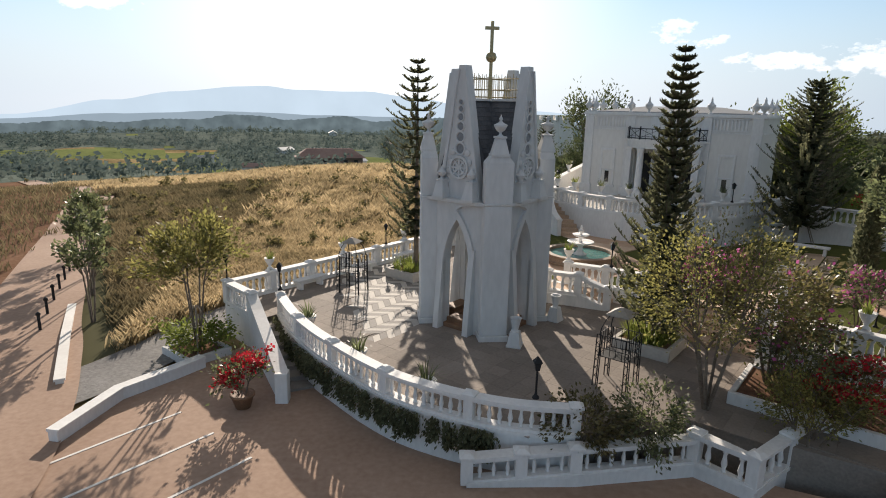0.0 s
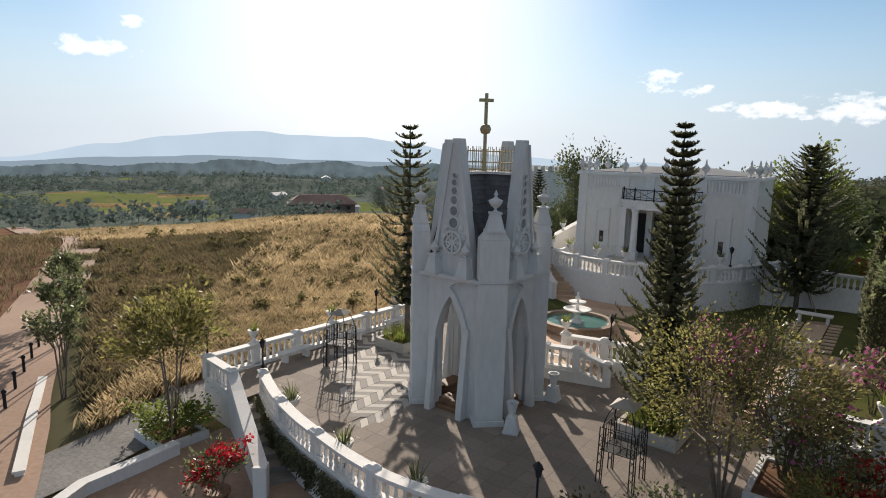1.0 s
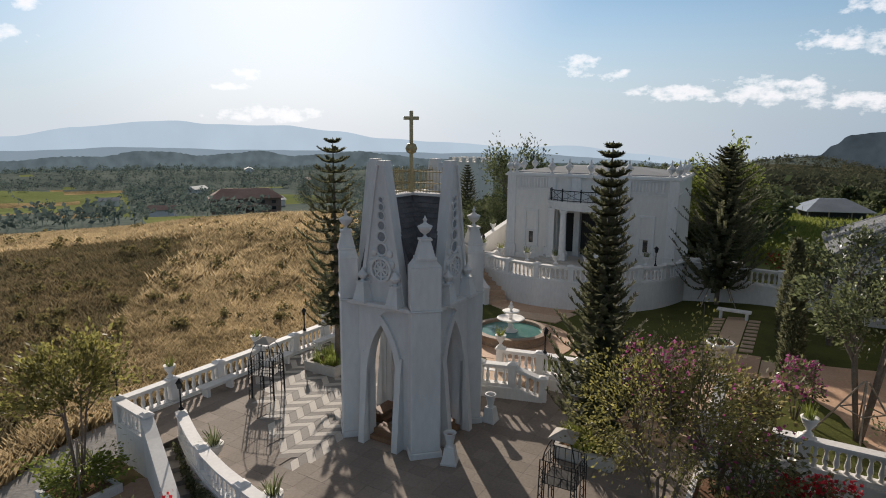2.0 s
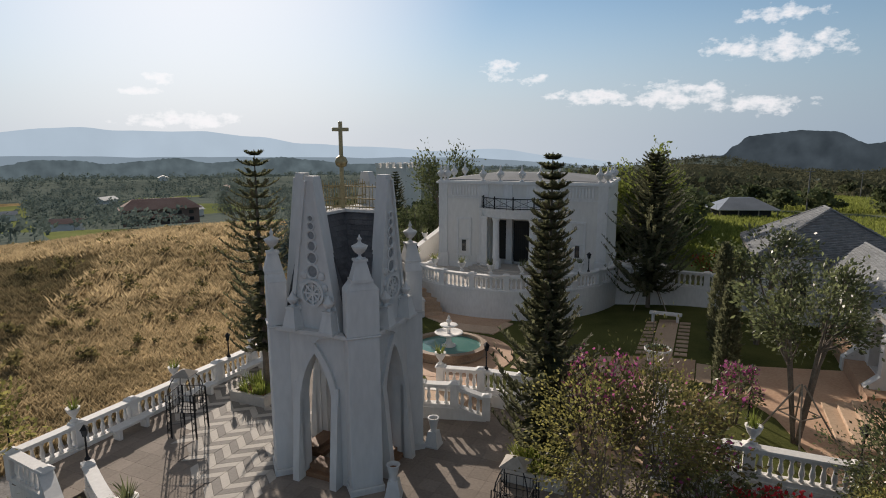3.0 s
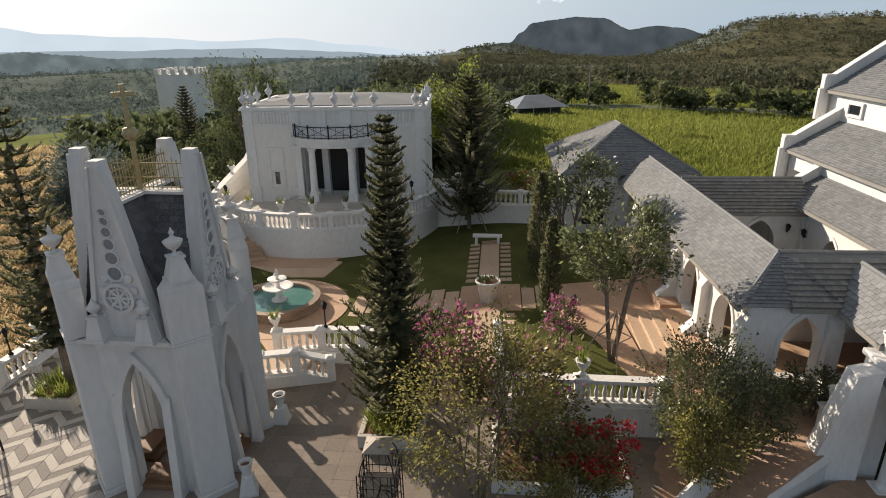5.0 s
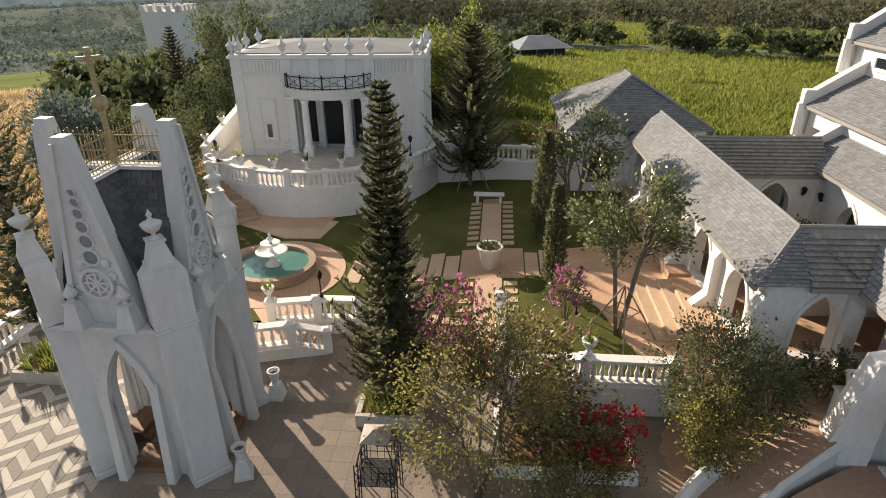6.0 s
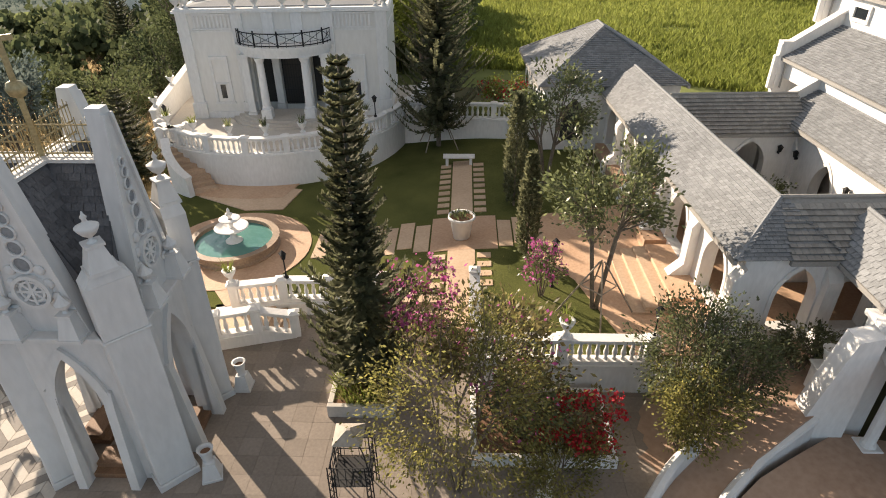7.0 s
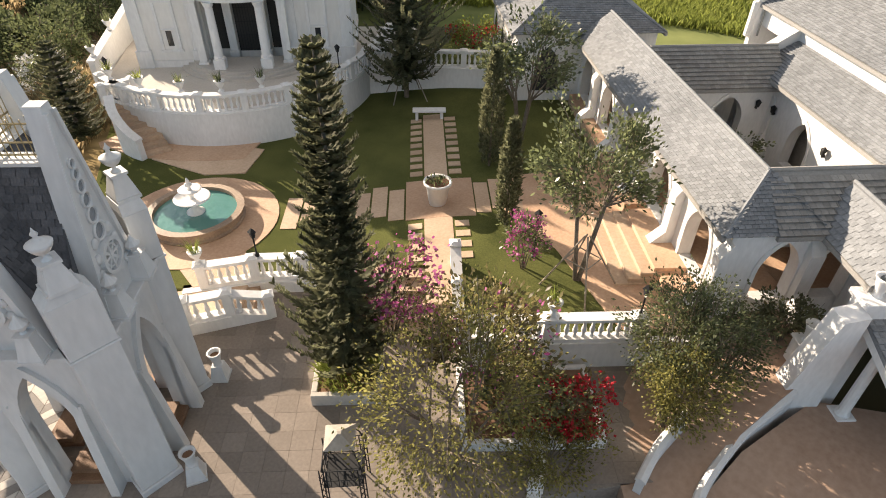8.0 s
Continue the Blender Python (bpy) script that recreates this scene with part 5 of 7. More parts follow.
for i in range(7):
    win = part("window", bmesh.new(), WHITE, church)
    bm = bmesh.new()
    y = 31.9 - 2.9 * i
    for y0, y1, z0, z1 in ((y - 0.62, y - 0.48, 7.98, 8.42), (y + 0.48, y + 0.62, 7.98, 8.42), (y - 0.62, y + 0.62, 8.42, 8.56), (y - 0.62, y + 0.62, 7.84, 7.98)):
        box(bm, 14.60, 14.72, y0, y1, z0, z1)
    part("frame", bm, WHITE, win)
    bm = bmesh.new()
    box(bm, 14.68, 14.71, y - 0.48, y + 0.48, 7.98, 8.42)
    part("pane", bm, GLASS, win)
for b in (24.4, 28.0):
    lamp = thing("wall_lantern", "small black lantern on the white church wall", "lantern", WINGS @ pose(11.38, b, 3.2, 0, 0, -90), "wall lanterns")
    bm = bmesh.new()
    taper(bm, 0, -0.12, 0, 0.22, 0.10, 0.16), taper(bm, 0, -0.12, 0.22, 0.32, 0.2, 0.03)
    box(bm, -0.02, 0.02, -0.12, 0.02, -0.1, 0.0)
    part("lantern_body", bm, IRON, lamp)


# ---------------------------------------------------------------- garden paving
def patch(cells, mats, name, label, group=""):
    """Separate stone slabs (a0, a1, b0, b1), laid into the lawn."""
    th = thing(name, label, "paving", pose(0, 0, 0), group, "structure")
    for a0, a1, b0, b1 in cells:
        bm = bmesh.new()
        c = [W(a0, b0), W(a1, b0), W(a1, b1), W(a0, b1)]
        slab(bm, c, lambda x, y: garden_z(x, y) - 0.08, lambda x, y: garden_z(x, y) + 0.03)
        part("slab", bm, mats, th)
    return th


FOUNT = (7.25, 26.8)
bm = bmesh.new()
slab(bm, [(FOUNT[0] + 3.05 * math.cos(2 * math.pi * k / 40), FOUNT[1] + 3.05 * math.sin(2 * math.pi * k / 40)) for k in range(40)], 0.3, lambda x, y: garden_z(x, y) + 0.03)
solid("patio", bm, SAND_PAVE, "round sandstone patio about the fountain", "paving", kind="structure")
flat_pave("patio_link", [W(-12.8, 22.9), W(-11.3, 20.95), W(-9.4, 21.45), W(-10.2, 23.4)], SAND_PAVE, "sandstone walk from the stair to the fountain", 0.018)
flat_pave("bed_walk", [W(-12.9, 28.2), W(-11.2, 28.3), W(-10.8, 30.4), W(-14.8, 31.4), W(-15.6, 29.6)], SAND_PALE, "pale stone walk by the round wall", 0.05)
cells = []
for i in range(7):  # staggered slabs between patio and pot
    a = -9.0 + 0.68 * i
    o = 0.28 * (1 if i % 2 else -1)
    cells.append((a, a + 0.6, 24.35 + o * 0.6, 26.45 + o * 0.6))
patch(cells, SAND_PALE, "stepping_slabs", "pale sandstone stepping slabs set in the lawn", "stepping slabs")
flat_pave("pot_square", [W(-4.25, 24.1), W(-1.6, 24.1), W(-1.6, 26.8), W(-4.25, 26.8)], SAND_PAVE, "sandstone square under the big white pot", 0.025)
patch([(-1.55 + 0.62 * i, -1.0 + 0.62 * i, 24.3 + 0.25 * (i % 2), 26.4 + 0.25 * (i % 2)) for i in range(3)], SAND_PALE, "stepping_slabs", "pale sandstone stepping slabs set in the lawn", "stepping slabs")
flat_pave("garden_walk", [W(-3.5, 26.8), W(-2.55, 26.8), W(-2.55, 32.9), W(-3.5, 32.9)], SAND_PALE, "narrow pale stone walk to the white bench", 0.02)
patch([(a0, a0 + 0.52, 27.2 + 0.62 * i, 27.55 + 0.62 * i) for i in range(9) for a0 in (-4.1, -2.48)], SAND_PALE, "stepping_slabs", "short pale cross slabs beside the garden walk", "stepping slabs")
flat_pave("garden_walk", [W(-3.55, 19.4), W(-2.5, 19.4), W(-2.5, 24.1), W(-3.55, 24.1)], SAND_PALE, "narrow pale stone walk to the garden stair", 0.02)
patch([(a0, a0 + 0.52, 21.6 + 0.62 * i, 21.95 + 0.62 * i) for i in range(4) for a0 in (-4.15, -2.42)], SAND_PALE, "stepping_slabs", "short pale cross slabs beside the garden walk", "stepping slabs")
flat_pave("cloister_court", [W(-0.55, 26.7), W(4.35, 28.0), W(4.35, 18.05), W(2.2, 18.05), W(1.75, 19.5), W(1.0, 22.0), W(-0.5, 24.2)], SAND_PAVE, "sandstone court before the cloister arches", 0.022)
st = thing("cloister_steps", "three broad sandstone steps up to the cloister", "stairs", site_pose(0, 0, 0), "", "structure")
for k in range(4):
    bm = bmesh.new()
    a0 = 2.55 + 0.42 * k
    box(bm, a0, 4.9, 20.0 + 0.08 * k, 23.9 - 0.08 * k, 1.0, 1.18 + 0.14 * k, bevel=0.012)
    part("step", bm, SAND_PALE if k < 3 else SAND_PAVE, st)
bm = bmesh.new()
box(bm, 3.9, 4.9, 24.0, 34.0, 1.0, 1.58)
box(bm, 3.9, 4.9, 18.3, 19.9, 1.0, 1.58)
part("platform", bm, SAND_PAVE, st)
gst = thing("garden_stair", "pale stone stair from terrace to garden", "stairs", site_pose(0, 0, 0), "", "structure")
for k in range(5):
    bm = bmesh.new()
    box(bm, -5.6, -2.75, 18.9 + 0.5 * k, 21.5, -0.02, 0.165 * (k + 1), bevel=0.01)
    part("step", bm, SAND_PALE, gst)
for a in (-5.8, -2.55):
    balustrade("white balustrade beside the garden stair", [(*W(a, 18.7), 0.05), (*W(a, 21.4), 0.72 if a < -4 else 0.98)], 0.85, 0.25, 1.4, "garden balustrades")

# chevron paving of the terrace
def inside_poly(x, y, poly):
    hit, j = False, len(poly) - 1
    for i in range(len(poly)):
        (xi, yi), (xj, yj) = poly[i], poly[j]
        if (yi > y) != (yj > y) and x < (xj - xi) * (y - yi) / (yj - yi) + xi:
            hit = not hit
        j = i
    return hit


TILE_W, TILE_H = 0.62, 0.34
tile_me = {}
for sgn in (-1, 1):
    for nm, mt in (("light", PALE_STONE), ("dark", GREY_STONE)):
        bm = bmesh.new()
        d = sgn * TILE_W * 0.8
        slab(bm, [(0.008, 0.008), (TILE_W - 0.008, d + 0.008), (TILE_W - 0.008, d + TILE_H - 0.008), (0.008, TILE_H - 0.008)], -0.03, 0.0)
        tile_me[sgn, nm] = mesh_of(bm, "tile", mt)
paving = thing("terrace_paving", "zigzag paving of pale and grey stone tiles", "paving", site_pose(0, 0, 0), "", "structure")
near_tiles, far_light, far_dark, square = [], [], [], []


def zigzag_zone(a, b):
    """The band of zigzag tiles that crosses the terrace beside the tower."""
    return abs((a + 17.5) * 0.581 + (b - 17.0) * 0.814) < 2.3 and -24 < a < -13.1


for i in range(-38, 10):
    sgn = 1 if i % 2 else -1
    for j in range(24, 80):
        a, b = i * TILE_W, j * TILE_H - (0 if sgn > 0 else -TILE_W * 0.8)
        ca, cb = a + TILE_W / 2, b + sgn * TILE_W * 0.4 + TILE_H / 2
        if not zigzag_zone(ca, cb) or not inside_poly(*W(ca, cb), TERRACE):
            continue
        kind = "light" if j % 2 else "dark"
        if -21.5 < a < -13.0 and len(near_tiles) < 295:
            near_tiles.append((sgn, kind, a, b))
        else:
            (far_light if kind == "light" else far_dark).append((sgn, a, b))
for i in range(-40, 10):
    for j in range(14, 46):
        a, b = i * 0.6, j * 0.6
        if not zigzag_zone(a + 0.3, b + 0.3) and inside_poly(*W(a + 0.3, b + 0.3), TERRACE):
            square.append((a, b))
for sgn, kind, a, b in near_tiles:
    part("tile", tile_me[sgn, kind], None, paving, m=pose(a, b, 0.004 * noise.noise((a * 7, b * 7, 0))))
for lst, mt in ((far_light, PALE_STONE), (far_dark, GREY_STONE)):
    vs, fs = [], []
    for sgn, a, b in lst:
        d, k, e = sgn * TILE_W * 0.8, len(vs), 0.003 * noise.noise((a * 7, b * 7, 0))
        vs += [(a + 0.008, b + 0.008, e), (a + TILE_W - 0.008, b + d + 0.008, e), (a + TILE_W - 0.008, b + d + TILE_H - 0.008, e), (a + 0.008, b + TILE_H - 0.008, e)]
        vs += [(x, y, -0.03) for x, y, _ in vs[k:k + 4]]
        fs += [(k, k + 1, k + 2, k + 3), (k, k + 4, k + 5, k + 1), (k + 1, k + 5, k + 6, k + 2), (k + 2, k + 6, k + 7, k + 3), (k + 3, k + 7, k + 4, k)]
    ob = new("tiles", mesh_from("tiles", vs, fs, mt))
    ob.parent, ob["kind"] = paving, "stuff"
vs, fs = [], []
for a, b in square:
    k, e = len(vs), 0.003 * noise.noise((a * 7, b * 7, 0))
    vs += [(a + 0.003, b + 0.003, e), (a + 0.597, b + 0.003, e), (a + 0.597, b + 0.597, e), (a + 0.003, b + 0.597, e)]
    vs += [(x, y, -0.03) for x, y, _ in vs[k:k + 4]]
    fs += [(k, k + 1, k + 2, k + 3), (k, k + 4, k + 5, k + 1), (k + 1, k + 5, k + 6, k + 2), (k + 2, k + 6, k + 7, k + 3), (k + 3, k + 7, k + 4, k)]
ob = new("tiles", mesh_from("tiles", vs, fs, BEIGE_STONE))
ob.parent, ob["kind"] = paving, "stuff"

# ---------------------------------------------------------------- fountain
fo = thing("fountain", "tiered white fountain in a round brown stone basin of turquoise water", "fountain", pose(FOUNT[0], FOUNT[1], 0.53))
bm = bmesh.new()
lathe(bm, [(1.76, 0.0), (1.79, 0.08), (1.71, 0.12), (1.71, 0.34), (1.79, 0.38), (1.81, 0.46), (1.54, 0.47), (1.52, 0.40), (1.52, 0.05), (0.0, 0.05)], 40, cap=False)
part("basin", bm, BASIN_STONE, fo, shade=False)
bm = bmesh.new()
lathe(bm, [(1.53, 0.33), (0.9, 0.33), (0.3, 0.33)], 40, cap=False)
bm.faces.new([v for v in bm.verts if abs(v.co.xy.length - 0.3) < 0.001])
part("water", bm, WATER, fo)
bm = bmesh.new()
lathe(bm, [(0.34, 0.05), (0.34, 0.36), (0.22, 0.42), (0.13, 0.55), (0.12, 0.7), (0.2, 0.8), (0.55, 0.9), (0.68, 0.98), (0.66, 1.0), (0.5, 0.96), (0.1, 0.93)], 24, cap=False)
part("lower_bowl", bm, WHITE, fo, shade=True)
bm = bmesh.new()
lathe(bm, [(0.09, 0.92), (0.08, 1.12), (0.14, 1.2), (0.36, 1.28), (0.43, 1.34), (0.4, 1.36), (0.08, 1.32)], 20, cap=False)
part("upper_bowl", bm, WHITE, fo, shade=True)
bm = bmesh.new()
lathe(bm, [(0.06, 1.3), (0.06, 1.42), (0.13, 1.5), (0.14, 1.56), (0.05, 1.62), (0.07, 1.7), (0.01, 1.82)], 14)
part("finial", bm, WHITE, fo, shade=True)


def strap_plant(parent, n, ln, z, r, leaf, seed, name="plant"):
    """A tuft of arching strap leaves."""
    rng = random.Random(seed)
    vs, fs = [], []
    for _ in range(n):
        an, q = rng.uniform(0, 6.28), r * math.sqrt(rng.random())
        p = Vector((q * math.cos(an), q * math.sin(an), z))
        d = Vector((math.cos(an + rng.gauss(0, 0.5)), math.sin(an + rng.gauss(0, 0.5)), 0))
        s = Vector((-d.y, d.x, 0)) * 0.022 * ln / 0.5
        L = ln * rng.uniform(0.6, 1.1)
        lean = rng.uniform(0.2, 0.75)
        k = len(vs)
        for t in (0, 0.35, 0.7, 1.0):
            c = p + d * L * lean * t + Vector((0, 0, L * (1.25 * t - 0.75 * lean * t * t * 1.3)))
            w = s * (1 - t * 0.9)
            vs += [c - w, c + w]
        fs += [(k + 2 * i, k + 2 * i + 1, k + 2 * i + 3, k + 2 * i + 2) for i in range(3)]
    ob = part(name, mesh_from(name, vs, fs, leaf), None, parent)
    ob["kind"] = "stuff"
    return ob


def pot_plant(label, x, y, z, s=1.0, leaf=None, seed=1, group="potted plants"):
    th = thing("potted_plant", label, "plant pot", pose(x, y, z), group)
    bm = bmesh.new()
    lathe(bm, [(0.11 * s, 0), (0.11 * s, 0.03 * s), (0.05 * s, 0.08 * s), (0.06 * s, 0.13 * s), (0.15 * s, 0.27 * s), (0.19 * s, 0.38 * s), (0.2 * s, 0.41 * s), (0.15 * s, 0.38 * s)], 12)
    part("pot", bm, WHITE, th, shade=True)
    strap_plant(th, 34, 0.42 * s, 0.36 * s, 0.1 * s, leaf or LEAF_BRIGHT, seed)
    return th


bp = thing("planter_pot", "large white round pot with dark soil and a few leaves", "plant pot", pose(14.3, 20.85, 0.98))
bm = bmesh.new()
lathe(bm, [(0.3, 0), (0.33, 0.02), (0.46, 0.86), (0.54, 0.9), (0.55, 1.0), (0.47, 1.0), (0.45, 0.93)], 24, cap=False)
part("pot", bm, WHITE, bp, shade=True)
bm = bmesh.new()
lathe(bm, [(0.46, 0.92), (0.2, 0.94), (0.03, 0.95)], 20)
part("soil", bm, SOIL, bp)
vs, fs = leaves(90, lambda r: (Vector((r.gauss(0, 0.2), r.gauss(0, 0.2), 0.98)), (0, 0, 1)), 0.14, 0.5, 0, 4)
part("plant", mesh_from("plant", vs, fs, LEAF_MID), None, bp)["kind"] = "stuff"

bench = thing("garden_bench", "plain white stone bench on the garden walk", "bench", site_pose(-3.2, 32.5, 0.97))
bm = bmesh.new()
box(bm, -0.8, 0.8, -0.22, 0.22, 0.42, 0.52, bevel=0.02)
part("seat", bm, WHITE, bench)
for s in (-0.6, 0.6):
    bm = bmesh.new()
    box(bm, s - 0.07, s + 0.07, -0.18, 0.18, 0, 0.42, bevel=0.015)
    part("leg", bm, WHITE, bench)

# ---------------------------------------------------------------- terrace things
def arbour(x, y, turn, label):
    th = thing("wire_arbour", label, "arbour", pose(x, y, 0.0, 0, 0, turn) @ Matrix.Diagonal((1.08, 1.08, 0.85, 1)), "wire arbours")
    h = 0.42
    for sx in (-1, 1):
        for sy in (-1, 1):
            bm = bmesh.new()
            cx, cy = sx * h, sy * h
            for dx, dy in ((0.07, 0), (0, 0.07), (-0.07, 0)):
                tube(bm, (cx + dx, cy + dy, 0), (cx * 0.95 + dx, cy * 0.95 + dy, 1.9), 0.016, seg=5)
            for z in (0.3, 0.6, 0.9, 1.2, 1.5):
                tube(bm, (cx + 0.07, cy, z), (cx - 0.07, cy, z + 0.15), 0.010, seg=4), tube(bm, (cx - 0.07, cy, z), (cx, cy + 0.07, z + 0.15), 0.010, seg=4)
            part("leg", bm, IRON, th)
            bm = bmesh.new()
            pts = [Vector((cx * 0.95, cy * 0.95, 1.9)), Vector((cx * 0.88, cy * 0.88, 2.15)), Vector((cx * 0.72, cy * 0.72, 2.4)), Vector((cx * 0.5, cy * 0.5, 2.6))]
            for p, q in zip(pts, pts[1:]):
                tube(bm, p, q, 0.016, seg=5)
            part("rib", bm, IRON, th)
    for z in (1.15, 1.45, 1.9):
        bm = bmesh.new()
        for k in range(4):
            m = Matrix.Rotation(math.pi / 2 * k, 3, "Z")
            tube(bm, m @ Vector((-h, -h, z)), m @ Vector((h, -h, z)), 0.014, seg=5)
        part("hoop", bm, IRON, th)
    for k in range(4):
        m = Matrix.Rotation(math.pi / 2 * k, 3, "Z")
        for i in range(1, 5):
            bm = bmesh.new()
            xx = -h + 2 * h * i / 5
            tube(bm, m @ Vector((xx, -h, 1.15)), m @ Vector((xx, -h, 1.9)), 0.009, seg=4)
            part("bar", bm, IRON, th)
    bm = bmesh.new()
    box(bm, -h + 0.02, h - 0.02, -h + 0.02, h - 0.02, 1.12, 1.14)
    part("shelf", bm, IRON, th)
    bm = bmesh.new()
    taper(bm, 0, 0, 2.59, 2.62, 0.62, 0.62), taper(bm, 0, 0, 2.62, 2.84, 0.64, 0.08)
    part("cap", bm, TAUPE, th, "taupe sheet pyramid cap")
    return th


arbour(-3.75, 23.0, SITE + 20, "black wire arbour with a pale pyramid cap on the terrace")
arbour(4.95, 14.05, SITE + 2, "black wire arbour with a grey pyramid cap by the shrubs")


def pedestal(a, b, turn, label):
    th = thing("urn_pedestal", label, "pedestal", site_pose(a, b, 0, turn) @ Matrix.Diagonal((1, 1, 0.88, 1)), "urn pedestals")
    bm = bmesh.new()
    taper(bm, 0, 0, 0, 0.08, 0.5, 0.5), taper(bm, 0, 0, 0.08, 0.62, 0.46, 0.3)
    part("base", bm, WHITE_OLD, th)
    bm = bmesh.new()
    lathe(bm, [(0.13, 0.62), (0.1, 0.68), (0.12, 0.76), (0.15, 0.95), (0.19, 1.12), (0.21, 1.16), (0.15, 1.15), (0.13, 1.0)], 14, cap=False)
    part("urn", bm, WHITE_OLD, th, shade=True)
    bm = bmesh.new()
    lathe(bm, [(0.14, 1.03), (0.02, 1.035)], 14)
    part("soil", bm, SOIL, th)
    return th


pedestal(-9.4, 14.35, 20, "white urn on a tapering pedestal by the tower")
pedestal(-9.6, 17.55, 0, "white urn on a tapering pedestal by the tower")


def lamp_post(x, y, z, h=1.05, label="short black lantern post on the white rail"):
    th = thing("lamp_post", label, "lamp", pose(x, y, z), "lantern posts")
    bm = bmesh.new()
    lathe(bm, [(0.09, 0), (0.09, 0.04), (0.04, 0.1), (0.028, 0.2), (0.028, h - 0.32), (0.05, h - 0.3)], 8)
    part("post", bm, IRON, th)
    bm = bmesh.new()
    taper(bm, 0, 0, h - 0.3, h - 0.08, 0.10, 0.17)
    part("lantern", bm, GLASS, th)
    bm = bmesh.new()
    taper(bm, 0, 0, h - 0.08, h + 0.06, 0.22, 0.03)
    part("hood", bm, IRON, th)
    return th


for x, y, z in ((2.0, 11.4, 0.95), (-6.2, 20.1, 0.95), (*W(-9.1, 21.4), 1.45), (*W(2.5, 17.75), 2.0), (*W(-20.6, 10.4), 0.95), (*W(-20.45, 19.4), 0.95)):
    lamp_post(x, y, z)
lamp_post(*W(-17.65, 32.35), OV_FLOOR + 0.95), lamp_post(*W(-7.5, 33.85), OV_FLOOR + 0.95)
lamp_post(*W(0.15, 21.6), 1.05, 1.9, "slim dark garden lamp post in the lawn")
for i, b in enumerate((14.0, 17.1, 20.3)):
    th = thing("stone_bench", "white stone bench against the terrace rail", "bench", site_pose(-19.9, b, 0), "terrace benches")
    bm = bmesh.new()
    box(bm, -0.22, 0.22, -0.8, 0.8, 0.38, 0.46, bevel=0.015)
    part("seat", bm, WHITE, th)
    for s in (-0.55, 0.55):
        bm = bmesh.new()
        box(bm, -0.17, 0.17, s - 0.07, s + 0.07, 0, 0.38, bevel=0.01)
        part("leg", bm, WHITE, th)
for i, (a, b) in enumerate(((-20.55, 12.4), (-20.5, 16.5), (-20.45, 20.8))):
    pot_plant("white urn with yellow-green strap leaves on a rail post", *W(a, b), 1.04, 1.15, LEAF_BRIGHT, 50 + i)
for i, an in enumerate((-128, -112, -96, -82, -68, -52, -40)):
    r = OVR
    pot_plant("white urn with a small plant on the round balustrade", *W(OVC[0] + r * math.cos(radians(an)), OVC[1] + r * math.sin(radians(an))), OV_FLOOR + 1.03, 1.2, LEAF_BRIGHT if i < 2 else LEAF_MID, 60 + i)
pot_plant("white urn with strap leaves on the garden rail", *W(-10.9, 21.0), 1.52, 1.2, LEAF_BRIGHT, 71)
pot_plant("white urn with strap leaves on the garden rail", *W(0.0, 17.75), 2.08, 1.2, LEAF_BRIGHT, 72)
for i, k in enumerate((0, 10, 20)):
    pot_plant("small potted plant on the terrace rail", ARC[6 + k][0] + 0.35, ARC[6 + k][1] + 0.35, 0.0, 1.5, LEAF_MID, 80 + i)


def planter(a0, a1, b0, b1, z, h, label, t=0.16, mats=None):
    th = thing("planter_box", label, "planter", site_pose((a0 + a1) / 2, (b0 + b1) / 2, z), "planters")
    ha, hb = (a1 - a0) / 2, (b1 - b0) / 2
    for x0, x1, y0, y1 in ((-ha, ha, -hb, -hb + t), (-ha, ha, hb - t, hb), (-ha, -ha + t, -hb + t, hb - t), (ha - t, ha, -hb + t, hb - t)):
        bm = bmesh.new()
        box(bm, x0, x1, y0, y1, 0, h, bevel=0.012)
        part("side", bm, mats or PALE_STONE, th)
    bm = bmesh.new()
    box(bm, -ha + t, ha - t, -hb + t, hb - t, 0, h - 0.06)
    part("soil", bm, SOIL, th)
    return th


pl1 = planter(-6.8, -4.85, 16.4, 18.25, 0, 0.42, "low pale stone planter full of strap leaves round the araucaria")
strap_plant(pl1, 520, 0.62, 0.36, 0.85, LEAF_BRIGHT, 5)
pl2 = planter(-2.7, 1.1, 14.8, 17.4, 0, 0.36, "low white planter with bougainvillea and shrubs", mats=WHITE)
strap_plant(pl2, 260, 0.7, 0.3, 1.15, LEAF_RUST, 7)
pl3 = planter(-18.65, -16.9, 17.5, 19.2, 0, 0.42, "low stone planter round the araucaria by the rail")
strap_plant(pl3, 330, 0.6, 0.36, 0.8, LEAF_BRIGHT, 6)

# ---------------------------------------------------------------- lower court, ramp and porch
balustrade("low white balustrade stepping down to the parking court", [(0.3, 10.95, -1.1), (2.95, 10.85, -0.8)], 0.72, 0.3, 1.6, "court balustrades")
balustrade("low white balustrade below the terrace shrubs", [(2.95, 10.85, -0.8), (6.1, 11.2, -0.75)], 0.72, 0.3, 3.0, "court balustrades", ends=False)
balustrade("white balustrade round the shrub bed", [(6.1, 11.2, -0.75), (7.0, 10.1, -0.75), (9.6, 11.7, -0.55)], 0.85, 0.3, 1.7, "court balustrades")
plain_wall("wall_court", "low white base wall under the court balustrade", [(0.3, 10.95, -1.1), (2.95, 10.85, -0.8), (6.1, 11.2, -0.75), (7.0, 10.1, -0.75), (9.6, 11.7, -0.55)], 0.13, -0.9, 0.0)
RAMP_IN = curve_through([W(1.55, 13.55), W(2.3, 14.45), W(3.2, 15.2)], 6)
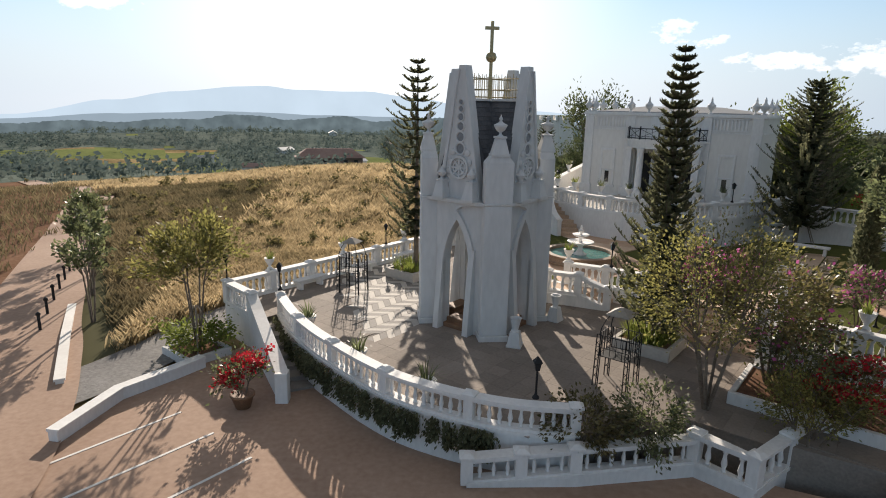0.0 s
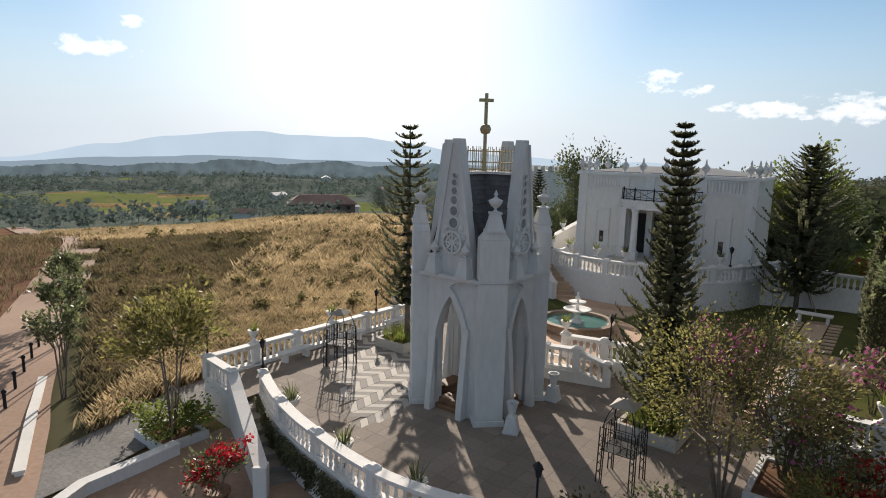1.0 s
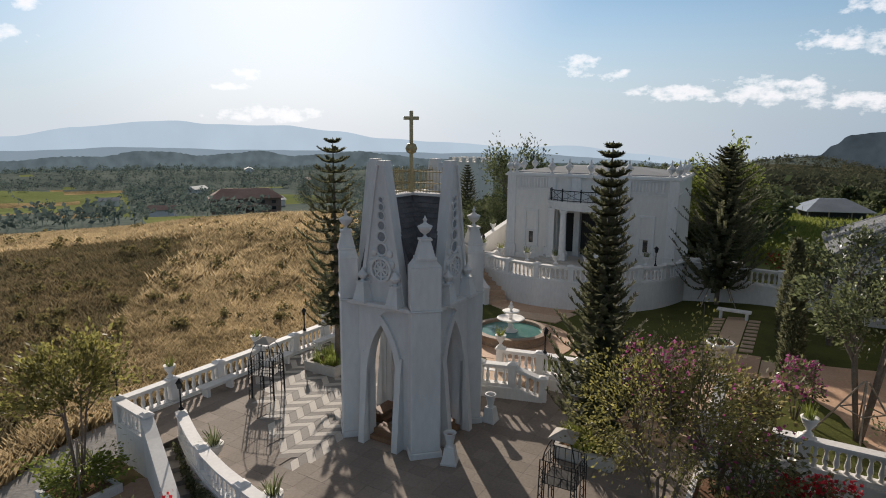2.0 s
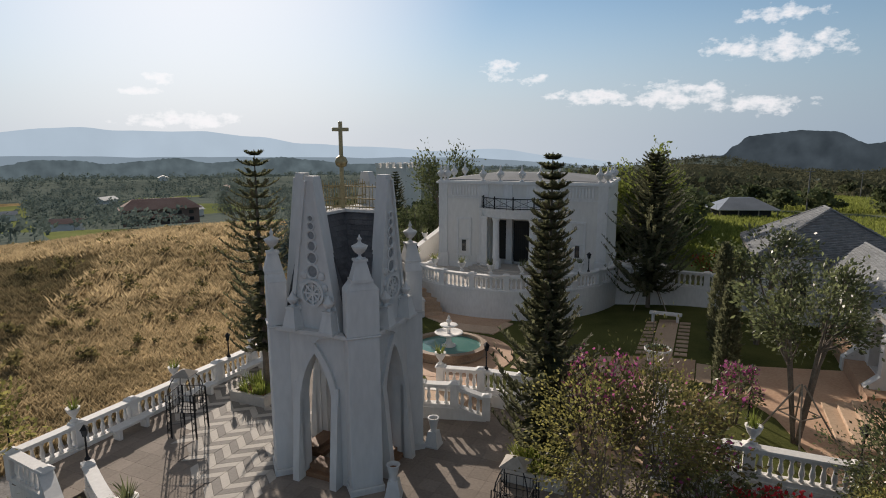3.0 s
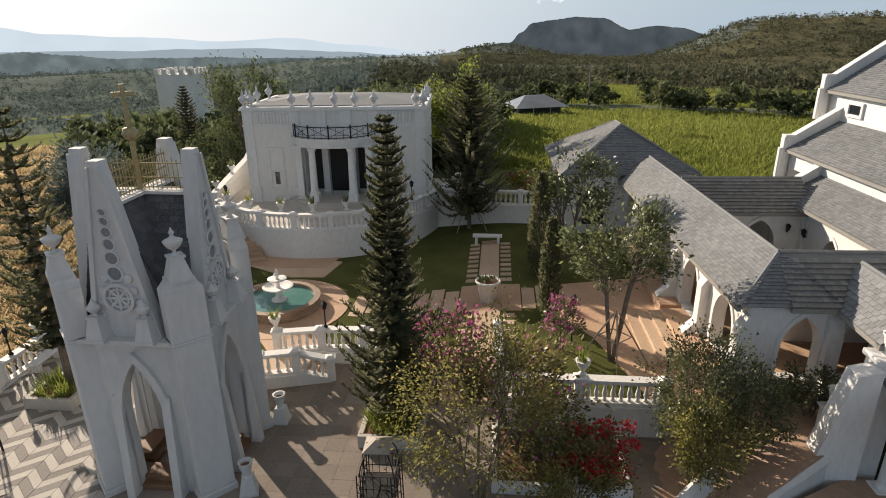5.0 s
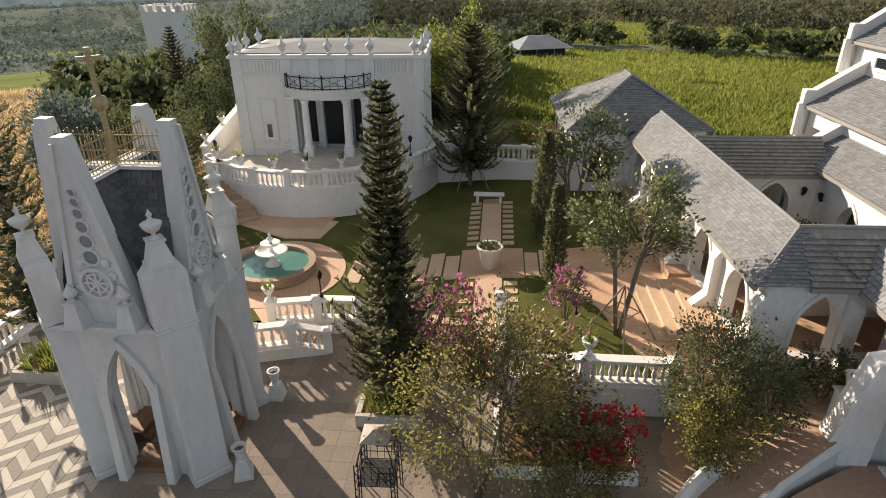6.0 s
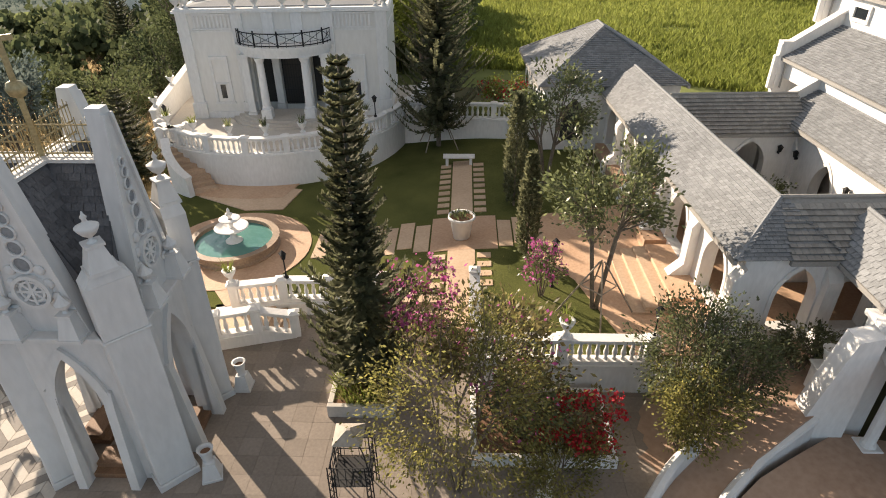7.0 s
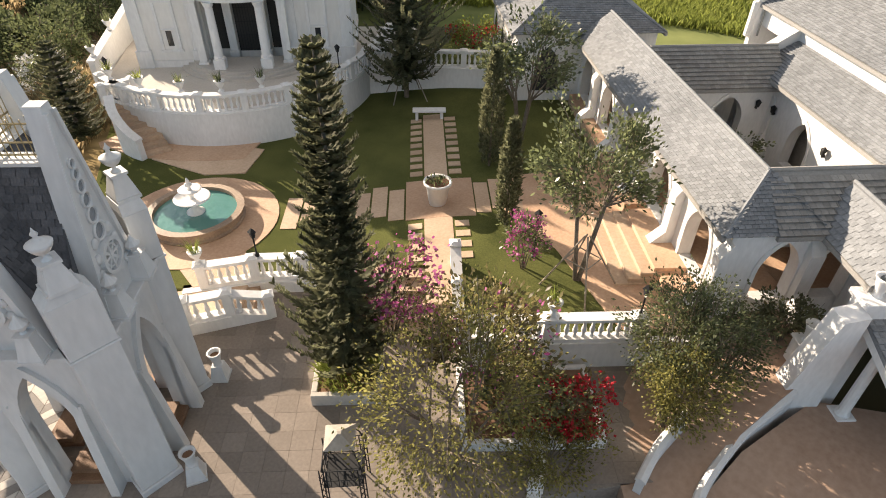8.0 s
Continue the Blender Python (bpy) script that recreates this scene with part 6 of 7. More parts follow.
RAMP_OUT = curve_through([W(2.6, 12.2), W(3.0, 13.3), W(4.5, 14.7), W(5.5, 15.3), W(6.3, 15.75)], 6)


def ramp_wall(name, line, z0, z1, h0, h1, label):
    n = len(line) - 1
    bm = bmesh.new()
    pts = [(x, y, z0 + (z1 - z0) * i / n) for i, (x, y) in enumerate(line)]
    run_of(bm, pts, 0.10, -1.6, h0)
    rings = []
    for i, p in enumerate(pts):  # rounded coping
        a, b = Vector(pts[max(0, i - 1)]), Vector(pts[min(n, i + 1)])
        d = Vector((-(b - a).y, (b - a).x, 0)).normalized()
        rings.append([bm.verts.new((p[0] + d.x * 0.14 * math.cos(t), p[1] + d.y * 0.14 * math.cos(t), p[2] + h0 + 0.12 * math.sin(t))) for t in (0, 0.7, 1.57, 2.44, 3.14)])
    for r, q in zip(rings, rings[1:]):
        for k in range(4):
            bm.faces.new((r[k], r[k + 1], q[k + 1], q[k]))
    bm.faces.new(rings[0]), bm.faces.new(rings[-1][::-1])
    return solid(name, bm, WHITE_OLD, label, "wall", kind="structure")


ramp_wall("wall_ramp_inner", RAMP_IN, 0.05, 0.4, 0.4, 0.4, "short rounded white ramp wall by the shrubs")
ramp_wall("wall_ramp_outer", RAMP_OUT, -0.45, 0.6, 0.38, 0.38, "curving white ramp wall with a rounded top")


def ramp_z(x, y):
    a = x * CU + y * SU
    return -0.05 + 1.2 * smooth(a, 1.8, 7.0)


draped("ramp_pavement", [W(1.2, 12.9), W(3.0, 13.3), W(4.5, 14.7), W(6.0, 15.6), W(7.2, 16.2), W(8.5, 18.7), W(4.5, 18.7), W(4.4, 17.9), W(2.7, 17.6), W(1.3, 15.6)], ramp_z, CONCRETE, "sandy concrete ramp up to the cloister porch", 0.8, 0.03, 0.8, "pavement")
porch = thing("porch", "white gate porch with a raking buttress and small shingle roof", "porch", site_pose(0, 0, 0))
bm = bmesh.new()
box(bm, 7.2, 7.9, 16.0, 16.6, -0.4, 3.75, bevel=0.03), box(bm, 7.12, 7.98, 15.92, 16.68, 3.75, 3.92, bevel=0.02)
part("pillar", bm, WHITE, porch)
bm = bmesh.new()
prism(bm, [(5.95, -0.4), (5.95, 0.7), (6.6, 3.55), (7.2, 3.7), (7.2, -0.4)], 15.72, 16.3)
part("raking_buttress", bm, WHITE, porch)
bm = bmesh.new()
box(bm, 7.9, 12, 16.1, 16.45, 3.3, 3.75)
part("beam", bm, WHITE, porch)
for a in (7.75, 10.6):
    bm = bmesh.new()
    box(bm, a - 0.28, a + 0.28, 15.2, 15.76, -0.4, 0.35, bevel=0.03)
    lathe(bm, [(0.2, 0.35), (0.2, 0.42), (0.15, 0.5), (0.13, 2.75), (0.2, 2.85), (0.2, 2.95)], 12, a, 15.48)
    part("column", bm, WHITE, porch)
gable_roof(porch, pose(8.3, 16.35, 0), 1.85, 3.1, 4.15, 5.25, ROOF_GREY, row=0.16, wide=0.26)
bm = bmesh.new()
prism(bm, [(-0.85, 3.7), (-0.85, 4.15), (0, 5.15), (0.85, 4.15), (0.85, 3.7)], 16.4, 16.65, m=pose(8.3, 0, 0))
part("gable_wall", bm, WHITE, porch)
bm = bmesh.new()
v = [bm.verts.new(p) for p in ((7.37, 13.6, 2.5), (12, 13.6, 2.5), (12, 16.0, 3.4), (7.37, 16.0, 3.4), (7.37, 13.6, 2.38), (12, 13.6, 2.38), (7.37, 16.0, 3.28))]
bm.faces.new(v[:4]), bm.faces.new((v[0], v[4], v[5], v[1])), bm.faces.new((v[0], v[3], v[6], v[4]))
lean = part("lean_to_roof", bm, ROOF_GREY, porch)
add_shingles(lean, ROOF_GREY, [dict(corner=(7.37, 13.6, 2.5), along=(1, 0, 0), up=(0, 2.4, 0.9), length=4.6, inside=lambda u, t: True, row=0.16, wide=0.26, thick=0.03)])
bm = bmesh.new()
prism(bm, [(13.6, 2.1), (13.6, 2.38), (16.0, 3.28), (16.0, 3.0)], 7.4, 7.6, m=Matrix(((0, 1, 0, 0), (1, 0, 0, 0), (0, 0, 1, 0), (0, 0, 0, 1))))
box(bm, 7.6, 12, 13.6, 13.8, 2.1, 2.38)
part("verge_beam", bm, WHITE, porch)
for a, b, z in ((7.55, 16.3, 3.92), (6.75, 16.65, 2.0)):
    th = thing("urn", "white flared urn standing on the porch masonry", "urn", site_pose(a, b, z), "porch urns")
    bm = bmesh.new()
    lathe(bm, [(0.14, 0), (0.1, 0.06), (0.13, 0.2), (0.2, 0.5), (0.25, 0.6), (0.18, 0.58), (0.12, 0.3)], 14, cap=False)
    part("urn_body", bm, WHITE, th, shade=True)
    if z < 3:
        bm = bmesh.new()
        box(bm, -0.24, 0.24, -0.24, 0.24, -2.4, -0.06, bevel=0.02), box(bm, -0.3, 0.3, -0.3, 0.3, -0.06, 0.0, bevel=0.01)
        part("pedestal", bm, WHITE, th)

# ---------------------------------------------------------------- beside the pavilion
STAIR_SIDE = [(*W(a, b), z) for a, b, z in curve_through([(-15.9, 29.6, 0.55), (-16.5, 29.95, 0.9), (-17.05, 30.45, 1.45), (-17.4, 31.2, 1.9)], 4)]
for line, label in ((STAIR_SIDE, "curved sloping white parapet of the pavilion stair"),
                    ([(*W(-19.6, 34.8), 2.1), (*W(-20.2, 41.5), 2.9), (*W(-21.6, 47), 3.7)], "long sloping white parapet beside the pavilion")):
    bm = bmesh.new()
    run_of(bm, line, 0.14, -1.6, 0.85), run_of(bm, line, 0.2, 0.85, 0.95)
    solid("wall_parapet", bm, WHITE, label, "parapet", kind="structure")
balustrade("short white balustrade at the stair's landing", [(*W(-18.0, 31.9), OV_FLOOR), (*W(-16.9, 32.8), OV_FLOOR)], 0.9, 0.26, 2.0, "pavilion balustrades")
pst = thing("pavilion_stair", "pale stone stair up to the pavilion terrace", "stairs", pose(0, 0, 0), "", "structure")
for k in range(8):
    t0 = k / 8
    bm = bmesh.new()
    L0, L1 = Vector(W(-15.9, 29.7)).lerp(Vector(W(-18.0, 31.8)), t0), Vector(W(-18.0, 31.8))
    R0, R1 = Vector(W(-14.9, 30.3)).lerp(Vector(W(-16.9, 32.7)), t0), Vector(W(-16.9, 32.7))
    slab(bm, [tuple(L0), tuple(R0), tuple(R1), tuple(L1)], 0.3, 0.5 + 0.198 * (k + 1))
    part("step", bm, SAND_PALE, pst)
balustrade("white balustrade at the pavilion's far side", [(*W(-6.1, 36.9), OV_FLOOR), (*W(-5.3, 40.5), OV_FLOOR)], 0.9, 0.26, 2.0, "pavilion balustrades")
balustrade("white balustrade on the wall beyond the lawn", [(*W(-6.0, 36.5), 2.1), (*W(1.0, 36.0), 2.1)], 0.9, 0.26, 2.4, "garden balustrades")
plain_wall("wall_lawn_end", "white wall closing the lawn behind the bench", at_z([W(-6.3, 36.5), W(1.0, 36.0)], 0), 0.16, 0.5, 2.08)
pots = ((-19.65, 35.3), (-19.9, 38.2))
for i, (a, b) in enumerate(pots):
    pot_plant("white urn with strap leaves on the sloping parapet", *W(a, b), 3.12 + 0.36 * i, 1.2, LEAF_MID, 90 + i)

keep = thing("castle_keep", "pale square battlemented tower among the trees", "tower", pose(23.4, 107.0, -6.6, 0, 0, -40))
bm = bmesh.new()
box(bm, -3.0, 3.0, -3.0, 3.0, 0, 12.7)
part("wall", bm, CREAM, keep)
bm = bmesh.new()
for k in range(4):
    m = Matrix.Rotation(math.pi / 2 * k, 4, "Z")
    for i in range(5):
        box(bm, -3.1 + 1.35 * i, -2.35 + 1.35 * i, -3.1, -2.6, 12.7, 13.5, m=m)
part("battlements", bm, CREAM, keep)

# ---------------------------------------------------------------- parking court edge and lane
plain_wall("wall_parking", "low white kerb wall at the parking court's edge", [(-8.5, 17.9, -1.2), (-9.1, 17.0, -1.2), (-10.25, 15.5, -1.2), (-10.8, 12.95, -1.2)], 0.14, -0.2, 0.34)
plain_wall("wall_lane", "low pale kerb wall along the lane", [(-12.6, 16.4, -1.35), (-14.8, 20.7, -1.4), (-17.1, 25.4, -1.55), (-19.3, 30.2, -1.95)], 0.12, -0.2, 0.3, CREAM)
for i in range(7):
    t = i / 6
    x, y = -15.6 + (-20.5 + 15.6) * t, 21.2 + (32.5 - 21.2) * t
    th = thing("bollard", "short dark post along the lane", "bollard", pose(x - 0.5, y, land_z(x, y)), "lane bollards")
    bm = bmesh.new()
    lathe(bm, [(0.06, 0), (0.06, 0.75), (0.09, 0.78), (0.09, 0.86), (0.02, 0.92)], 8)
    part("post", bm, IRON, th)
for a in (-15.75, -13.95, -12.1):
    bm = bmesh.new()
    c = [W(a, 1.6), W(a + 0.08, 1.6), W(a + 0.08, 5.7), W(a, 5.7)]
    slab(bm, c, lambda x, y: park_z(x, y) - 0.01, lambda x, y: park_z(x, y) + 0.012)
    solid("bay_line", bm, CREAM, "faded pale painted bay line on the concrete", "road marking", "bay lines")
planter(-20.3, -18.4, 7.4, 9.1, -1.25, 0.35, "kerbed bed with a staked young tree", mats=WHITE_OLD)


def stakes(x, y, z, h, r, n, label, turn=0.3):
    th = thing("tree_stakes", label, "stakes", pose(x, y, z), "tree stakes")
    for k in range(n):
        an = turn + 2 * math.pi * k / n
        bm = bmesh.new()
        tube(bm, (r * math.cos(an), r * math.sin(an), 0), (0.06 * math.cos(an), 0.06 * math.sin(an), h), 0.03, 0.028, 6)
        part("stake", bm, WOOD, th)
    bm = bmesh.new()
    for k in range(n):
        a0, a1 = turn + 2 * math.pi * k / n, turn + 2 * math.pi * (k + 1) / n
        q = r * 0.45
        tube(bm, (q * math.cos(a0), q * math.sin(a0), h * 0.55), (q * math.cos(a1), q * math.sin(a1), h * 0.55), 0.022, seg=5)
    part("brace", bm, WOOD, th)
    return th


stakes(19.9, 29.2, 1.0, 2.3, 1.25, 4, "timber stakes propping the dense conifer")
stakes(14.3, 14.2, 1.06, 2.0, 1.25, 4, "timber stakes propping the frangipani", 0.8)
stakes(*W(-19.3, 8.3), -1.0, 1.7, 0.7, 4, "timber stakes propping the young tree")

# far buildings
FARM = (-37.0, 246.0)
red = thing("farmhouse", "long building with a dull red-brown hipped roof beyond the dry field", "building", pose(*FARM, land_z(*FARM) + 0.8, 0, 0, 14))
bm = bmesh.new()
box(bm, -13, 13, -5, 5, -1, 5.6)
part("wall", bm, BRICK, red)
bm = bmesh.new()
taper(bm, 0, 0, 5.5, 5.75, 28.0, 28.0, 12.0, 12.0), taper(bm, 0, 0, 5.75, 9.2, 28.0, 18.0, 12.0, 0.5)
part("roof", bm, RED_TILE, red)
for i in range(6):
    for z in (0.9, 3.4):
        bm = bmesh.new()
        box(bm, -11.6 + 4.2 * i, -10.0 + 4.2 * i, -5.06, -4.98, z, z + 1.3)
        part("window", bm, GLASS, red)
bm = bmesh.new()
prism(bm, [(-8.4, 2.9), (-4.9, 3.9), (-4.9, 3.7), (-8.4, 2.7)], -9.0, 4.0, m=Matrix(((0, 1, 0, 0), (1, 0, 0, 0), (0, 0, 1, 0), (0, 0, 0, 1))))
part("lean_to", bm, RED_TILE, red)
for i, (b, r, w, mt) in enumerate(((-15.5, 262, 5.0, RED_TILE), (-19.5, 330, 4.5, ZINC), (-6.2, 300, 5.5, ZINC), (-12.5, 420, 6.0, CREAM), (-3.0, 520, 6.0, RED_TILE), (-8.0, 640, 7.0, CREAM))):
    x, y = r * math.sin(radians(b)), r * math.cos(radians(b))
    hut = thing("village_house", ("small house with a dull red roof among the trees", "small shed with a pale sheet roof among the trees", "small pale house among the trees")[(RED_TILE, ZINC, CREAM).index(mt)], "house", pose(x, y, land_z(x, y), 0, 0, 20 * i), "village houses")
    bm = bmesh.new()
    box(bm, -w, w, -w * 0.55, w * 0.55, -0.5, 3.2)
    part("wall", bm, CREAM, hut)
    bm = bmesh.new()
    prism(bm, [(-w * 0.7, 3.1), (0, 3.1 + w * 0.32), (w * 0.7, 3.1)], -w * 1.1, w * 1.1, m=Matrix(((0, 1, 0, 0), (1, 0, 0, 0), (0, 0, 1, 0), (0, 0, 0, 1))))
    part("roof", bm, mt, hut)
shed = thing("shed", "open farm shed with a pale sheet roof", "shed", pose(66, 71, land_z(66, 71) - 0.3, 0, 0, -20))
# Solid near-black block stands in for the shade under the open roof.
bm = bmesh.new()
box(bm, -3.4, 3.4, -2.2, 2.2, 0, 1.9)
part("wall", bm, DARK_INSIDE, shed)
bm = bmesh.new()
taper(bm, 0, 0, 1.78, 1.86, 8.6, 8.6, 6.0, 6.0), taper(bm, 0, 0, 1.86, 3.4, 8.6, 3.4, 6.0, 0.3)
part("roof", bm, ZINC, shed)
for x in (-4.0, -1.4, 1.4, 4.0):
    bm = bmesh.new()
    tube(bm, (x, -2.8, -0.2), (x, -2.8, 1.82), 0.09, 0.09, 6)
    part("post", bm, WOOD, shed)
for i, (x, y) in enumerate(((82, 74), (150, 118), (60, 170), (-12, 300))):
    pl = thing("utility_pole", "slim grey concrete utility pole in the fields", "pole", pose(x, y, land_z(x, y)), "utility poles")
    bm = bmesh.new()
    tube(bm, (0, 0, 0), (0, 0, 7.5), 0.14, 0.09, 8), box(bm, -0.9, 0.9, -0.06, 0.06, 6.9, 7.05)
    part("pole", bm, GRAVEL, pl)


# ---------------------------------------------------------------- plants
def araucaria(label, x, y, z, height, spread, seed, bare=0.12, gap=0.29, sag=0.22, arms=10, ragged=0.0, shape=((0, 0.8), (0.12, 1.0), (0.26, 0.92), (0.4, 0.6), (0.7, 0.48), (0.88, 0.33), (1.0, 0.14))):
    """Whorls of upswept branches round a straight stem, closer and shorter towards the tip."""
    def outline_at(f):
        for (f0, r0), (f1, r1) in zip(shape, shape[1:]):
            if f <= f1:
                return r0 + (r1 - r0) * (f - f0) / (f1 - f0)
        return shape[-1][1]
    rng = random.Random(seed)
    t = thing("araucaria", label, "tree", pose(x, y, z), "araucarias")
    bm = bmesh.new()
    tube(bm, (0, 0, 0), (0, 0, height * 0.5), 0.13, 0.08, 8), tube(bm, (0, 0, height * 0.5), (0, 0, height * 0.98), 0.08, 0.015, 7)
    vs, fs = [], []
    h = height * bare
    tiers = []
    while h < height * 0.985:
        f = (h - height * bare) / (height * (1 - bare))
        tiers.append((h, f))
        h += gap * (1.25 if f < 0.4 else 1.0)
    for h, f in tiers:
        length = spread * outline_at(f) * (0.88 + 0.2 * rng.random())
        n = arms if f > 0.4 else max(6, arms - 2)
        turn0 = rng.random() * 6.3
        for k in range(n):
            an = turn0 + 2 * math.pi * k / n + rng.uniform(-0.15, 0.15)
            rise = 0.12 + 0.3 * f
            ln = length * rng.uniform(0.75 - ragged, 1.1 + ragged)
            pts = []
            for i in range(7):
                s = i / 6
                r = ln * s
                pts.append(Vector((r * math.cos(an), r * math.sin(an), h + ln * (rise * s * s * 0.9 - sag * math.sin(s * math.pi) * (1 - f)))))
            for p, q in zip(pts, pts[1:]):
                if f < 0.8:
                    tube(bm, p, q, 0.014, 0.010, 3)
            dens = 6
            for i in range(1, 7):
                p, q = pts[i - 1], pts[i]
                d = (q - p).normalized()
                side = d.cross(Vector((0, 0, 1))).normalized()
                upv = side.cross(d)
                for j in range(dens):
                    c = p + (q - p) * ((j + rng.random()) / dens)
                    for sgn in (-1, 1):
                        ln2 = (0.17 + 0.09 * (1 - f)) * rng.uniform(0.7, 1.15) * (1.15 - 0.5 * i / 6)
                        way = (d * 0.75 + side * sgn * rng.uniform(0.5, 1.0) + upv * rng.uniform(-0.1, 0.8)).normalized()
                        wv = way.cross(upv).normalized() * ln2 * 0.3
                        k0 = len(vs)
                        vs += [c - wv, c + wv, c + way * ln2 + wv * 0.4, c + way * ln2 - wv * 0.4]
                        fs.append((k0, k0 + 1, k0 + 2, k0 + 3))
    part("trunk", bm, BARK, t)
    part("crown", mesh_from("crown", vs, fs, LEAF_DARK), None, t)
    return t


def broadleaf(label, x, y, z, height, spread, seed, leaf, size=0.2, count=2600, stem=0.08, forks=5, low=0.35, flower=None, flowers=0, name="tree", category="tree", squash=0.8, group=""):
    """A forked stem, limbs, and a broken crown of leaf sprays round the limb ends."""
    rng = random.Random(seed)
    t = thing(name, label, category, pose(x, y, z), group)
    bm = bmesh.new()
    ends = []
    for k in range(forks):
        an = 2 * math.pi * k / forks + rng.uniform(-0.4, 0.4)
        base = Vector((0.1 * math.cos(an), 0.1 * math.sin(an), 0))
        mid = Vector((spread * 0.25 * math.cos(an), spread * 0.25 * math.sin(an), height * low * rng.uniform(0.85, 1.15)))
        tube(bm, base * 0.6, mid, stem * rng.uniform(0.7, 1.0), stem * 0.6, 6)
        for j in range(4):
            a2 = an + rng.uniform(-0.9, 0.9)
            r = spread * rng.uniform(0.35, 0.95)
            tip = Vector((r * math.cos(a2), r * math.sin(a2), height * (low + (1 - low) * rng.uniform(0.25, 0.95) * (1.15 - 0.45 * r / spread))))
            tube(bm, mid, tip, stem * 0.5, stem * 0.12, 5)
            ends.append((mid, tip))
            for _ in range(2):
                tw = tip + Vector((rng.gauss(0, 1), rng.gauss(0, 1), rng.gauss(0.2, 0.7))) * spread * 0.22
                tube(bm, mid.lerp(tip, 0.75), tw, stem * 0.2, stem * 0.08, 4)
                ends.append((mid.lerp(tip, 0.7), tw))
    part("trunk", bm, BARK, t)

    def place(r):
        a, b = r.choice(ends)
        c = a.lerp(b, r.uniform(0.55, 1.05)) + Vector((r.gauss(0, 1), r.gauss(0, 1), r.gauss(0, squash))) * spread * 0.13
        return c, (c - Vector((0, 0, height * 0.5))).normalized()
    vs, fs = leaves(count, place, size, 0.5, 0.25, seed + 1)
    part("crown", mesh_from("crown", vs, fs, leaf), None, t)
    if flower:
        some = rng.sample(ends, max(2, len(ends) // 3))

        def bloom(r):
            a, b = r.choice(some)
            c = b + Vector((r.gauss(0, 1), r.gauss(0, 1), r.gauss(0, 0.8))) * spread * 0.14
            return c, None
        vs, fs = leaves(flowers, bloom, size * 0.8, 0.8, 0, seed + 2)
        part("blossom", mesh_from("blossom", vs, fs, flower), None, t)
    return t


araucaria("tall slender dark green araucaria in a stone planter", 7.2, 16.85, 0.3, 9.85, 1.85, 5, bare=0.12, sag=0.42, gap=0.28, ragged=0.1, shape=((0, 0.75), (0.1, 1.0), (0.26, 0.95), (0.36, 0.62), (0.45, 0.43), (0.75, 0.35), (0.9, 0.23), (1.0, 0.07)))
araucaria("dark green araucaria in a planter beside the terrace rail", -1.0, 25.6, 0.3, 9.9, 1.8, 8, bare=0.2, gap=0.4, sag=0.3, arms=7, ragged=0.15, shape=((0, 0.7), (0.15, 1.0), (0.3, 0.95), (0.55, 0.76), (0.8, 0.46), (1.0, 0.14)))
araucaria("dense dark conifer held up by timber stakes", 19.9, 29.2, 1.0, 8.8, 2.4, 12, bare=0.16, gap=0.19, sag=0.35, arms=9, ragged=0.3, shape=((0, 0.8), (0.15, 1.0), (0.5, 0.85), (0.8, 0.55), (1.0, 0.12)))
araucaria("small araucaria in the rough garden by the pavilion", *W(-19.4, 31.5), 0.9, 4.2, 1.5, 14, bare=0.05, shape=((0, 1.0), (0.5, 0.8), (0.8, 0.45), (1.0, 0.12)))
araucaria("young araucaria before the battlemented tower", 13.6, 66.0, land_z(13.6, 66), 9.0, 1.8, 15, bare=0.1, shape=((0, 1.0), (0.5, 0.8), (0.8, 0.5), (1.0, 0.12)))
broadleaf("tall open shrub with yellow-green leaves in the planter", 7.0, 12.6, 0.0, 5.6, 2.15, 21, LEAF_YELLOW, 0.095, 6600, 0.06, 6, 0.38, name="shrub", category="shrub")
broadleaf("open shrub with yellow-green leaves by the court rail", 8.8, 10.9, -0.5, 2.5, 1.3, 22, LEAF_YELLOW, 0.09, 4200, 0.05, 6, 0.3, name="shrub", category="shrub")
broadleaf("sprawling bougainvillea with rusty leaves and magenta bracts", *W(-2.0, 16.4), 0.2, 4.3, 1.7, 23, LEAF_RUST, 0.17, 2500, 0.05, 8, 0.28, PINK, 110, "bougainvillea", "shrub")
broadleaf("red bougainvillea in the white planter", *W(0.05, 15.2), 0.3, 1.7, 0.85, 25, LEAF_RUST, 0.13, 900, 0.03, 6, 0.3, RED, 1100, "bougainvillea", "shrub")
broadleaf("low shrub filling the white planter", *W(-1.2, 15.6), 0.3, 2.2, 1.4, 26, LEAF_MID, 0.14, 1600, 0.04, 6, 0.25, PINK, 120, "shrub", "shrub")
broadleaf("low dark shrub with reddish leaves behind the court rail", 3.3, 11.55, -0.8, 1.9, 0.95, 27, LEAF_RUST, 0.13, 1700, 0.04, 6, 0.2, name="shrub", category="shrub", group="court shrubs")
broadleaf("low dark shrub with green leaves behind the court rail", 5.0, 11.5, -0.8, 2.1, 1.0, 28, LEAF_MID, 0.12, 1900, 0.04, 6, 0.2, name="shrub", category="shrub", group="court shrubs")
broadleaf("young frangipani tree with large leaves, tied to stakes", 14.5, 14.4, 1.05, 6.2, 1.75, 31, LEAF_MID, 0.15, 4400, 0.10, 4, 0.45)
broadleaf("leafy young tree before the hall", *W(0.9, 30.2), 1.05, 5.6, 1.9, 33, LEAF_MID, 0.19, 3200, 0.09, 4, 0.4)
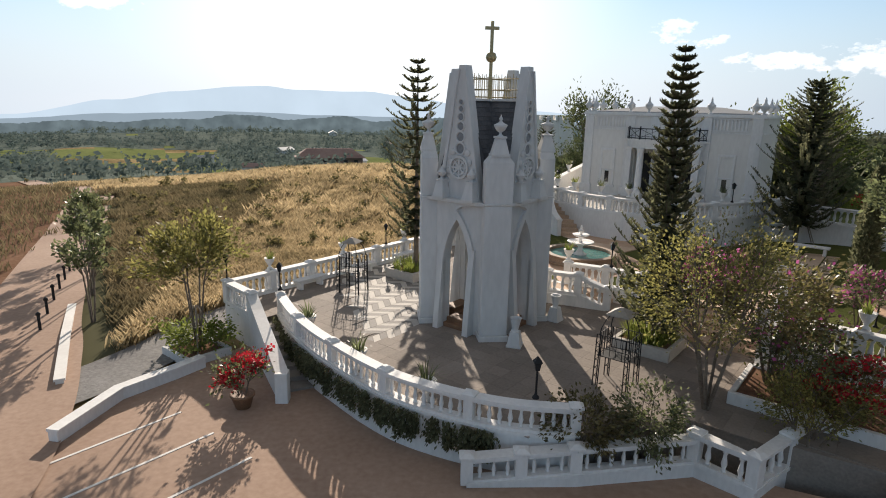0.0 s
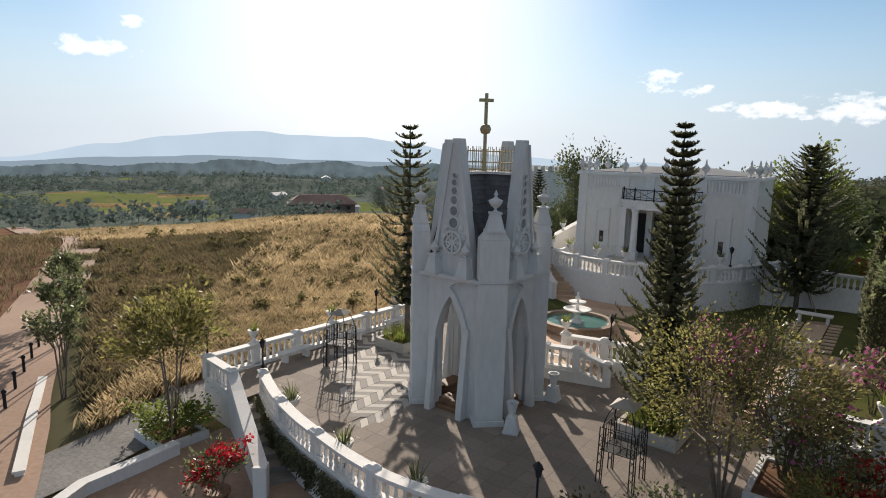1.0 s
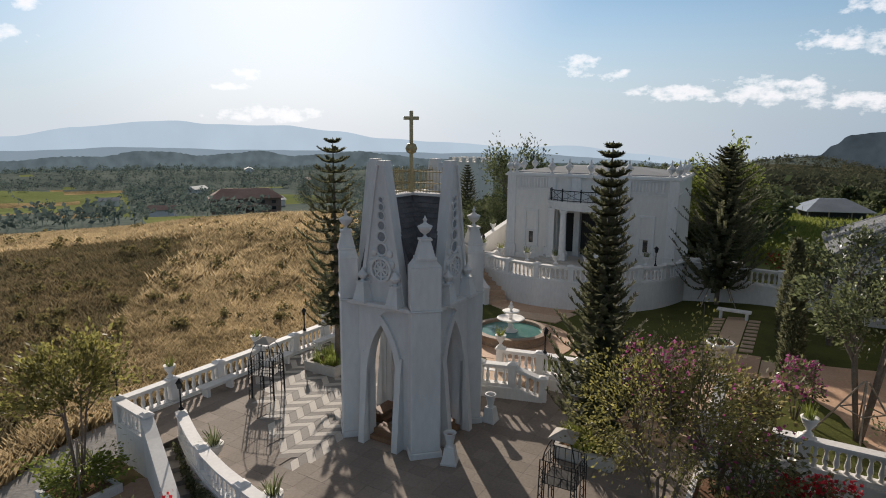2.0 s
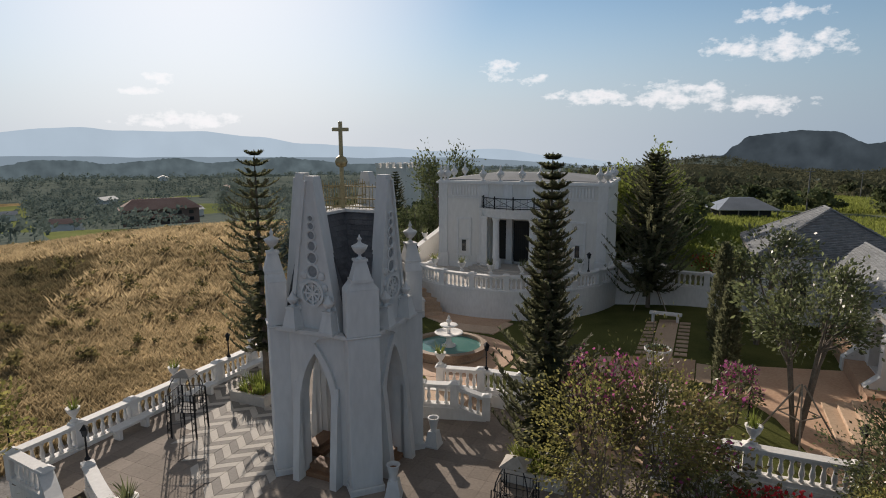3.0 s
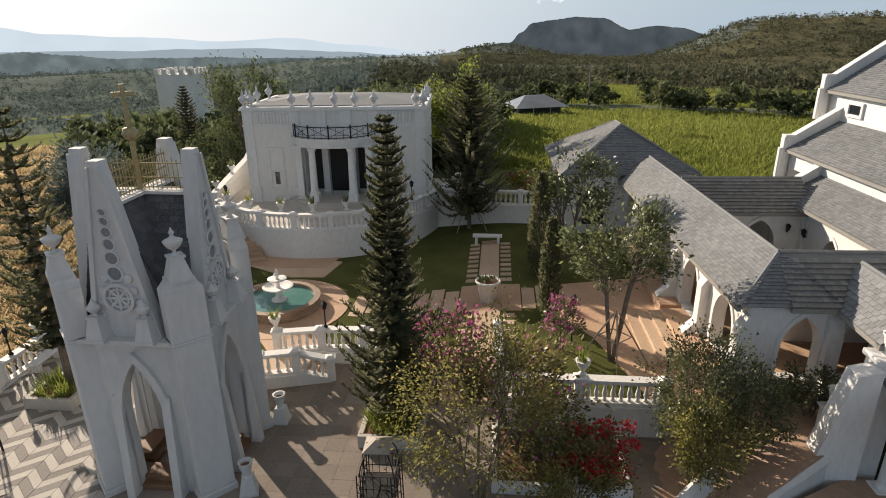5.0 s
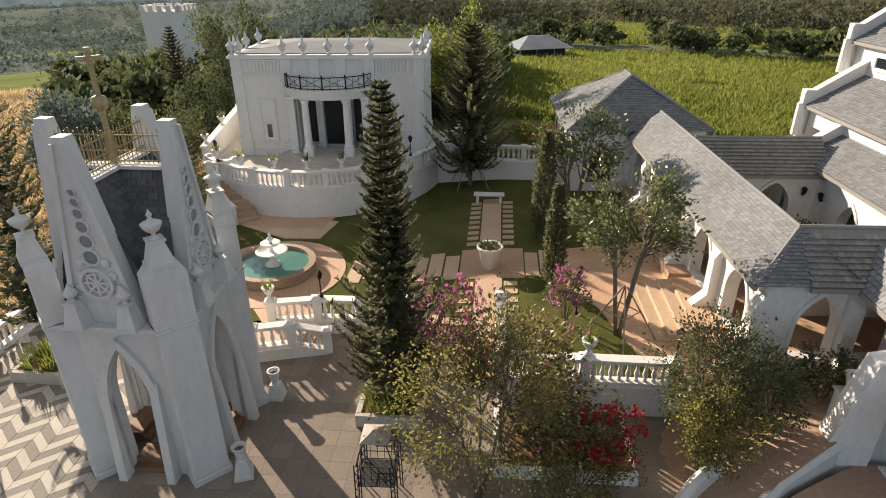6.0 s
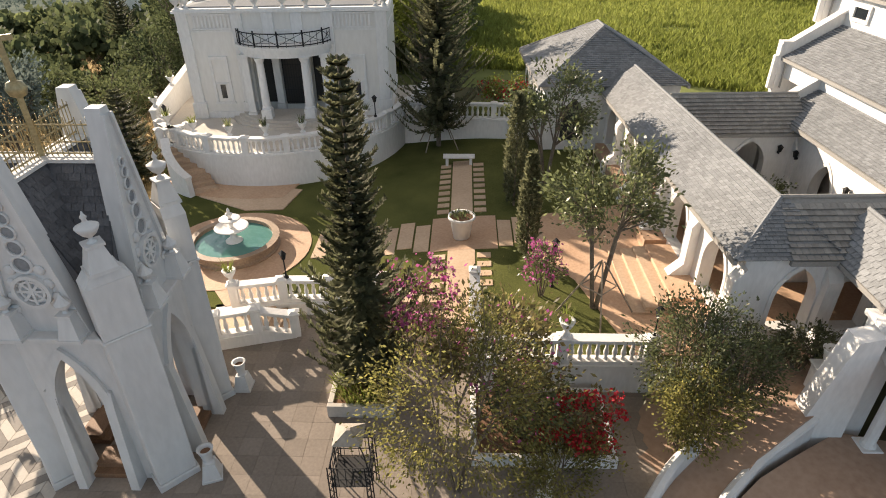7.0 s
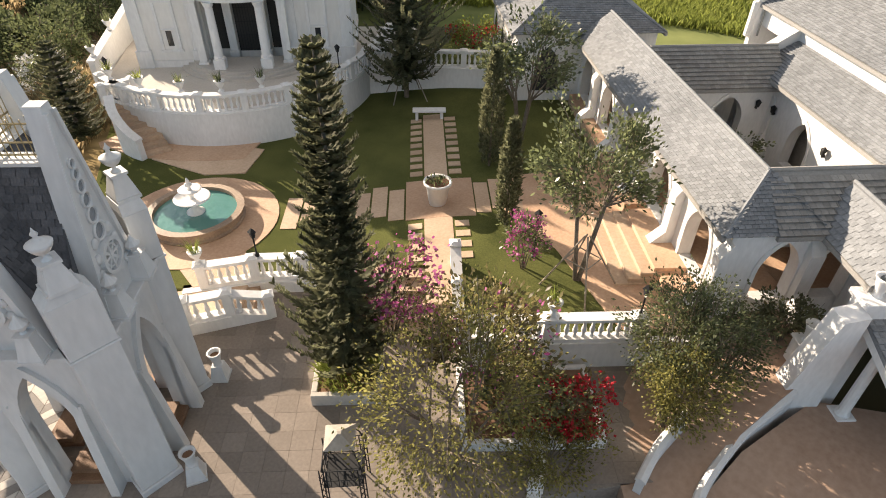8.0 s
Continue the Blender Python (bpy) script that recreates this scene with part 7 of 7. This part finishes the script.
broadleaf("bougainvillea with purple bracts by the lawn", *W(-0.3, 21.0), 1.05, 2.0, 0.8, 35, LEAF_MID, 0.13, 700, 0.03, 5, 0.4, PINK, 420, "bougainvillea", "shrub")
broadleaf("bougainvillea with magenta bracts above the stair", *W(-4.6, 18.3), 0.4, 3.4, 1.3, 36, LEAF_RUST, 0.17, 700, 0.04, 6, 0.4, PINK, 750, "bougainvillea", "shrub")
broadleaf("leafy round shrub with small shiny leaves", *W(3.2, 16.5), 0.3, 4.2, 1.25, 41, LEAF_MID, 0.105, 6000, 0.06, 8, 0.15, name="shrub", category="shrub", squash=1.1)
broadleaf("low shrub with yellow-flecked leaves by the ramp", *W(2.9, 15.3), 0.0, 2.9, 1.1, 42, LEAF_YELLOW, 0.10, 4800, 0.05, 8, 0.15, name="shrub", category="shrub", squash=1.1)
broadleaf("dense dark shrub by the cloister corner", *W(4.5, 16.5), 0.4, 3.1, 1.05, 43, LEAF_MID, 0.10, 4200, 0.06, 8, 0.15, name="shrub", category="shrub", squash=1.1)
broadleaf("small round shrub by the porch", *W(6.6, 17.5), 1.0, 1.9, 0.75, 44, LEAF_DARK, 0.12, 2200, 0.04, 6, 0.2, name="shrub", category="shrub", squash=1.1)
broadleaf("staked young tree with thin foliage", *W(-19.3, 8.3), -1.0, 5.2, 1.6, 51, LEAF_YELLOW, 0.17, 3300, 0.05, 4, 0.5)
broadleaf("yellow-green shrub in the kerbed bed", *W(-19.3, 8.2), -1.0, 1.0, 1.2, 52, LEAF_BRIGHT, 0.16, 1500, 0.03, 7, 0.2, name="shrub", category="shrub")
broadleaf("bougainvillea with red bracts in a pot", *W(-14.6, 7.1), -0.95, 1.5, 0.85, 53, LEAF_MID, 0.13, 900, 0.03, 6, 0.35, RED, 800, "bougainvillea", "shrub")
broadleaf("green shrub in the courtyard", *W(9.0, 26.6), 1.4, 1.8, 0.9, 54, LEAF_MID, 0.14, 1500, 0.04, 6, 0.2, name="shrub", category="shrub")
broadleaf("bright shrub with red bracts beyond the lawn wall", *W(-0.6, 38.2), 2.0, 2.0, 1.3, 55, LEAF_BRIGHT, 0.16, 1600, 0.04, 6, 0.25, RED, 350, "shrub", "shrub")
pot = thing("flower_pot", "round brown pot holding the red bougainvillea", "plant pot", pose(*W(-14.6, 7.1), -1.22))
bm = bmesh.new()
lathe(bm, [(0.22, 0), (0.34, 0.4), (0.38, 0.42), (0.38, 0.48), (0.3, 0.47)], 14)
part("pot", bm, BROWN_WOOD, pot, shade=True)
for i in range(5):
    x, y = -16.0 - 1.9 * i, 22.5 + 3.6 * i
    broadleaf("thin roadside sapling with drooping leaves", x + 1.3, y, land_z(x, y), 4.2 + 0.4 * (i % 2), 0.95, 70 + i, LEAF_MID, 0.2, 900, 0.05, 3, 0.5, group="roadside saplings")


def cypress(x, y, z, h, r, seed, label):
    rng = random.Random(seed)
    t = thing("cypress", label, "tree", pose(x, y, z), "cypresses")
    bm = bmesh.new()
    tube(bm, (0, 0, 0), (0, 0, h * 0.9), 0.06, 0.015, 6)
    part("trunk", bm, BARK, t)

    def place(q):
        f = q.random() ** 0.8
        rr = r * (math.sin(math.pi * (0.12 + 0.86 * f)) ** 0.6) * q.uniform(0.55, 1.0) * (1.1 - 0.35 * f)
        an = q.uniform(0, 6.283)
        return Vector((rr * math.cos(an), rr * math.sin(an), 0.15 + h * 0.97 * f)), (0.5 * math.cos(an), 0.5 * math.sin(an), 0.8)
    vs, fs = leaves(3600, place, 0.19, 0.35, -0.6, seed)
    part("crown", mesh_from("crown", vs, fs, LEAF_DARK), None, t)


cypress(15.1, 18.05, 1.05, 4.1, 0.42, 1, "slim dark green column cypress on the lawn")
cypress(17.8, 21.4, 1.05, 4.9, 0.5, 2, "slim dark green column cypress on the lawn")

# vines hanging over the front wall
for i, (k0, k1) in enumerate(((1, 7), (8, 13), (13, 19), (19, 25), (25, 30), (30, 34))):
    p0 = ARC[k0]
    v = thing("hanging_vine", "dark green vine hanging over the curved white wall", "vine", pose(p0[0], p0[1], 0), "hanging vines")

    def place(q, k0=k0, k1=k1, p0=p0):
        f = k0 + (k1 - k0) * q.random()
        j = min(int(f), len(ARC) - 2)
        a, b = Vector(ARC[j]), Vector(ARC[j + 1])
        c = a.lerp(b, f - j)
        n = Vector(((b - a).y, -(b - a).x)).normalized()
        drop = 0.55 + 0.35 * noise.noise((f * 0.9, 3.0, 0)) + 0.25 * noise.noise((f * 3, 8.0, 0))
        while noise.noise((f * 0.75, 5.0, 1.0)) < -0.12 and q.random() < 0.9:
            f = k0 + (k1 - k0) * q.random()
        j = min(int(f), len(ARC) - 2)
        a, b = Vector(ARC[j]), Vector(ARC[j + 1])
        c = a.lerp(b, f - j)
        z = 0.05 - drop * 1.35 * q.random() ** 0.9
        return Vector((c.x - p0[0] + n.x * (0.2 + 0.16 * q.random()), c.y - p0[1] + n.y * (0.2 + 0.16 * q.random()), z)), (n.x, n.y, -0.7)
    vs, fs = leaves(1100, place, 0.12, 0.55, 0.5, 200 + i)
    part("foliage", mesh_from("foliage", vs, fs, LEAF_DARK), None, v)


# ---------------------------------------------------------------- fields and woods
def blades(name, count, spot, h, width, mats, label, category, seed, tips=3):
    rng = random.Random(seed)
    vs, fs = [], []
    made = 0
    while made < count:
        p = spot(rng)
        if p is None:
            continue
        made += 1
        x, y, s = p
        z = land_z(x, y) - 0.05
        for _ in range(tips):
            an, L = rng.uniform(0, 6.283), h * s * rng.uniform(0.6, 1.2)
            d = Vector((math.cos(an), math.sin(an), 0))
            o = Vector((x + rng.gauss(0, 0.25 * s), y + rng.gauss(0, 0.25 * s), z))
            w = Vector((-d.y, d.x, 0)) * width * s
            k = len(vs)
            vs += [o - w, o + w, o + d * L * 0.18 + Vector((0, 0, L * 0.65)) + w * 0.8, o + d * L * 0.5 + Vector((0, 0, L))]
            fs += [(k, k + 1, k + 2), (k, k + 2, k + 3)]
    ob = new(name, mesh_from(name, vs, fs, mats))
    return tagged(ob, label, category, kind="stuff")


def dry_spot(rng):
    bear, r = radians(rng.uniform(-62, 15)), 14 + 110 * rng.random() ** 1.25
    x, y = 2 + r * math.sin(bear), 12 + r * math.cos(bear)
    a, b = x * CU + y * SU, -x * SU + y * CU
    if (a > -21.4 and b > 7) or (y < 17 and x > -12) or land_kind(x, y) != 0:
        return None
    q = min((x - px) ** 2 + (y - py) ** 2 for px, py in ROAD[::3])
    if q < 2.6 ** 2 or min((x - px) ** 2 + (y - py) ** 2 for px, py in TRACK) < 1.5 ** 2:
        return None
    row = 0.5 + 0.5 * math.cos(2.24 * (0.99 * x - 0.14 * y) + 1.2 * noise.noise((x / 12, y / 12, 2)))  # planted in rows on the swell
    k = smooth(y, 38, 50) * smooth(x, -32, -22)
    if rng.random() < 0.75 * k * (1 - row):
        return None
    return x, y, 0.7 + 0.0055 * r + 0.22 * noise.noise((x / 5, y / 5, 1)) + 0.35 * k * row


LEAF_WEED = material("brown_weed_blades", (0.12, 0.105, 0.058), 0.8, second=(0.28, 0.215, 0.12), coarse=0.08, fine=0.6, island=0.4, bump=0, through_light=0.4, gloss=0.1)
blades("dry_grass", 85000, dry_spot, 0.72, 0.026, LEAF_DRY, "tall dry golden grass covering the slope", "grass", 3)


def weed_spot(rng):
    bear, r = radians(rng.uniform(-62, -10)), 18 + 90 * rng.random()
    x, y = 2 + r * math.sin(bear), 12 + r * math.cos(bear)
    a, b = x * CU + y * SU, -x * SU + y * CU
    if (a > -22.4 and b > 6) or land_kind(x, y) != 3 and rng.random() > 0.12:
        return None
    if min((x - px) ** 2 + (y - py) ** 2 for px, py in ROAD[::3]) < 3.2 ** 2:
        return None
    return x, y, 0.75 + 0.006 * r + 0.3 * noise.noise((x / 5, y / 5, 1))


blades("brown_weeds", 40000, weed_spot, 0.6, 0.024, LEAF_WEED, "patches of brown and olive weeds among the dry grass", "weeds", 6)


def crop_spot(rng):
    bear, r = radians(rng.uniform(34, 86)), 44 + 140 * rng.random() ** 1.3
    x, y = 2 + r * math.sin(bear), 12 + r * math.cos(bear)
    if land_kind(x, y) != 1 or noise.noise((x / 9, y / 9, 5)) < -0.45:
        return None
    a, b = x * CU + y * SU, -x * SU + y * CU
    if a < 26 and b < 44:
        return None
    return x, y, 1.0 + 0.006 * r


blades("crop", 30000, crop_spot, 0.55, 0.045, LEAF_CROP, "bright green crop in the field behind the church", "crop", 4)


def far_trees(name, count, spot, label, seed, mats, n_leaf=46, sink=0.0):
    rng = random.Random(seed)
    vs, fs = [], []
    made = 0
    while made < count:
        p = spot(rng)
        if p is None:
            continue
        made += 1
        x, y, h = p
        z = land_z(x, y) - sink * h
        lobes = [Vector((rng.gauss(0, h * 0.2), rng.gauss(0, h * 0.2), h * rng.uniform(0.42, 0.82))) for _ in range(4)]
        for i in range(n_leaf):
            c = Vector((x, y, z)) + rng.choice(lobes) + Vector((rng.gauss(0, 1), rng.gauss(0, 1), rng.gauss(0, 0.8))) * h * 0.14
            d = Vector((rng.gauss(0, 1), rng.gauss(0, 1), rng.gauss(0, 1))).normalized()
            s = d.orthogonal().normalized()
            q = h * rng.uniform(0.06, 0.13)
            k = len(vs)
            vs += [c - d * q, c + s * q * 0.8, c + d * q, c - s * q * 0.8]
            fs.append((k, k + 1, k + 2, k + 3))
        k = len(vs)
        w = h * 0.025
        vs += [(x - w, y, z - 0.3), (x + w, y, z - 0.3), (x + w * 0.5, y, z + h * 0.55), (x - w * 0.5, y, z + h * 0.55)]
        fs.append((k, k + 1, k + 2, k + 3))
    return tagged(new(name, mesh_from(name, vs, fs, mats)), label, "woods", kind="stuff")


def wood_spot(rng, lo=-45, hi=30):
    bear, r = radians(rng.uniform(lo, hi)), 130 * (1750 / 130) ** rng.random()
    x, y = 2 + r * math.sin(bear), 12 + r * math.cos(bear)
    if -0.13 < bear < -0.03 and r < 400:
        return None
    if -0.48 < bear < -0.29 and 205 < r < 310 and rng.random() > 0.3:
        return None
    k = land_kind(x, y)
    if k not in (2, 3) and rng.random() > 0.03:
        return None
    if k == 3 and rng.random() > (0.5 if bear < 0.9 else 1.0):
        return None
    if noise.noise((x / 55, y / 55, 7)) < -0.25 or (r < 300 and bear < 0.2 and rng.random() < 0.8):
        return None
    return x, y, rng.uniform(3.8, 8.2)


far_trees("distant_woods", 6500, wood_spot, "dark green trees scattered over the far hills", 9, LEAF_FAR_HAZED, 22, 0.15)
far_trees("scrub_woods", 4200, lambda rng: wood_spot(rng, 30, 100), "dull brown-green scrub trees beyond the crop field", 11, LEAF_HILL, 22, 0.2)


LEAF_BELT = material("rough_tree_leaves", (0.075, 0.095, 0.046), 0.8, second=(0.16, 0.18, 0.08), coarse=0.15, fine=2.0, island=0.4, bump=0, through_light=0.42, gloss=0.1)


def hedge_spot(rng):
    pick = rng.random()
    if pick < 0.45:  # behind the pavilion
        bear, r = radians(rng.uniform(3, 33)), rng.uniform(46, 95)
    elif pick < 0.75:  # right of the pavilion and behind the hall
        bear, r = radians(rng.uniform(30, 44)), rng.uniform(42, 75)
    else:
        bear, r = radians(rng.uniform(38, 75)), rng.uniform(98, 112) if rng.random() < 0.6 else rng.uniform(190, 230)
    x, y = 2 + r * math.sin(bear), 12 + r * math.cos(bear)
    a, b = x * CU + y * SU, -x * SU + y * CU
    if a > -23.5 and b < 46:
        return None
    return x, y, rng.uniform(2.2, 5.0)


far_trees("tree_belt", 420, hedge_spot, "belt of rough green trees and bushes behind the buildings", 10, LEAF_BELT, 210)


def eucalypt(x, y, h, seed, label, leaf):
    return broadleaf(label, x, y, land_z(x, y), h, h * 0.24, seed, leaf, 0.3, 2600, 0.12, 3, 0.55, squash=1.6)


eucalypt(14.8, 52.5, 12.0, 91, "tall thin feathery tree behind the pavilion", LEAF_BELT)
eucalypt(17.4, 53, 9.0, 92, "thin feathery tree behind the pavilion", LEAF_BELT)
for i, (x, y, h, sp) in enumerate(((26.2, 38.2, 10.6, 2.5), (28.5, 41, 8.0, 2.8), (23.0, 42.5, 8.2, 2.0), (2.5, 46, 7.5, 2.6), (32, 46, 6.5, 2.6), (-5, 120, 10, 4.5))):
    broadleaf("tall bright green tree behind the pavilion" if i == 0 else "dense dark round-headed tree behind the pavilion", x, y, land_z(x, y), h, sp, 95 + i, (LEAF_BRIGHT, LEAF_BELT, LEAF_BELT, LEAF_FAR_HAZED, LEAF_BELT, LEAF_FAR_HAZED)[i], 0.26, 5200, 0.14, 6, 0.3)


def bush_spot(rng):
    bear, r = radians(rng.uniform(-58, 12)), 24 + 170 * rng.random()
    x, y = 2 + r * math.sin(bear), 12 + r * math.cos(bear)
    a, b = x * CU + y * SU, -x * SU + y * CU
    if (a > -23 and b > 6) or land_kind(x, y) not in (0, 3) or min((x - px) ** 2 + (y - py) ** 2 for px, py in ROAD[::3]) < 12:
        return None
    return x, y, rng.uniform(0.6, 1.4)


far_trees("field_bushes", 520, bush_spot, "low dull green bushes scattered in the dry grass", 12, LEAF_RUST, 60)


def hill_spot(rng):
    bear, r = radians(rng.uniform(38, 76)), rng.uniform(480, 800) if rng.random() < 0.5 else rng.uniform(1250, 1640)
    x, y = 2 + r * math.sin(bear), 12 + r * math.cos(bear)
    return x, y, rng.uniform(4, 8) * (1 + r / 2500)


far_trees("hill_woods", 6500, hill_spot, "dense dull green woods covering the far hills", 13, LEAF_HILL, 14, 0.45)
broadleaf("rounded shrub with pale cream flower heads by the pavilion", *W(-23.0, 36.5), 0.2, 2.6, 1.2, 57, LEAF_MID, 0.14, 1500, 0.04, 6, 0.3, CREAM, 1600, "flowering_shrub", "shrub")

for i, (x, y, h) in enumerate(((8.2, 47.5, 6.0), (12.4, 52.5, 7.0), (15.6, 54.5, 8.0), (5.4, 52.0, 5.0))):
    broadleaf("light green leafy tree by the battlemented tower", x, y, land_z(x, y), h, 2.2, 130 + i, LEAF_BELT, 0.22, 3600, 0.09, 5, 0.25, group="trees by the tower")
